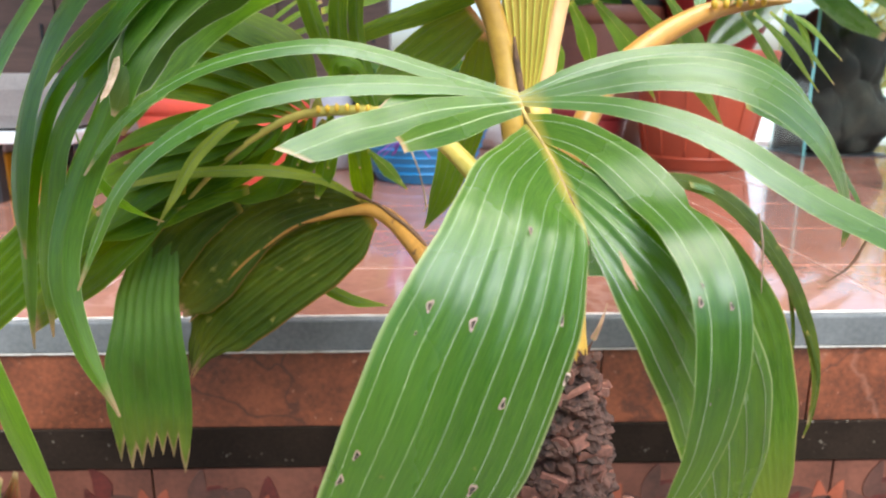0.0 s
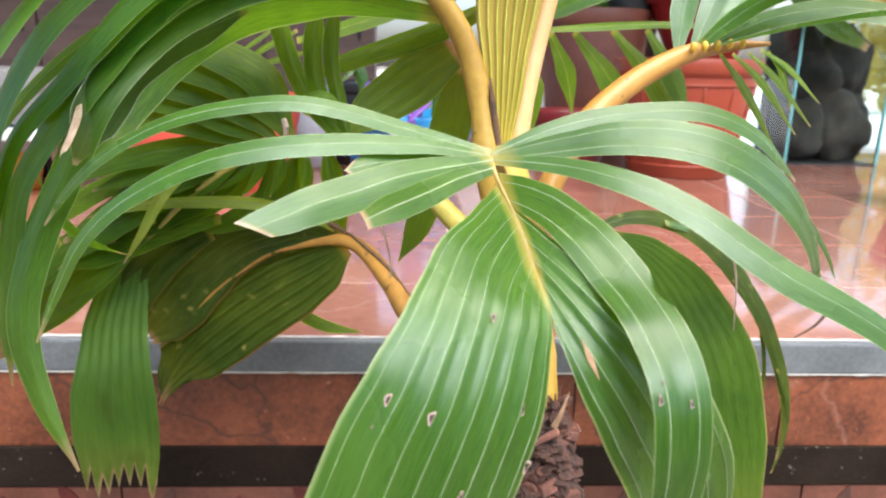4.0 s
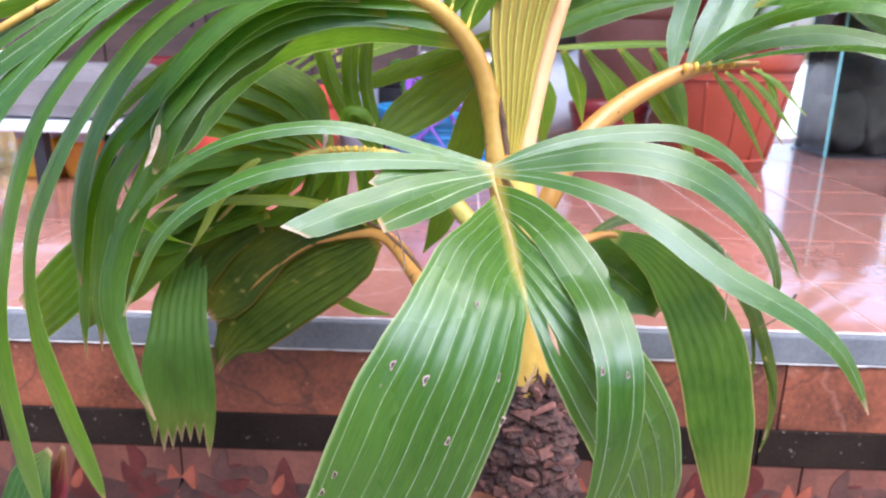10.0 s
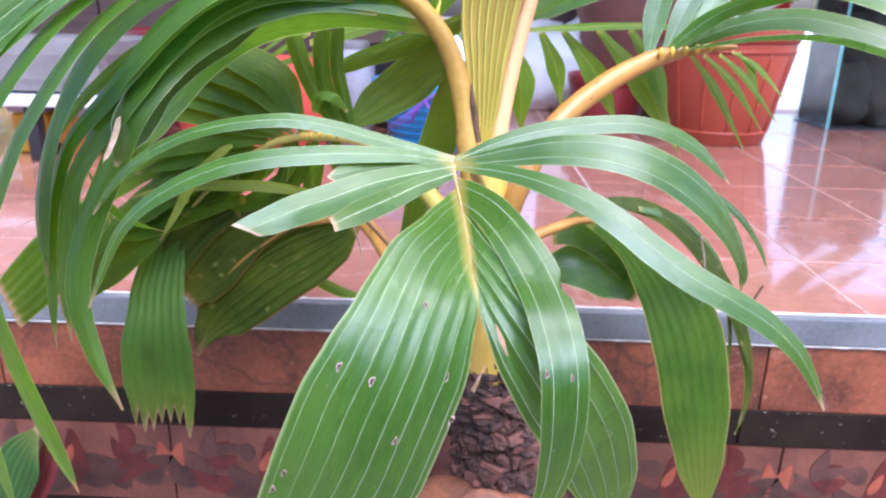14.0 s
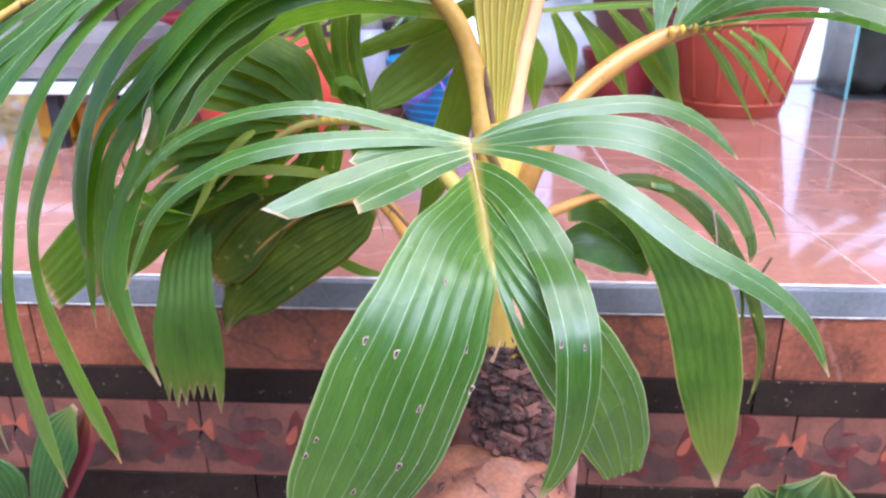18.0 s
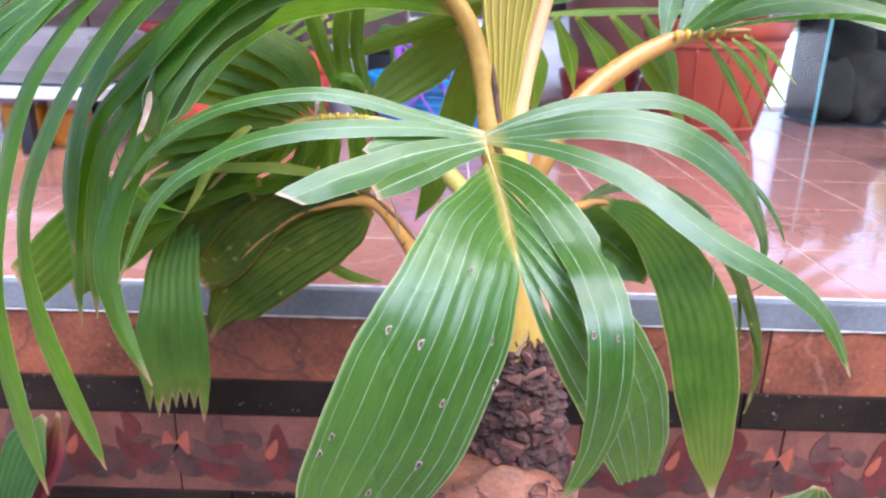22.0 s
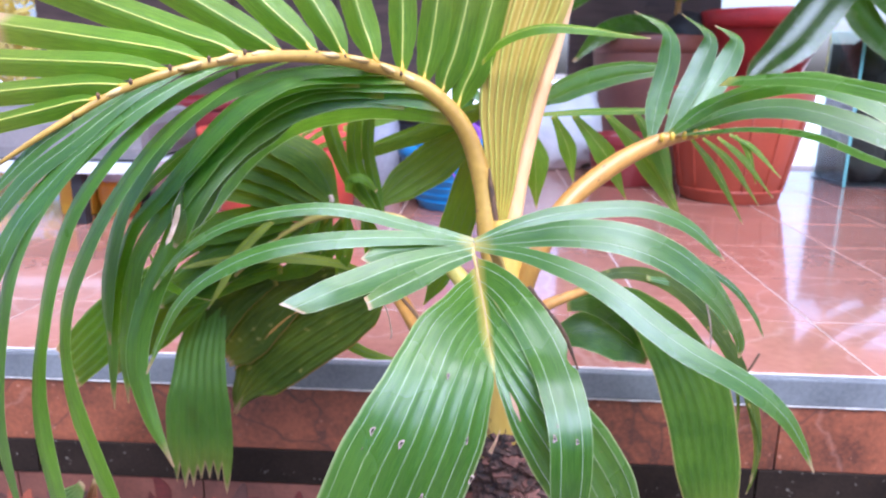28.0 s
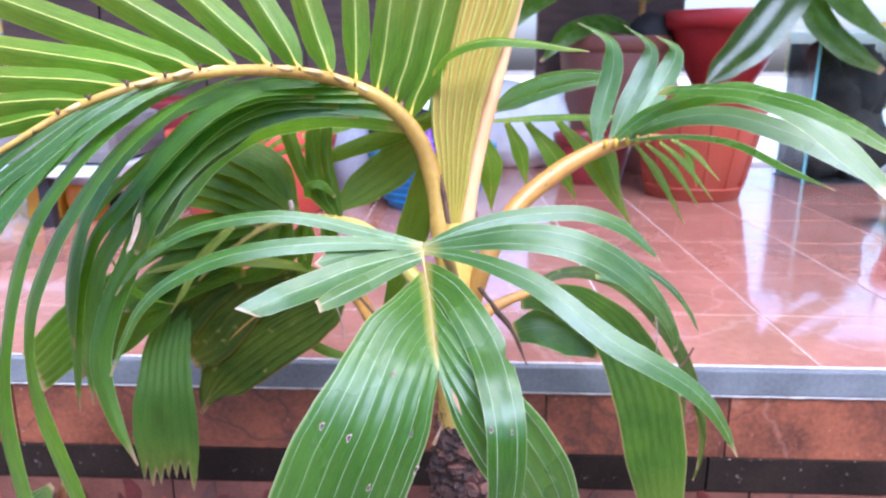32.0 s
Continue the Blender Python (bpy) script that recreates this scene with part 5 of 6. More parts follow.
# back left frond, half hidden
back = part("frond_rachis", tube(bmesh.new(), [(0.032, -0.310, 0.218), (0.010, -0.290, 0.235), (-0.020, -0.260, 0.263), (-0.057, -0.235, 0.283), (-0.092, -0.225, 0.290), (-0.133, -0.220, 0.290), (-0.169, -0.215, 0.283), (-0.207, -0.210, 0.263), (-0.253, -0.205, 0.227), (-0.293, -0.200, 0.186)], [0.0115, 0.01, 0.0085, 0.0068, 0.0056, 0.005, 0.0044, 0.0036, 0.0026, 0.0014], n=36), PETIOLE_GREEN, palm, 'dull yellow rachis with orange nubs')
leaflet(back, [(-0.138, -0.220, 0.294), (-0.166, -0.210, 0.346), (-0.201, -0.205, 0.368), (-0.245, -0.200, 0.380), (-0.291, -0.200, 0.370), (-0.335, -0.210, 0.354)], [0.0045, 0.0391, 0.0390, 0.0300, 0.0270, 0.0105], n=22, fold=0.06, mat=LEAF_BACK)
leaflet(back, [(-0.143, -0.220, 0.293), (-0.172, -0.212, 0.330), (-0.211, -0.207, 0.351), (-0.267, -0.200, 0.363), (-0.311, -0.205, 0.366)], [0.0045, 0.0340, 0.0339, 0.0305, 0.0119], n=22, fold=0.06, mat=LEAF_BACK)
leaflet(back, [(-0.153, -0.218, 0.291), (-0.188, -0.210, 0.319), (-0.233, -0.205, 0.336), (-0.288, -0.200, 0.345), (-0.332, -0.206, 0.346)], [0.0046, 0.0303, 0.0302, 0.0272, 0.0106], n=22, fold=0.06, mat=LEAF_BACK)
leaflet(back, [(-0.161, -0.216, 0.288), (-0.204, -0.210, 0.309), (-0.244, -0.205, 0.323), (-0.298, -0.200, 0.330), (-0.342, -0.206, 0.330)], [0.0046, 0.0277, 0.0277, 0.0249, 0.0097], n=22, fold=0.06, mat=LEAF_BACK)
leaflet(back, [(-0.169, -0.215, 0.285), (-0.215, -0.208, 0.300), (-0.256, -0.204, 0.308), (-0.307, -0.200, 0.313), (-0.352, -0.206, 0.311)], [0.0046, 0.0265, 0.0265, 0.0238, 0.0093], n=22, fold=0.06, mat=LEAF_BACK)
leaflet(back, [(-0.177, -0.214, 0.281), (-0.226, -0.210, 0.285), (-0.273, -0.206, 0.278), (-0.321, -0.203, 0.265), (-0.361, -0.200, 0.244)], [0.0046, 0.0293, 0.0294, 0.0228, 0.0021], n=22, fold=0.06, mat=LEAF_BACK)
leaflet(back, [(-0.191, -0.212, 0.273), (-0.238, -0.208, 0.270), (-0.286, -0.205, 0.260), (-0.341, -0.200, 0.238)], [0.0046, 0.0308, 0.0310, 0.0021], n=22, fold=0.06, mat=LEAF_BACK)
leaflet(back, [(-0.207, -0.210, 0.263), (-0.255, -0.208, 0.252), (-0.304, -0.205, 0.234), (-0.356, -0.200, 0.201)], [0.0046, 0.0296, 0.0299, 0.0021], n=22, fold=0.06, mat=LEAF_BACK)
leaflet(back, [(-0.230, -0.208, 0.245), (-0.277, -0.210, 0.229), (-0.326, -0.210, 0.200), (-0.378, -0.210, 0.160)], [0.0047, 0.0271, 0.0273, 0.0021], n=22, fold=0.06, mat=LEAF_BACK)
nub(back, (-0.092, -0.228, 0.292), 0.003, NUB_GOLD)
nub(back, (-0.102, -0.227, 0.293), 0.003, NUB_GOLD)
nub(back, (-0.112, -0.226, 0.293), 0.003, NUB_GOLD)
nub(back, (-0.122, -0.225, 0.293), 0.003, NUB_GOLD)
nub(back, (-0.131, -0.224, 0.292), 0.003, NUB_GOLD)
nub(back, (-0.140, -0.223, 0.291), 0.003, NUB_GOLD)
leaflet(back, [(-0.175, -0.214, 0.281), (-0.192, -0.210, 0.260), (-0.224, -0.205, 0.238)], [0.0036, 0.0114, 0.0021], n=14, fold=0.3, mat=LEAF_BACK)
leaflet(back, [(-0.161, -0.216, 0.285), (-0.177, -0.210, 0.260), (-0.193, -0.205, 0.237)], [0.0036, 0.0124, 0.0021], n=14, fold=0.3, mat=LEAF_BACK)
leaflet(back, [(-0.148, -0.218, 0.288), (-0.156, -0.212, 0.260), (-0.166, -0.207, 0.236)], [0.0036, 0.0135, 0.0021], n=14, fold=0.3, mat=LEAF_BACK)
leaflet(back, [(-0.128, -0.220, 0.289), (-0.130, -0.215, 0.260), (-0.135, -0.210, 0.233)], [0.0035, 0.0124, 0.0021], n=14, fold=0.3, mat=LEAF_BACK)
leaflet(back, [(-0.110, -0.222, 0.289), (-0.107, -0.216, 0.260), (-0.103, -0.210, 0.233)], [0.0035, 0.0124, 0.0021], n=14, fold=0.3, mat=LEAF_BACK)
leaflet(back, [(-0.191, -0.212, 0.271), (-0.219, -0.210, 0.250), (-0.246, -0.210, 0.231)], [0.0036, 0.0114, 0.0021], n=14, fold=0.3, mat=LEAF_BACK)
leaflet(back, [(-0.095, -0.225, 0.292), (-0.121, -0.220, 0.329), (-0.139, -0.215, 0.365), (-0.151, -0.210, 0.403), (-0.156, -0.210, 0.440)], [0.0050, 0.0190, 0.0188, 0.0187, 0.0029], n=22, fold=0.3, twist=20, mat=LEAF_BACK)
leaflet(back, [(-0.089, -0.226, 0.292), (-0.112, -0.222, 0.334), (-0.119, -0.218, 0.379), (-0.110, -0.210, 0.436)], [0.0050, 0.0180, 0.0178, 0.0176, 0.0029], n=22, fold=0.3, twist=20, mat=LEAF_BACK)
leaflet(back, [(-0.084, -0.228, 0.291), (-0.095, -0.224, 0.332), (-0.102, -0.220, 0.379), (-0.094, -0.215, 0.435)], [0.0050, 0.0149, 0.0148, 0.0147, 0.0029], n=22, fold=0.3, twist=20, mat=LEAF_BACK)
leaflet(back, [(-0.124, -0.235, 0.318), (-0.120, -0.240, 0.335), (-0.103, -0.240, 0.335), (-0.090, -0.235, 0.320)], [0.0078, 0.0116, 0.0116, 0.0039], fold=0.1, mat=LEAF_BACK)
leaflet(back, [(-0.124, -0.190, 0.353), (-0.088, -0.185, 0.370), (-0.041, -0.180, 0.386), (0.011, -0.175, 0.406), (0.043, -0.170, 0.422)], [0.0103, 0.0239, 0.0292, 0.0262, 0.0158], n=22, fold=0.3, mat=LEAF_BACK)
leaflet(back, [(-0.141, -0.170, 0.386), (-0.104, -0.170, 0.396), (-0.057, -0.165, 0.412), (-0.015, -0.160, 0.432)], [0.0084, 0.0189, 0.0211, 0.0159], n=18, mat=LEAF_YOUNG)
leaflet(back, [(-0.093, -0.210, 0.300), (-0.062, -0.200, 0.325), (-0.026, -0.190, 0.350), (0.016, -0.180, 0.381)], [0.0123, 0.0434, 0.0521, 0.0315], ribs=4, n=22, fold=0.06, facing=(0, -0.95, 0.2), mat=LEAF_BACK)
leaflet(back, [(-0.039, -0.190, 0.167), (-0.019, -0.190, 0.206), (0.000, -0.185, 0.266), (0.014, -0.180, 0.314), (0.022, -0.175, 0.366)], [0.0022, 0.0275, 0.0423, 0.0408, 0.0213], ribs=4, n=26, fold=0.06, facing=(0, -0.98, 0.1), mat=LEAF_BACK)
leaflet(back, [(-0.204, -0.170, 0.369), (-0.183, -0.170, 0.383), (-0.162, -0.165, 0.399)], [0.0021, 0.0063, 0.0042], mat=LEAF_YOUNG, n=12)
leaflet(back, [(-0.200, -0.170, 0.360), (-0.173, -0.170, 0.378), (-0.141, -0.165, 0.396)], [0.0021, 0.0084, 0.0053], mat=LEAF_YOUNG, n=12)
leaflet(back, [(-0.195, -0.170, 0.353), (-0.168, -0.170, 0.365), (-0.132, -0.165, 0.376)], [0.0021, 0.0085, 0.0053], mat=LEAF_YOUNG, n=12)
leaflet(back, [(-0.108, -0.168, 0.194), (-0.139, -0.190, 0.217), (-0.179, -0.215, 0.231), (-0.223, -0.220, 0.233), (-0.273, -0.220, 0.230), (-0.317, -0.220, 0.222), (-0.338, -0.220, 0.216)], [0.0048, 0.0117, 0.0140, 0.0139, 0.0117, 0.0078, 0.0017], fold=0.1, mat=LEAF_PALE)
leaflet(back, [(-0.214, -0.240, 0.282), (-0.222, -0.250, 0.277), (-0.241, -0.270, 0.257), (-0.248, -0.290, 0.242), (-0.254, -0.310, 0.223), (-0.267, -0.320, 0.199)], [0.0045, 0.0110, 0.0129, 0.0115, 0.0082, 0.0010], fold=0.1, mat=LEAF_PALE)
leaflet(back, [(-0.197, -0.200, 0.270), (-0.240, -0.190, 0.252), (-0.288, -0.190, 0.236), (-0.332, -0.200, 0.215), (-0.375, -0.200, 0.186)], [0.0083, 0.0266, 0.0315, 0.0289, 0.0061], n=22, fold=0.2, mat=LEAF_BACK)
leaflet(back, [(-0.180, -0.200, 0.275), (-0.212, -0.190, 0.249), (-0.248, -0.190, 0.226), (-0.287, -0.200, 0.206), (-0.329, -0.200, 0.186)], [0.0083, 0.0254, 0.0292, 0.0254, 0.0049], n=22, fold=0.2, mat=LEAF_BACK)
leaflet(back, [(-0.157, -0.200, 0.281), (-0.167, -0.190, 0.253), (-0.178, -0.190, 0.227), (-0.195, -0.190, 0.201)], [0.0059, 0.0218, 0.0220, 0.0049], n=18, fold=0.2, mat=LEAF_BACK)
leaflet(back, [(-0.132, -0.200, 0.285), (-0.136, -0.190, 0.256), (-0.142, -0.190, 0.227), (-0.151, -0.190, 0.199)], [0.0059, 0.0218, 0.0220, 0.0049], n=18, fold=0.2, mat=LEAF_BACK)
leaflet(back, [(-0.111, -0.200, 0.287), (-0.108, -0.180, 0.255), (-0.107, -0.150, 0.212), (-0.103, -0.130, 0.167)], [0.0056, 0.0222, 0.0259, 0.0064], n=20, fold=0.2, mat=LEAF_BACK)
leaflet(back, [(-0.097, -0.180, 0.248), (-0.078, -0.170, 0.227), (-0.057, -0.170, 0.205)], [0.0049, 0.0163, 0.0019], n=16, mat=LEAF_YOUNG)
leaflet(back, [(-0.157, -0.200, 0.279), (-0.196, -0.185, 0.251), (-0.232, -0.185, 0.230), (-0.273, -0.190, 0.210), (-0.299, -0.200, 0.202)], [0.0059, 0.0317, 0.0355, 0.0257, 0.0048], n=22, fold=0.2, mat=LEAF_BACK)
leaflet(back, [(-0.138, -0.200, 0.281), (-0.158, -0.185, 0.246), (-0.186, -0.185, 0.221), (-0.222, -0.185, 0.203), (-0.244, -0.190, 0.199)], [0.0059, 0.0318, 0.0357, 0.0210, 0.0037], n=22, fold=0.2, mat=LEAF_BACK)
leaflet(back, [(-0.220, -0.190, 0.210), (-0.266, -0.195, 0.202), (-0.306, -0.200, 0.188), (-0.342, -0.205, 0.174), (-0.376, -0.210, 0.161)], [0.0123, 0.0280, 0.0328, 0.0279, 0.0048], n=22, fold=0.25, mat=LEAF_BACK)

# low left frond with fused blades
low = part("frond_rachis", tube(bmesh.new(), [(0.058, -0.300, 0.085), (-0.015, -0.275, 0.125), (-0.047, -0.225, 0.155), (-0.072, -0.185, 0.174), (-0.095, -0.168, 0.183), (-0.118, -0.163, 0.181), (-0.143, -0.161, 0.176), (-0.180, -0.160, 0.165), (-0.219, -0.162, 0.138), (-0.250, -0.165, 0.111), (-0.277, -0.168, 0.080), (-0.301, -0.170, 0.058)], [.0120, .0110, .0100, .0092, .0076, .0056, .0042, .0031, .0023, .0017, .0012, .0006], n=48), PETIOLE, palm, "orange petiole bent sharply over the step")
leaflet(low, [(-0.100, -0.166, 0.187), (-0.142, -0.162, 0.193), (-0.183, -0.160, 0.187), (-0.221, -0.160, 0.171), (-0.255, -0.163, 0.145), (-0.281, -0.168, 0.119), (-0.300, -0.172, 0.098), (-0.315, -0.175, 0.078)], [0.0073, 0.0366, 0.0502, 0.0639, 0.0777, 0.0851, 0.0753, 0.0371], ribs=6, fold=0.16, mat=LEAF_OLD, n=38, facing=(0.1, -0.95, 0.25), ragged=0.03, rib=0.00012, cut=-0.25, cup=0.05)
leaflet(low, [(-0.095, -0.163, 0.174), (-0.126, -0.158, 0.152), (-0.162, -0.156, 0.130), (-0.198, -0.156, 0.107), (-0.234, -0.158, 0.080), (-0.267, -0.162, 0.051), (-0.290, -0.165, 0.021), (-0.310, -0.172, -0.019)], [0.0184, 0.0658, 0.0852, 0.0882, 0.0873, 0.0774, 0.0472, 0.0064], ribs=7, fold=0.34, mat=LEAF_OLD, n=38, facing=(0.1, -0.95, 0.25), ragged=0.3, rib=0.00012)
leaflet(low, [(-0.317, -0.175, 0.161), (-0.326, -0.192, 0.126), (-0.327, -0.213, 0.099), (-0.323, -0.235, 0.070), (-0.322, -0.245, 0.038), (-0.322, -0.247, 0.001), (-0.324, -0.245, -0.035), (-0.327, -0.240, -0.085)], [0.0301, 0.0548, 0.0667, 0.0746, 0.0847, 0.0866, 0.0855, 0.0779], ribs=7, fold=0.14, n=48, ragged=0.3, facing=(0, -0.99, 0.1), mat=LEAF_FAN, rib=0.00014, label='hanging fan blade with toothed tips')
leaflet(low, [(-0.289, -0.200, 0.200), (-0.339, -0.200, 0.167), (-0.386, -0.200, 0.131), (-0.458, -0.200, 0.077)], [0.0213, 0.0538, 0.0652, 0.0441], ribs=5, fold=0.06, mat=LEAF_BACK)
leaflet(low, [(-0.252, -0.200, 0.254), (-0.313, -0.190, 0.247), (-0.358, -0.190, 0.226), (-0.399, -0.200, 0.190)], [0.0073, 0.0265, 0.0267, 0.0042], mat=LEAF_BACK)
leaflet(low, [(-0.278, -0.210, 0.213), (-0.346, -0.200, 0.195), (-0.399, -0.200, 0.157), (-0.436, -0.210, 0.116)], [0.0105, 0.0319, 0.0376, 0.0107], mat=LEAF_BACK)
leaflet(low, [(-0.353, -0.260, 0.215), (-0.387, -0.265, 0.185), (-0.423, -0.270, 0.148), (-0.469, -0.275, 0.103)], [0.0413, 0.0652, 0.0777, 0.0665], ribs=6, fold=0.3, mat=LEAF_BACK)
leaflet(low, [(-0.170, -0.100, 0.079), (-0.150, -0.100, 0.070), (-0.123, -0.100, 0.058), (-0.084, -0.100, 0.052)], [0.0057, 0.0157, 0.0144, 0.0014], n=16, mat=LEAF_BACK)
leaflet(low, [(-0.236, -0.168, 0.190), (-0.272, -0.172, 0.174), (-0.302, -0.180, 0.148), (-0.322, -0.190, 0.113), (-0.333, -0.200, 0.076)], [0.0165, 0.0380, 0.0468, 0.0416, 0.0101], ribs=3, fold=0.2, n=24, facing=(0.1, -0.95, 0.2), mat=LEAF_OLD, rib=0.00012)

# low right frond
lowright = part("frond_rachis", tube(bmesh.new(), [(0.073, -0.290, 0.177), (0.101, -0.260, 0.190), (0.138, -0.235, 0.199), (0.177, -0.205, 0.200), (0.216, -0.180, 0.179), (0.255, -0.175, 0.136), (0.291, -0.185, 0.073)], [0.0095, 0.0075, 0.0058, 0.004, 0.0025, 0.0016, 0.001], n=28), PETIOLE, palm, 'orange-brown petiole turning down')
leaflet(lowright, [(0.177, -0.205, 0.201), (0.228, -0.192, 0.174), (0.273, -0.190, 0.127), (0.308, -0.205, 0.059), (0.326, -0.220, -0.026), (0.338, -0.228, -0.103), (0.351, -0.232, -0.185)], [0.0131, 0.0403, 0.0685, 0.0871, 0.0830, 0.0589, 0.0044], ribs=7, fold=0.08, rib=0.0001, n=34, facing=(0, -0.95, 0.2), mat=LEAF_DROOP, label='hanging fused blade with a pale dry tip')
leaflet(lowright, [(0.143, -0.220, 0.197), (0.189, -0.200, 0.217), (0.244, -0.190, 0.213), (0.297, -0.190, 0.181), (0.345, -0.200, 0.122), (0.377, -0.205, 0.054), (0.389, -0.210, -0.006), (0.385, -0.210, -0.055)], [0.0065, 0.0144, 0.0212, 0.0228, 0.0217, 0.0166, 0.0098, 0.0014], mat=LEAF_OLD)
leaflet(lowright, [(0.140, -0.200, 0.178), (0.177, -0.170, 0.176), (0.224, -0.155, 0.150), (0.257, -0.150, 0.111), (0.223, -0.150, 0.087)], [0.0200, 0.0413, 0.0494, 0.0431, 0.0145], ribs=1, facing=(0, -0.95, 0.2), fold=0.03, rib=0.0001)
leaflet(lowright, [(0.138, -0.150, 0.116), (0.177, -0.150, 0.125), (0.221, -0.150, 0.111), (0.256, -0.160, 0.092)], [0.0289, 0.0545, 0.0576, 0.0215], ribs=1, facing=(0, -0.9, 0.4), fold=0.03, rib=0.0001)
leaflet(lowright, [(0.235, -0.200, 0.214), (0.288, -0.180, 0.196), (0.333, -0.180, 0.154), (0.360, -0.180, 0.110)], [0.0065, 0.0135, 0.0123, 0.0021])
leaflet(lowright, [(0.314, -0.200, 0.153), (0.347, -0.200, 0.111), (0.362, -0.200, 0.051), (0.364, -0.200, -0.012)], [0.0027, 0.0061, 0.0049, 0.0014], mat=LEAF_OLD, n=14)
leaflet(lowright, [(0.371, -0.210, 0.056), (0.389, -0.210, 0.010), (0.389, -0.210, -0.038), (0.382, -0.210, -0.071)], [0.0034, 0.0063, 0.0050, 0.0014], mat=LEAF_OLD, n=14)

# dry seams, fibres and splits
part("dry_seam", tube(bmesh.new(), [(0.107, -0.262, 0.305), (0.138, -0.254, 0.333), (0.170, -0.246, 0.357), (0.210, -0.232, 0.379)], [0.0021, 0.0027, 0.0023, 0.0011], 18, 6, lump=0.5), SEAM, right, 'dark dry seam along the stalk')
part("dry_seam", tube(bmesh.new(), [(0.051, -0.290, 0.284), (0.046, -0.286, 0.312), (0.042, -0.284, 0.337), (0.040, -0.283, 0.356)], [0.0019, 0.0037, 0.0028, 0.0009], 18, 6, lump=0.5), SEAM, left, 'dry split skin at the stalk base')
part("dry_seam", tube(bmesh.new(), [(0.083, -0.345, 0.244), (0.101, -0.350, 0.221), (0.120, -0.355, 0.198), (0.136, -0.360, 0.161)], [0.0022, 0.0034, 0.003, 0.001], 18, 6, lump=0.5), SEAM, front, 'brown dry rib hanging behind')
part("dry_seam", tube(bmesh.new(), [(-0.092, -0.172, 0.192), (-0.074, -0.19, 0.183), (-0.048, -0.222, 0.168), (-0.026, -0.25, 0.148)], [0.0012, 0.0022, 0.0022, 0.001], 18, 6, lump=0.5), SEAM, low, '')
part("dry_seam", tube(bmesh.new(), [(-0.127, -0.168, 0.205), (-0.107, -0.17, 0.199), (-0.092, -0.173, 0.191)], [0.0012, 0.0026, 0.0014], 18, 6, lump=0.5), SEAM, low, '')
part("dry_fibre", tube(bmesh.new(), [(-0.045, -0.500, 0.280), (-0.040, -0.500, 0.266), (-0.037, -0.500, 0.250), (-0.038, -0.500, 0.244)], [0.0007, 0.0006, 0.0006, 0.0003], 18, 6, lump=0.5), DRY, front, 'thin beige hanging fibre')
part("dry_fibre", tube(bmesh.new(), [(-0.145, -0.235, 0.315), (-0.143, -0.235, 0.306), (-0.146, -0.235, 0.293)], [0.0022, 0.0026, 0.001], 18, 6, lump=0.5), DRY, back, '')
part("dry_fibre", tube(bmesh.new(), [(0.310, -0.200, 0.183), (0.318, -0.200, 0.148), (0.322, -0.200, 0.096)], [0.0011, 0.001, 0.0004], 18, 6, lump=0.5), DRY, lowright, '')
part("dry_fibre", tube(bmesh.new(), [(0.299, -0.400, 0.201), (0.289, -0.400, 0.181), (0.272, -0.400, 0.168)], [0.0011, 0.001, 0.0005], 18, 6, lump=0.5), SEAM, lowright, '')

# low ribbed plants in front of the step
croton = thing("croton_plant", -0.60, -0.14, -0.52, "small leafy plant with ribbed green and dark red leaves", "plant")
ANCHORED.append(croton)
part("stem", tube(bmesh.new(), [(-0.600, -0.140, -0.52), (-0.623, -0.140, -0.453), (-0.667, -0.140, -0.386)], [0.006, 0.005, 0.003], 12, 8), PETIOLE_GREEN, croton)
leaflet(croton, [(-0.667, -0.140, -0.386), (-0.631, -0.140, -0.288), (-0.597, -0.135, -0.209), (-0.563, -0.130, -0.154)], [0.0089, 0.0687, 0.0773, 0.0116], ribs=7, fold=0.4, mat=LEAF_RIBBED, name='leaf', n=20)
leaflet(croton, [(-0.668, -0.130, -0.406), (-0.622, -0.120, -0.324), (-0.579, -0.110, -0.236), (-0.556, -0.110, -0.160)], [0.0072, 0.0406, 0.0433, 0.0068], ribs=3, fold=0.3, mat=LEAF_RED, name='leaf', n=20)
leaflet(croton, [(-0.686, -0.130, -0.407), (-0.701, -0.140, -0.291), (-0.723, -0.150, -0.223)], [0.0090, 0.0689, 0.0084], ribs=7, fold=0.4, mat=LEAF_RIBBED, name='leaf', n=20)
leaflet(croton, [(-0.668, -0.120, -0.426), (-0.595, -0.120, -0.378), (-0.517, -0.120, -0.341)], [0.0091, 0.0538, 0.0071], ribs=7, fold=0.4, mat=LEAF_RIBBED, name='leaf', n=20)
low_plant = thing("croton_plant", 0.50, -0.16, -0.52, "small leafy plant with yellow-edged striped leaves", "plant")
ANCHORED.append(low_plant)
part("stem", tube(bmesh.new(), [(0.500, -0.160, -0.52), (0.521, -0.160, -0.448), (0.522, -0.160, -0.376)], [0.006, 0.005, 0.003], 12, 8), PETIOLE_GREEN, low_plant)
leaflet(low_plant, [(0.522, -0.160, -0.376), (0.519, -0.160, -0.313), (0.536, -0.150, -0.270), (0.544, -0.140, -0.228)], [0.0084, 0.0991, 0.1232, 0.0163], ribs=5, fold=0.35, mat=LEAF_STRIPED, name='leaf', n=20)
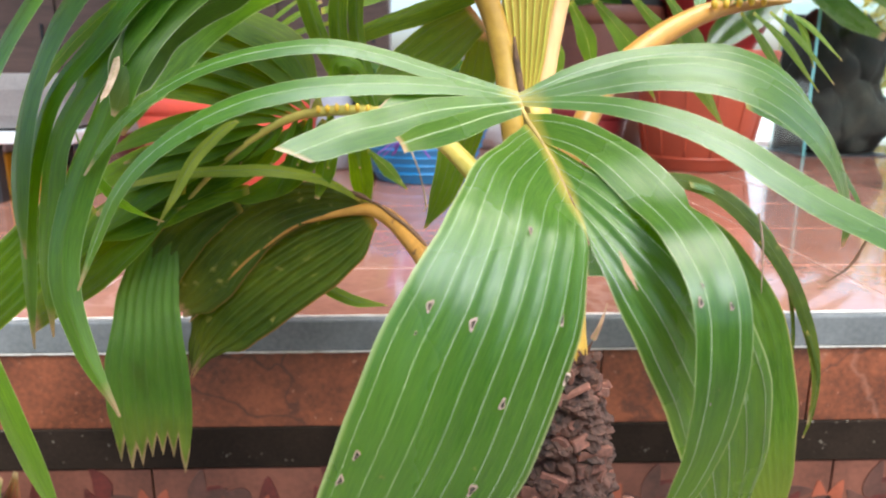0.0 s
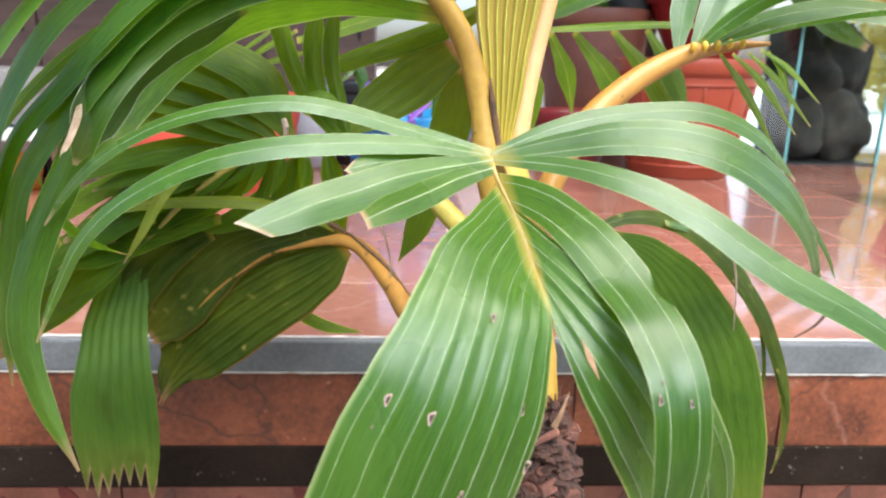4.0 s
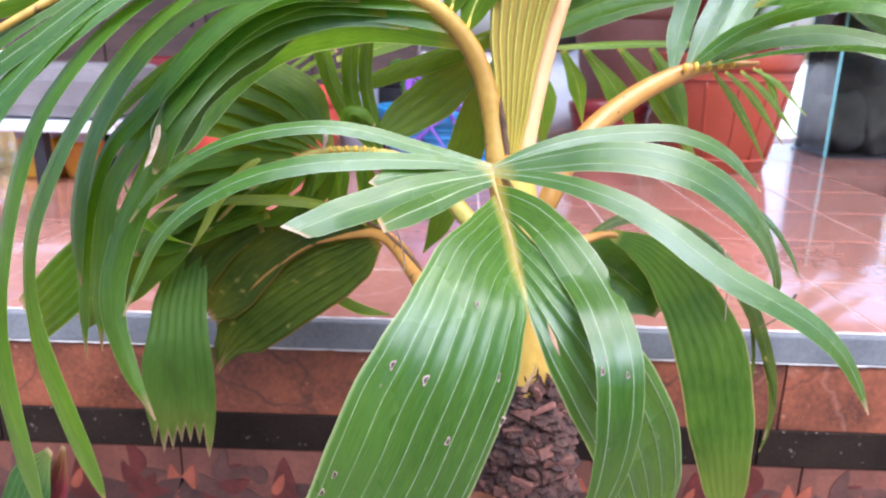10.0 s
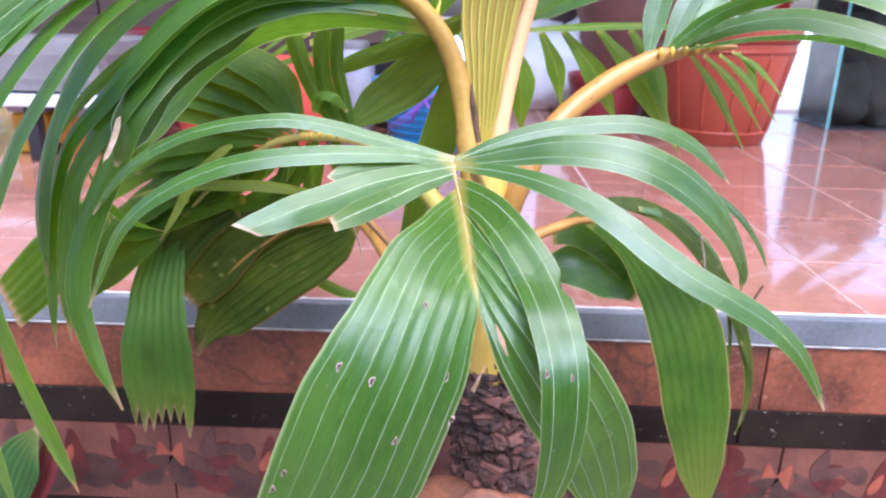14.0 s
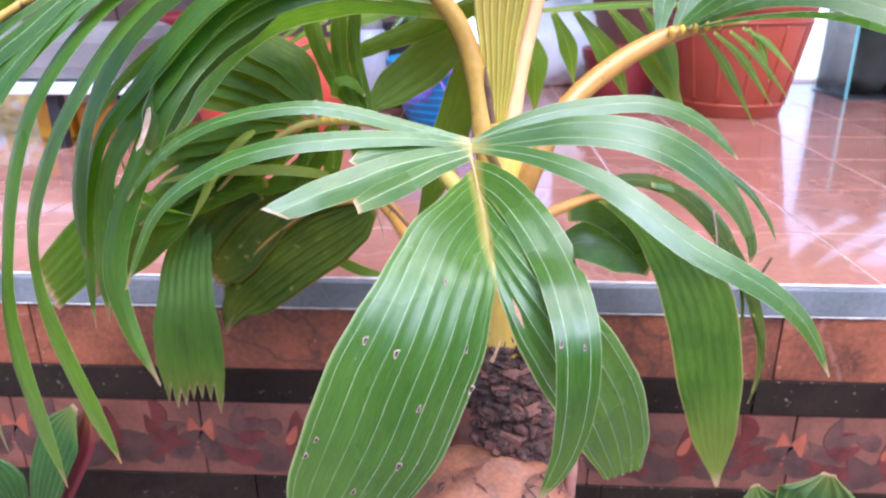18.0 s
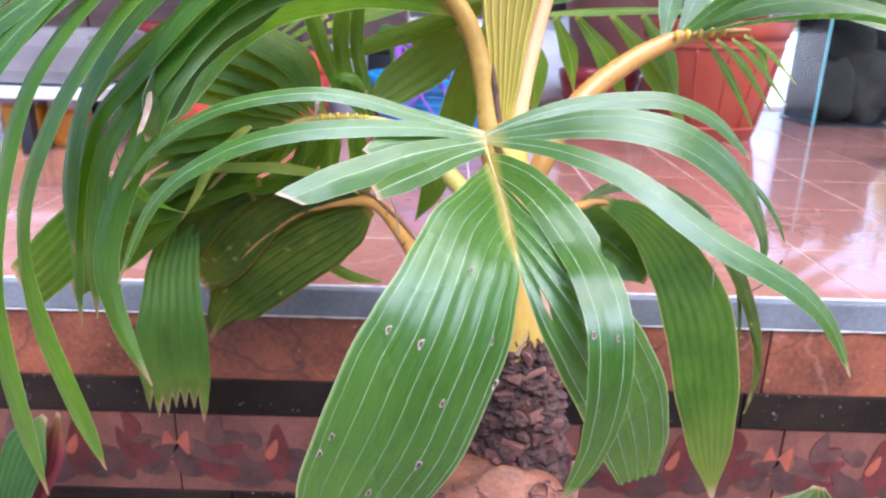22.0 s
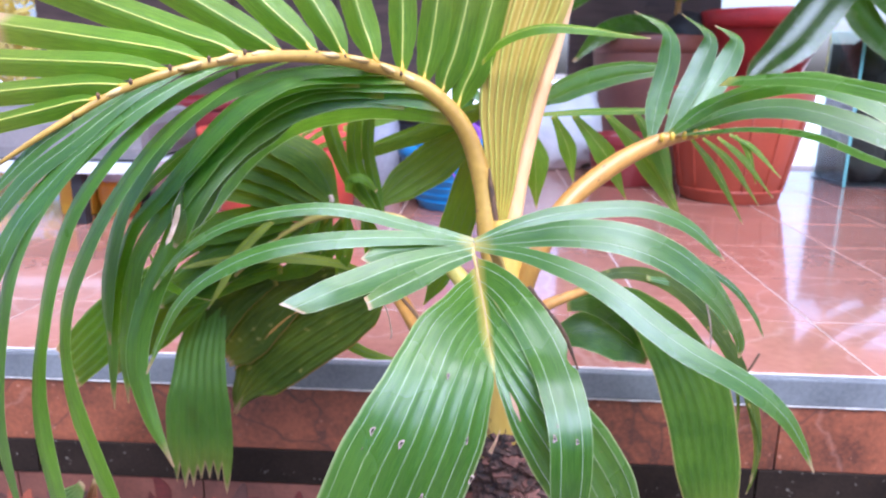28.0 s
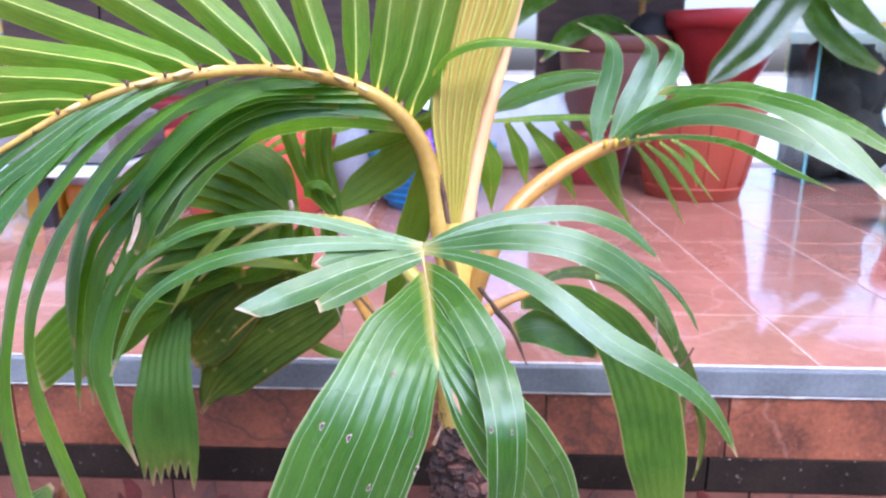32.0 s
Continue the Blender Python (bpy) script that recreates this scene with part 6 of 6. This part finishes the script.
leaflet(low_plant, [(0.527, -0.150, -0.385), (0.490, -0.140, -0.342), (0.462, -0.130, -0.300), (0.452, -0.120, -0.267)], [0.0085, 0.0679, 0.0761, 0.0118], ribs=5, fold=0.35, mat=LEAF_STRIPED, name='leaf', n=20)
leaflet(low_plant, [(0.526, -0.160, -0.375), (0.563, -0.170, -0.312), (0.596, -0.180, -0.262)], [0.0084, 0.0654, 0.0095], ribs=5, fold=0.35, mat=LEAF_STRIPED, name='leaf', n=20)

# palm seedlings in the pots behind
seedling = thing("palm_seedling", 1.20, 2.18, 0.64, "broad-leaved palm seedling in the flaring red pot", "plant")
ANCHORED.append(seedling)
leaflet(seedling, [(1.393, 2.100, 0.720), (1.416, 2.000, 0.880), (1.344, 1.900, 0.767), (1.198, 1.850, 0.578), (1.085, 1.830, 0.473), (1.010, 1.820, 0.400)], [0.0463, 0.1104, 0.1640, 0.1730, 0.1173, 0.0131], name='leaf', n=24, ribs=2)
leaflet(seedling, [(1.393, 2.100, 0.720), (1.403, 2.000, 0.818), (1.468, 1.900, 0.644), (1.566, 1.850, 0.539), (1.680, 1.800, 0.457)], [0.0463, 0.1111, 0.1439, 0.1298, 0.0428], name='leaf', n=24, ribs=2)
leaflet(seedling, [(1.393, 2.100, 0.720), (1.441, 2.000, 0.860), (1.566, 1.900, 0.707), (1.733, 1.850, 0.562)], [0.0463, 0.1239, 0.1430, 0.0431], name='leaf', n=24, ribs=2)
part("stem", tube(bmesh.new(), [(1.20, 2.18, 0.64), (1.24, 2.17, 0.69), (1.393, 2.100, 0.720)], [0.02, 0.016, 0.012], 10, 10), PETIOLE, seedling)
sprout = thing("palm_seedling", 0.82, 2.30, 0.51, "sprouting coconut shoot with orange stalks in the clay pot", "plant")
ANCHORED.append(sprout)
part("stalk", tube(bmesh.new(), [(0.820, 2.300, 0.51), (0.850, 2.300, 0.62), (0.851, 2.280, 0.845)], [0.02, 0.016, 0.012], 10, 10), PETIOLE, sprout)
leaflet(sprout, [(0.895, 2.280, 0.612), (1.012, 2.200, 0.691), (1.118, 2.150, 0.654), (1.170, 2.100, 0.563)], [0.0249, 0.0674, 0.0570, 0.0094], name='leaf', n=18)
leaflet(sprout, [(0.897, 2.280, 0.589), (0.703, 2.200, 0.654), (0.529, 2.150, 0.616), (0.387, 2.100, 0.488)], [0.0249, 0.1065, 0.1054, 0.0143], name='leaf', n=18)
leaflet(sprout, [(0.888, 2.280, 0.636), (0.736, 2.200, 0.538), (0.585, 2.150, 0.490)], [0.0248, 0.1222, 0.0242], name='leaf', n=18)
leaflet(sprout, [(0.859, 2.280, 0.753), (0.595, 2.200, 0.835), (0.357, 2.150, 0.739), (0.240, 2.100, 0.601)], [0.0246, 0.1193, 0.1092, 0.0142], name='leaf', n=18)
leaflet(sprout, [(0.863, 2.280, 0.753), (1.019, 2.200, 0.859), (1.220, 2.150, 0.789)], [0.0246, 0.1186, 0.0469], name='leaf', n=18)


# ---- pots and things behind on the porch ----
ORANGE_CLAY = material("orange_plastic_clay", (0.36, 0.060, 0.025), (0.28, 0.046, 0.020), 0.42, 6, 90, 0.08)
RED_PLASTIC = material("dark_red_plastic", (0.26, 0.03, 0.03), (0.18, 0.02, 0.022), 0.35, 6, 90, 0.05)
BRIGHT_RED = material("red_orange_plastic", (0.66, 0.085, 0.05), (0.54, 0.07, 0.045), 0.38, 6, 90, 0.05)
BLUE_PLASTIC = material("blue_plastic", (0.03, 0.26, 0.55), (0.025, 0.2, 0.44), 0.35, 6, 90, 0.05)
PURPLE = material("purple_plastic", (0.20, 0.06, 0.36), (0.14, 0.04, 0.28), 0.4, 6, 90, 0.05)
DEEP_RED = material("deep_red_plastic", (0.50, 0.030, 0.028), (0.38, 0.024, 0.022), 0.36, 6, 90, 0.05)
BROWN_CLAY = material("brown_red_clay", (0.22, 0.075, 0.045), (0.15, 0.05, 0.035), 0.5, 6, 90, 0.1)
MAGENTA = material("magenta_plastic", (0.55, 0.03, 0.12), (0.45, 0.025, 0.1), 0.35, 6, 90, 0.05)
BLACK_PLASTIC = material("black_plastic", (0.02, 0.02, 0.022), (0.012, 0.012, 0.013), 0.45, 8, 90, 0.08)
SOIL = material("potting_soil", (0.07, 0.05, 0.035), (0.03, 0.022, 0.016), 0.95, 40, 220, 1.0)
WHITE_PAINT = material("white_paint", (0.78, 0.78, 0.80), (0.66, 0.66, 0.68), 0.4, 5, 80, 0.05)
GREY_CLOTH = material("grey_brown_cloth", (0.26, 0.23, 0.22), (0.17, 0.15, 0.145), 0.8, 7, 160, 0.3)
ORANGE_BOX = material("orange_yellow_plastic", (0.75, 0.33, 0.02), (0.65, 0.24, 0.02), 0.4, 5, 80, 0.05)
BROWN_WOOD = material("dark_brown_wood", (0.17, 0.10, 0.075), (0.09, 0.055, 0.042), 0.6, 6, 120, 0.3, stretch=(1, 1, 6))
WHITE_SACK = material("white_woven_sack", (0.82, 0.82, 0.82), (0.62, 0.62, 0.64), 0.7, 9, 160, 0.5)
CLOUDY = material("cloudy_lilac_plastic", (0.46, 0.45, 0.50), (0.32, 0.31, 0.37), 0.4, 8, 90, 0.1)
STONE_DARK = material("dark_rock", (0.022, 0.021, 0.02), (0.010, 0.010, 0.010), 0.7, 9, 90, 0.8)
STONE_BROWN = material("dark_brown_rock", (0.030, 0.020, 0.013), (0.008, 0.006, 0.005), 0.9, 16, 90, 0.9, spread=0.4)
GLASS = bpy.data.materials.new("tank_glass")
GLASS.use_nodes = True
g = GLASS.node_tree.nodes["Principled BSDF"]
g.inputs["Base Color"].default_value = (0.86, 0.96, 0.95, 1)
g.inputs["Roughness"].default_value = 0.03
g.inputs["Transmission Weight"].default_value = 1.0
g.inputs["IOR"].default_value = 1.2
EDGE = material("teal_glass_edge", (0.25, 0.58, 0.56), (0.18, 0.46, 0.45), 0.15, 6, 60, 0.02)


def lathe(bm, profile, sides=40, wob=0.0):
    rings = []
    for r, z in profile:
        rings.append([bm.verts.new((r * math.cos(2 * math.pi * j / sides) * (1 + wob * math.sin(j)), r * math.sin(2 * math.pi * j / sides), z)) for j in range(sides)])
    for a, b in zip(rings, rings[1:]):
        for j in range(sides):
            bm.faces.new((a[j], a[(j + 1) % sides], b[(j + 1) % sides], b[j]))
    bm.faces.new(rings[0][::-1])
    return bm


def pot(x, y, r0, r1, h, mat, label, z=0.0, lip=0.03, category="plant pot", group="pots on the porch", ridges=0):
    """A tapered pot with a banded lip, an inner wall, soil and a foot ring."""
    p = thing("plant_pot", x, y, z, label, category, group)
    body = lathe(bmesh.new(), [(r0 * 0.96, 0.0), (r0, 0.006), (r0 + (r1 - r0) * 0.45, h * 0.45), (r0 + (r1 - r0) * 0.86, h - lip * 1.2), (r1 * 0.93, h - lip * 0.6), (r1 * 0.90, h - lip), (r1 * 0.86, h * 0.8), (r0 * 0.8, h * 0.5)], 48)
    part("body", body, mat, p)
    rim = lathe(bmesh.new(), [(r1 * 0.90, h - lip * 1.5), (r1 * 0.965, h - lip * 1.45), (r1 * 0.985, h - lip * 0.9), (r1, h - 0.006), (r1 * 0.985, h), (r1 * 0.93, h), (r1 * 0.91, h - lip)], 48)
    part("rim", rim, mat, p)
    for k in range(ridges):
        zz = h * (0.15 + 0.7 * k / max(1, ridges - 1))
        rr = r0 + (r1 - r0) * zz / h
        part("ridge", lathe(bmesh.new(), [(rr * 0.98, zz - 0.005), (rr + 0.004, zz - 0.003), (rr + 0.005, zz), (rr + 0.004, zz + 0.003), (rr * 0.98, zz + 0.005)], 48), mat, p)
    s = bmesh.new()
    bmesh.ops.create_circle(s, cap_ends=True, segments=32, radius=r1 * 0.885)
    bmesh.ops.translate(s, verts=s.verts, vec=(0, 0, h * 0.86))
    part("soil", s, SOIL, p)
    return p


big_pot = pot(0.93, 1.62, 0.172, 0.25, 0.40, ORANGE_CLAY, "large orange-red plastic plant pot with panelled sides", lip=0.04)
for ring in (0.045, 0.315):
    rr = 0.172 + 0.078 * ring / 0.40
    part("ridge", lathe(bmesh.new(), [(rr * 0.985, ring - 0.006), (rr + 0.003, ring - 0.003), (rr + 0.004, ring), (rr + 0.003, ring + 0.003), (rr * 0.985, ring + 0.006)], 48), ORANGE_CLAY, big_pot)
for k in range(14):
    a = 2 * math.pi * (k + 0.3) / 14
    pts = [((0.172 + 0.078 * z / 0.40 + 0.0005) * math.cos(a), (0.172 + 0.078 * z / 0.40 + 0.0005) * math.sin(a), z) for z in (0.05, 0.14, 0.22, 0.31)]
    part("panel_rib", tube(bmesh.new(), pts, [0.0035] * 4, 8, 6), ORANGE_CLAY, big_pot)
pot(0.60, 1.92, 0.125, 0.165, 0.20, RED_PLASTIC, "dark red plastic plant pot behind the palm")
stool = thing("stool", 1.17, 2.18, 0.0, "black plastic stool under the red plant pot", "stool")
part("seat", box(bmesh.new(), -0.09, -0.09, 0.29, 0.09, 0.09, 0.3195, 0.008), BLACK_PLASTIC, stool)
for lx, ly in ((-0.08, -0.08), (0.055, -0.08), (-0.08, 0.055), (0.055, 0.055)):
    part("leg", box(bmesh.new(), lx, ly, 0.0, lx + 0.025, ly + 0.025, 0.2895, 0.004), BLACK_PLASTIC, stool)
pot(1.20, 2.18, 0.10, 0.27, 0.38, DEEP_RED, "flaring red plant pot with a palm seedling", z=0.32, lip=0.05)
pot(0.75, 2.33, 0.19, 0.26, 0.60, BROWN_CLAY, "wide brown-red clay pot holding a sprouted coconut", lip=0.05)
blue = pot(-0.05, 1.36, 0.15, 0.225, 0.215, BLUE_PLASTIC, "blue ribbed plastic basin with purple trailing stems", ridges=7, category="basin")
pot(-0.22, 1.75, 0.11, 0.16, 0.30, BLACK_PLASTIC, "black plastic nursery pot in the shade")
pot(-0.62, 1.22, 0.21, 0.27, 0.27, BRIGHT_RED, "red-orange plastic basin behind the fronds", lip=0.035, category="basin")
pot(-1.0, 1.75, 0.17, 0.24, 0.34, RED_PLASTIC, "dark red plant pot at the back")
pot(1.43, 1.0, 0.09, 0.125, 0.17, MAGENTA, "small magenta plant pot on the tiles")
pot(0.035, -0.385, 0.10, 0.125, 0.345, BLACK_PLASTIC, "black nursery pot that carries the coconut", z=-0.52, group="pots by the step")

# purple stems over the blue basin
stems = random.Random(8)
for k in range(7):
    bm = bmesh.new()
    x, y = -0.05 + stems.uniform(-0.14, 0.14), 1.30 + stems.uniform(-0.10, 0.04)
    tube(bm, [(x, y, 0.16), (x + stems.uniform(-0.05, 0.05), y - 0.03, 0.30), (x + stems.uniform(-0.1, 0.1), y - 0.1, 0.26), (x + stems.uniform(-0.12, 0.12), y - 0.17, 0.10)], [0.010, 0.012, 0.011, 0.004], 14, 7, flat=0.4)
    part("purple_stem", bm, PURPLE, blue)
for k in range(10):
    x, y = -0.05 + stems.uniform(-0.15, 0.15), 1.34 + stems.uniform(-0.12, 0.1)
    dx, dz = stems.uniform(-0.14, 0.14), stems.uniform(0.08, 0.22)
    leaflet(blue, [(x - blue.location.x, y - 1.36, 0.17), (x + dx * 0.5 - blue.location.x, y - 1.36, 0.17 + dz), (x + dx - blue.location.x, y - 1.40, 0.17 + dz * 0.8)], [0.012, 0.045, 0.006], n=12, name="leaf")
for o in [c for c in blue.children if c.name.startswith("purple_stem")]:
    o.location = (0.05, -1.36, 0)

# sprouted coconut in the clay pot
def sprouted_coconut(x, y, z, r, mat, label):
    c = thing("coconut", x, y, z, label, "coconut")
    bm = bmesh.new()
    bmesh.ops.create_uvsphere(bm, u_segments=24, v_segments=16, radius=r)
    for v in bm.verts:
        v.co *= 1 + 0.12 * noise.noise(v.co * 14)
        v.co.z += r * 0.8
    part("shell", bm, mat, c)
    return c


sprouted_coconut(0.89, 2.26, 0.515, 0.105, STONE_DARK, "dark weathered coconut resting in the clay pot")
sprouted_coconut(0.64, 2.36, 0.515, 0.09, HUSK, "brown coconut husk resting in the clay pot")

# white sack and pale rubble behind the palm
sack = thing("sack", 0.33, 2.35, 0.0, "crumpled white woven sack on the porch floor", "sack")
bm = bmesh.new()
bmesh.ops.create_uvsphere(bm, u_segments=36, v_segments=24, radius=1.0)
for v in bm.verts:
    q = v.co.copy()
    v.co = Vector((q.x * 0.30, q.y * 0.16, max(q.z, -0.93) * 0.20 + 0.186)) * (1 + 0.12 * noise.noise(q * 2.5)) + Vector((0, 0, 0.03 * noise.noise(q * 7)))
    v.co.z = max(v.co.z, 0.0)
part("body", bm, WHITE_SACK, sack)
bm = bmesh.new()
tube(bm, [(0.16, -0.02, 0.33), (0.2, -0.03, 0.38), (0.27, -0.05, 0.43)], [0.05, 0.03, 0.06], 12, 14, lump=0.4)
part("tied_neck", bm, WHITE_SACK, sack)

# glass tank
tank = thing("glass_tank", 1.665, 2.05, 0.0, "glass tank with teal edges and dark rocks inside", "aquarium")
tw, td, th = 0.19, 0.15, 0.62
for name, b in (("front_pane", (-tw, -td, 0.006, tw, -td + 0.006, th)), ("back_pane", (-tw, td - 0.006, 0.006, tw, td, th)), ("side_pane", (-tw, -td + 0.0065, 0.006, -tw + 0.006, td - 0.0065, th)), ("side_pane", (tw - 0.006, -td + 0.0065, 0.006, tw, td - 0.0065, th))):
    o = part(name, box(bmesh.new(), *b, 0.0008), GLASS, tank, smooth=False)
    o.visible_shadow = False
part("floor_pane", box(bmesh.new(), -tw, -td, 0.0, tw, td, 0.0055, 0.0008), BLACK_PLASTIC, tank, smooth=False)
for sx in (-1, 1):
    part("edge_strip", box(bmesh.new(), sx * tw - 0.005, -td - 0.006, 0.002, sx * tw + 0.005, -td - 0.0005, th, 0.001), EDGE, tank, "pale teal cut edge of the glass", smooth=False)
# dark sheet closes the view through the tank
part("back_sheet", box(bmesh.new(), -tw + 0.012, td - 0.02, 0.007, tw - 0.012, td - 0.012, th - 0.05, 0.002), STONE_DARK, tank, "dark sheet against the back pane", smooth=False)
for rx, ry, rz, size in ((-0.07, 0.02, 0.11, 0.14), (0.08, 0.0, 0.14, 0.15), (-0.04, 0.04, 0.30, 0.15), (0.08, 0.04, 0.38, 0.14), (-0.08, 0.05, 0.45, 0.10)):
    bm = bmesh.new()
    bmesh.ops.create_icosphere(bm, subdivisions=4, radius=1.0)
    for v in bm.verts:
        q = v.co.copy()
        far = 1 + 0.30 * noise.noise(q * 1.3 + Vector((rx, ry, rz)) * 40) + 0.14 * noise.noise(q * 3.4) + 0.06 * noise.noise(q * 9)
        v.co = Vector((rx + q.x * far * size * 0.92, ry + q.y * far * size * 0.8, max(0.007, rz + q.z * far * size * 1.15)))
        v.co.x = min(max(v.co.x, -tw + 0.010), tw - 0.010)
        v.co.y = min(max(v.co.y, -td + 0.010), td - 0.024)
    part("rock", bm, STONE_BROWN, tank, "dark brown rock")

# low bench on the left with a box below
bench = thing("bench", -1.35, 1.10, 0.0, "low white-topped bench with dark legs and grey cushion", "bench")
part("top", box(bmesh.new(), -0.55, -0.2, 0.155, 0.42, 0.25, 0.185, 0.006), WHITE_PAINT, bench, "white painted top", smooth=False)
part("cushion", box(bmesh.new(), -0.54, -0.17, 0.1855, 0.40, 0.24, 0.33, 0.04), GREY_CLOTH, bench, "grey-brown cloth cushion", smooth=False)
for lx in (-0.50, 0.17):
    for ly in (-0.17, 0.2):
        part("leg", box(bmesh.new(), lx, ly, 0.0, lx + 0.035, ly + 0.035, 0.1545, 0.003), BLACK_PLASTIC, bench, smooth=False)
YELLOW = material("yellow_plastic", (0.80, 0.47, 0.03), (0.68, 0.36, 0.02), 0.42, 6, 80, 0.05)
crate = thing("storage_box", -1.21, 1.12, 0.0, "yellow plastic storage box with a cloudy white lid", "box")
part("body", box(bmesh.new(), -0.085, -0.075, 0.0, 0.02, 0.08, 0.118, 0.012), YELLOW, crate)
part("lid", box(bmesh.new(), -0.089, -0.079, 0.1185, 0.024, 0.084, 0.15, 0.008), CLOUDY, crate, "cloudy white lid")
tub = thing("bucket", -1.125, 1.10, 0.0, "round orange plastic bucket under the bench", "bucket")
part("body", lathe(bmesh.new(), [(0.046, 0.0), (0.052, 0.006), (0.064, 0.055), (0.062, 0.092), (0.054, 0.112), (0.05, 0.11), (0.045, 0.02)], 36), ORANGE_BOX, tub)
part("lid", lathe(bmesh.new(), [(0.050, 0.108), (0.056, 0.111), (0.056, 0.146), (0.05, 0.152), (0.02, 0.154), (0.001, 0.1541)], 36), CLOUDY, tub, "cloudy white lid")
jar = thing("jar", -0.37, 1.62, 0.0, "cloudy pale plastic jar between the basins", "jar")
part("body", lathe(bmesh.new(), [(0.06, 0.0), (0.07, 0.01), (0.072, 0.25), (0.06, 0.285), (0.045, 0.29)], 32), CLOUDY, jar)
part("cap", lathe(bmesh.new(), [(0.05, 0.286), (0.052, 0.29), (0.052, 0.312), (0.045, 0.318), (0.001, 0.3185)], 32), GREY_CLOTH, jar)

# ---- far things ----
HEDGE = leaf_material("hedge_leaf", (0.07, 0.13, 0.035), (0.03, 0.07, 0.018), (0.12, 0.18, 0.06), 0.25, 0.5)
hedge_rnd = np.random.default_rng(4)
count = 14000
centre = np.stack([np.where(hedge_rnd.random(count) < 0.5, hedge_rnd.uniform(-9, -1.2, count), hedge_rnd.uniform(4.4, 10, count)), hedge_rnd.uniform(5.6, 6.8, count), hedge_rnd.beta(1.3, 1.2, count) * 2.3 - 0.02], 1)
centre[:, 2] *= 0.75 + 0.25 * np.sin(centre[:, 0] * 1.3) + 0.12 * np.sin(centre[:, 0] * 4.1)
centre = centre[centre[:, 2] > 0.02]
a = hedge_rnd.normal(size=(len(centre), 3))
a /= np.linalg.norm(a, axis=1)[:, None]
b = np.cross(a, hedge_rnd.normal(size=a.shape))
b /= np.linalg.norm(b, axis=1)[:, None]
ln, wd = hedge_rnd.uniform(0.06, 0.13, (len(a), 1)), hedge_rnd.uniform(0.02, 0.045, (len(a), 1))
verts = np.stack([centre - a * ln, centre + b * wd, centre + a * ln, centre - b * wd], 1).reshape(-1, 3)
me = bpy.data.meshes.new("hedge")
me.from_pydata(verts.tolist(), [], np.arange(len(verts)).reshape(-1, 4).tolist())
me.materials.append(HEDGE)
tagged(new("hedge", me), "dense green hedge beyond the yard", "hedge", kind="stuff")

# dark brown furniture along the porch's back edge; the narrow cabinet is made up
def back_cabinet(x, y, w, h, doors, label):
    c = thing("cabinet", x, y, 0.0, label, "cabinet")
    part("body", box(bmesh.new(), -w / 2, -0.10, 0.03, w / 2, 0.12, h, 0.004), BROWN_WOOD, c, smooth=False)
    part("plinth", box(bmesh.new(), -w / 2 + 0.02, -0.08, 0.0, w / 2 - 0.02, 0.10, 0.0295), BLACK_PLASTIC, c, smooth=False)
    dw = w / doors
    for k in range(doors):
        d = part("door", box(bmesh.new(), -w / 2 + k * dw + 0.006, -0.118, 0.05, -w / 2 + (k + 1) * dw - 0.006, -0.1005, h - 0.03, 0.003), BROWN_WOOD, c, smooth=False)
        part("handle", box(bmesh.new(), -w / 2 + (k + 0.85) * dw, -0.13, h * 0.5, -w / 2 + (k + 0.85) * dw + 0.012, -0.1185, h * 0.5 + 0.08, 0.002), BLACK_PLASTIC, d, smooth=False)
    part("top", box(bmesh.new(), -w / 2 - 0.01, -0.125, h + 0.0005, w / 2 + 0.01, 0.13, h + 0.025, 0.003), BROWN_WOOD, c, smooth=False)
    return c


back_cabinet(-1.15, 2.42, 1.9, 0.92, 4, "long dark brown wooden cabinet along the porch's back edge")
# added stand-in for the dark pots, leaves and shade behind the clay pots
back_cabinet(0.76, 2.56, 0.70, 0.98, 2, "made-up dark brown cabinet filling the shade behind the clay pots").scale = (1, 0.3, 1)
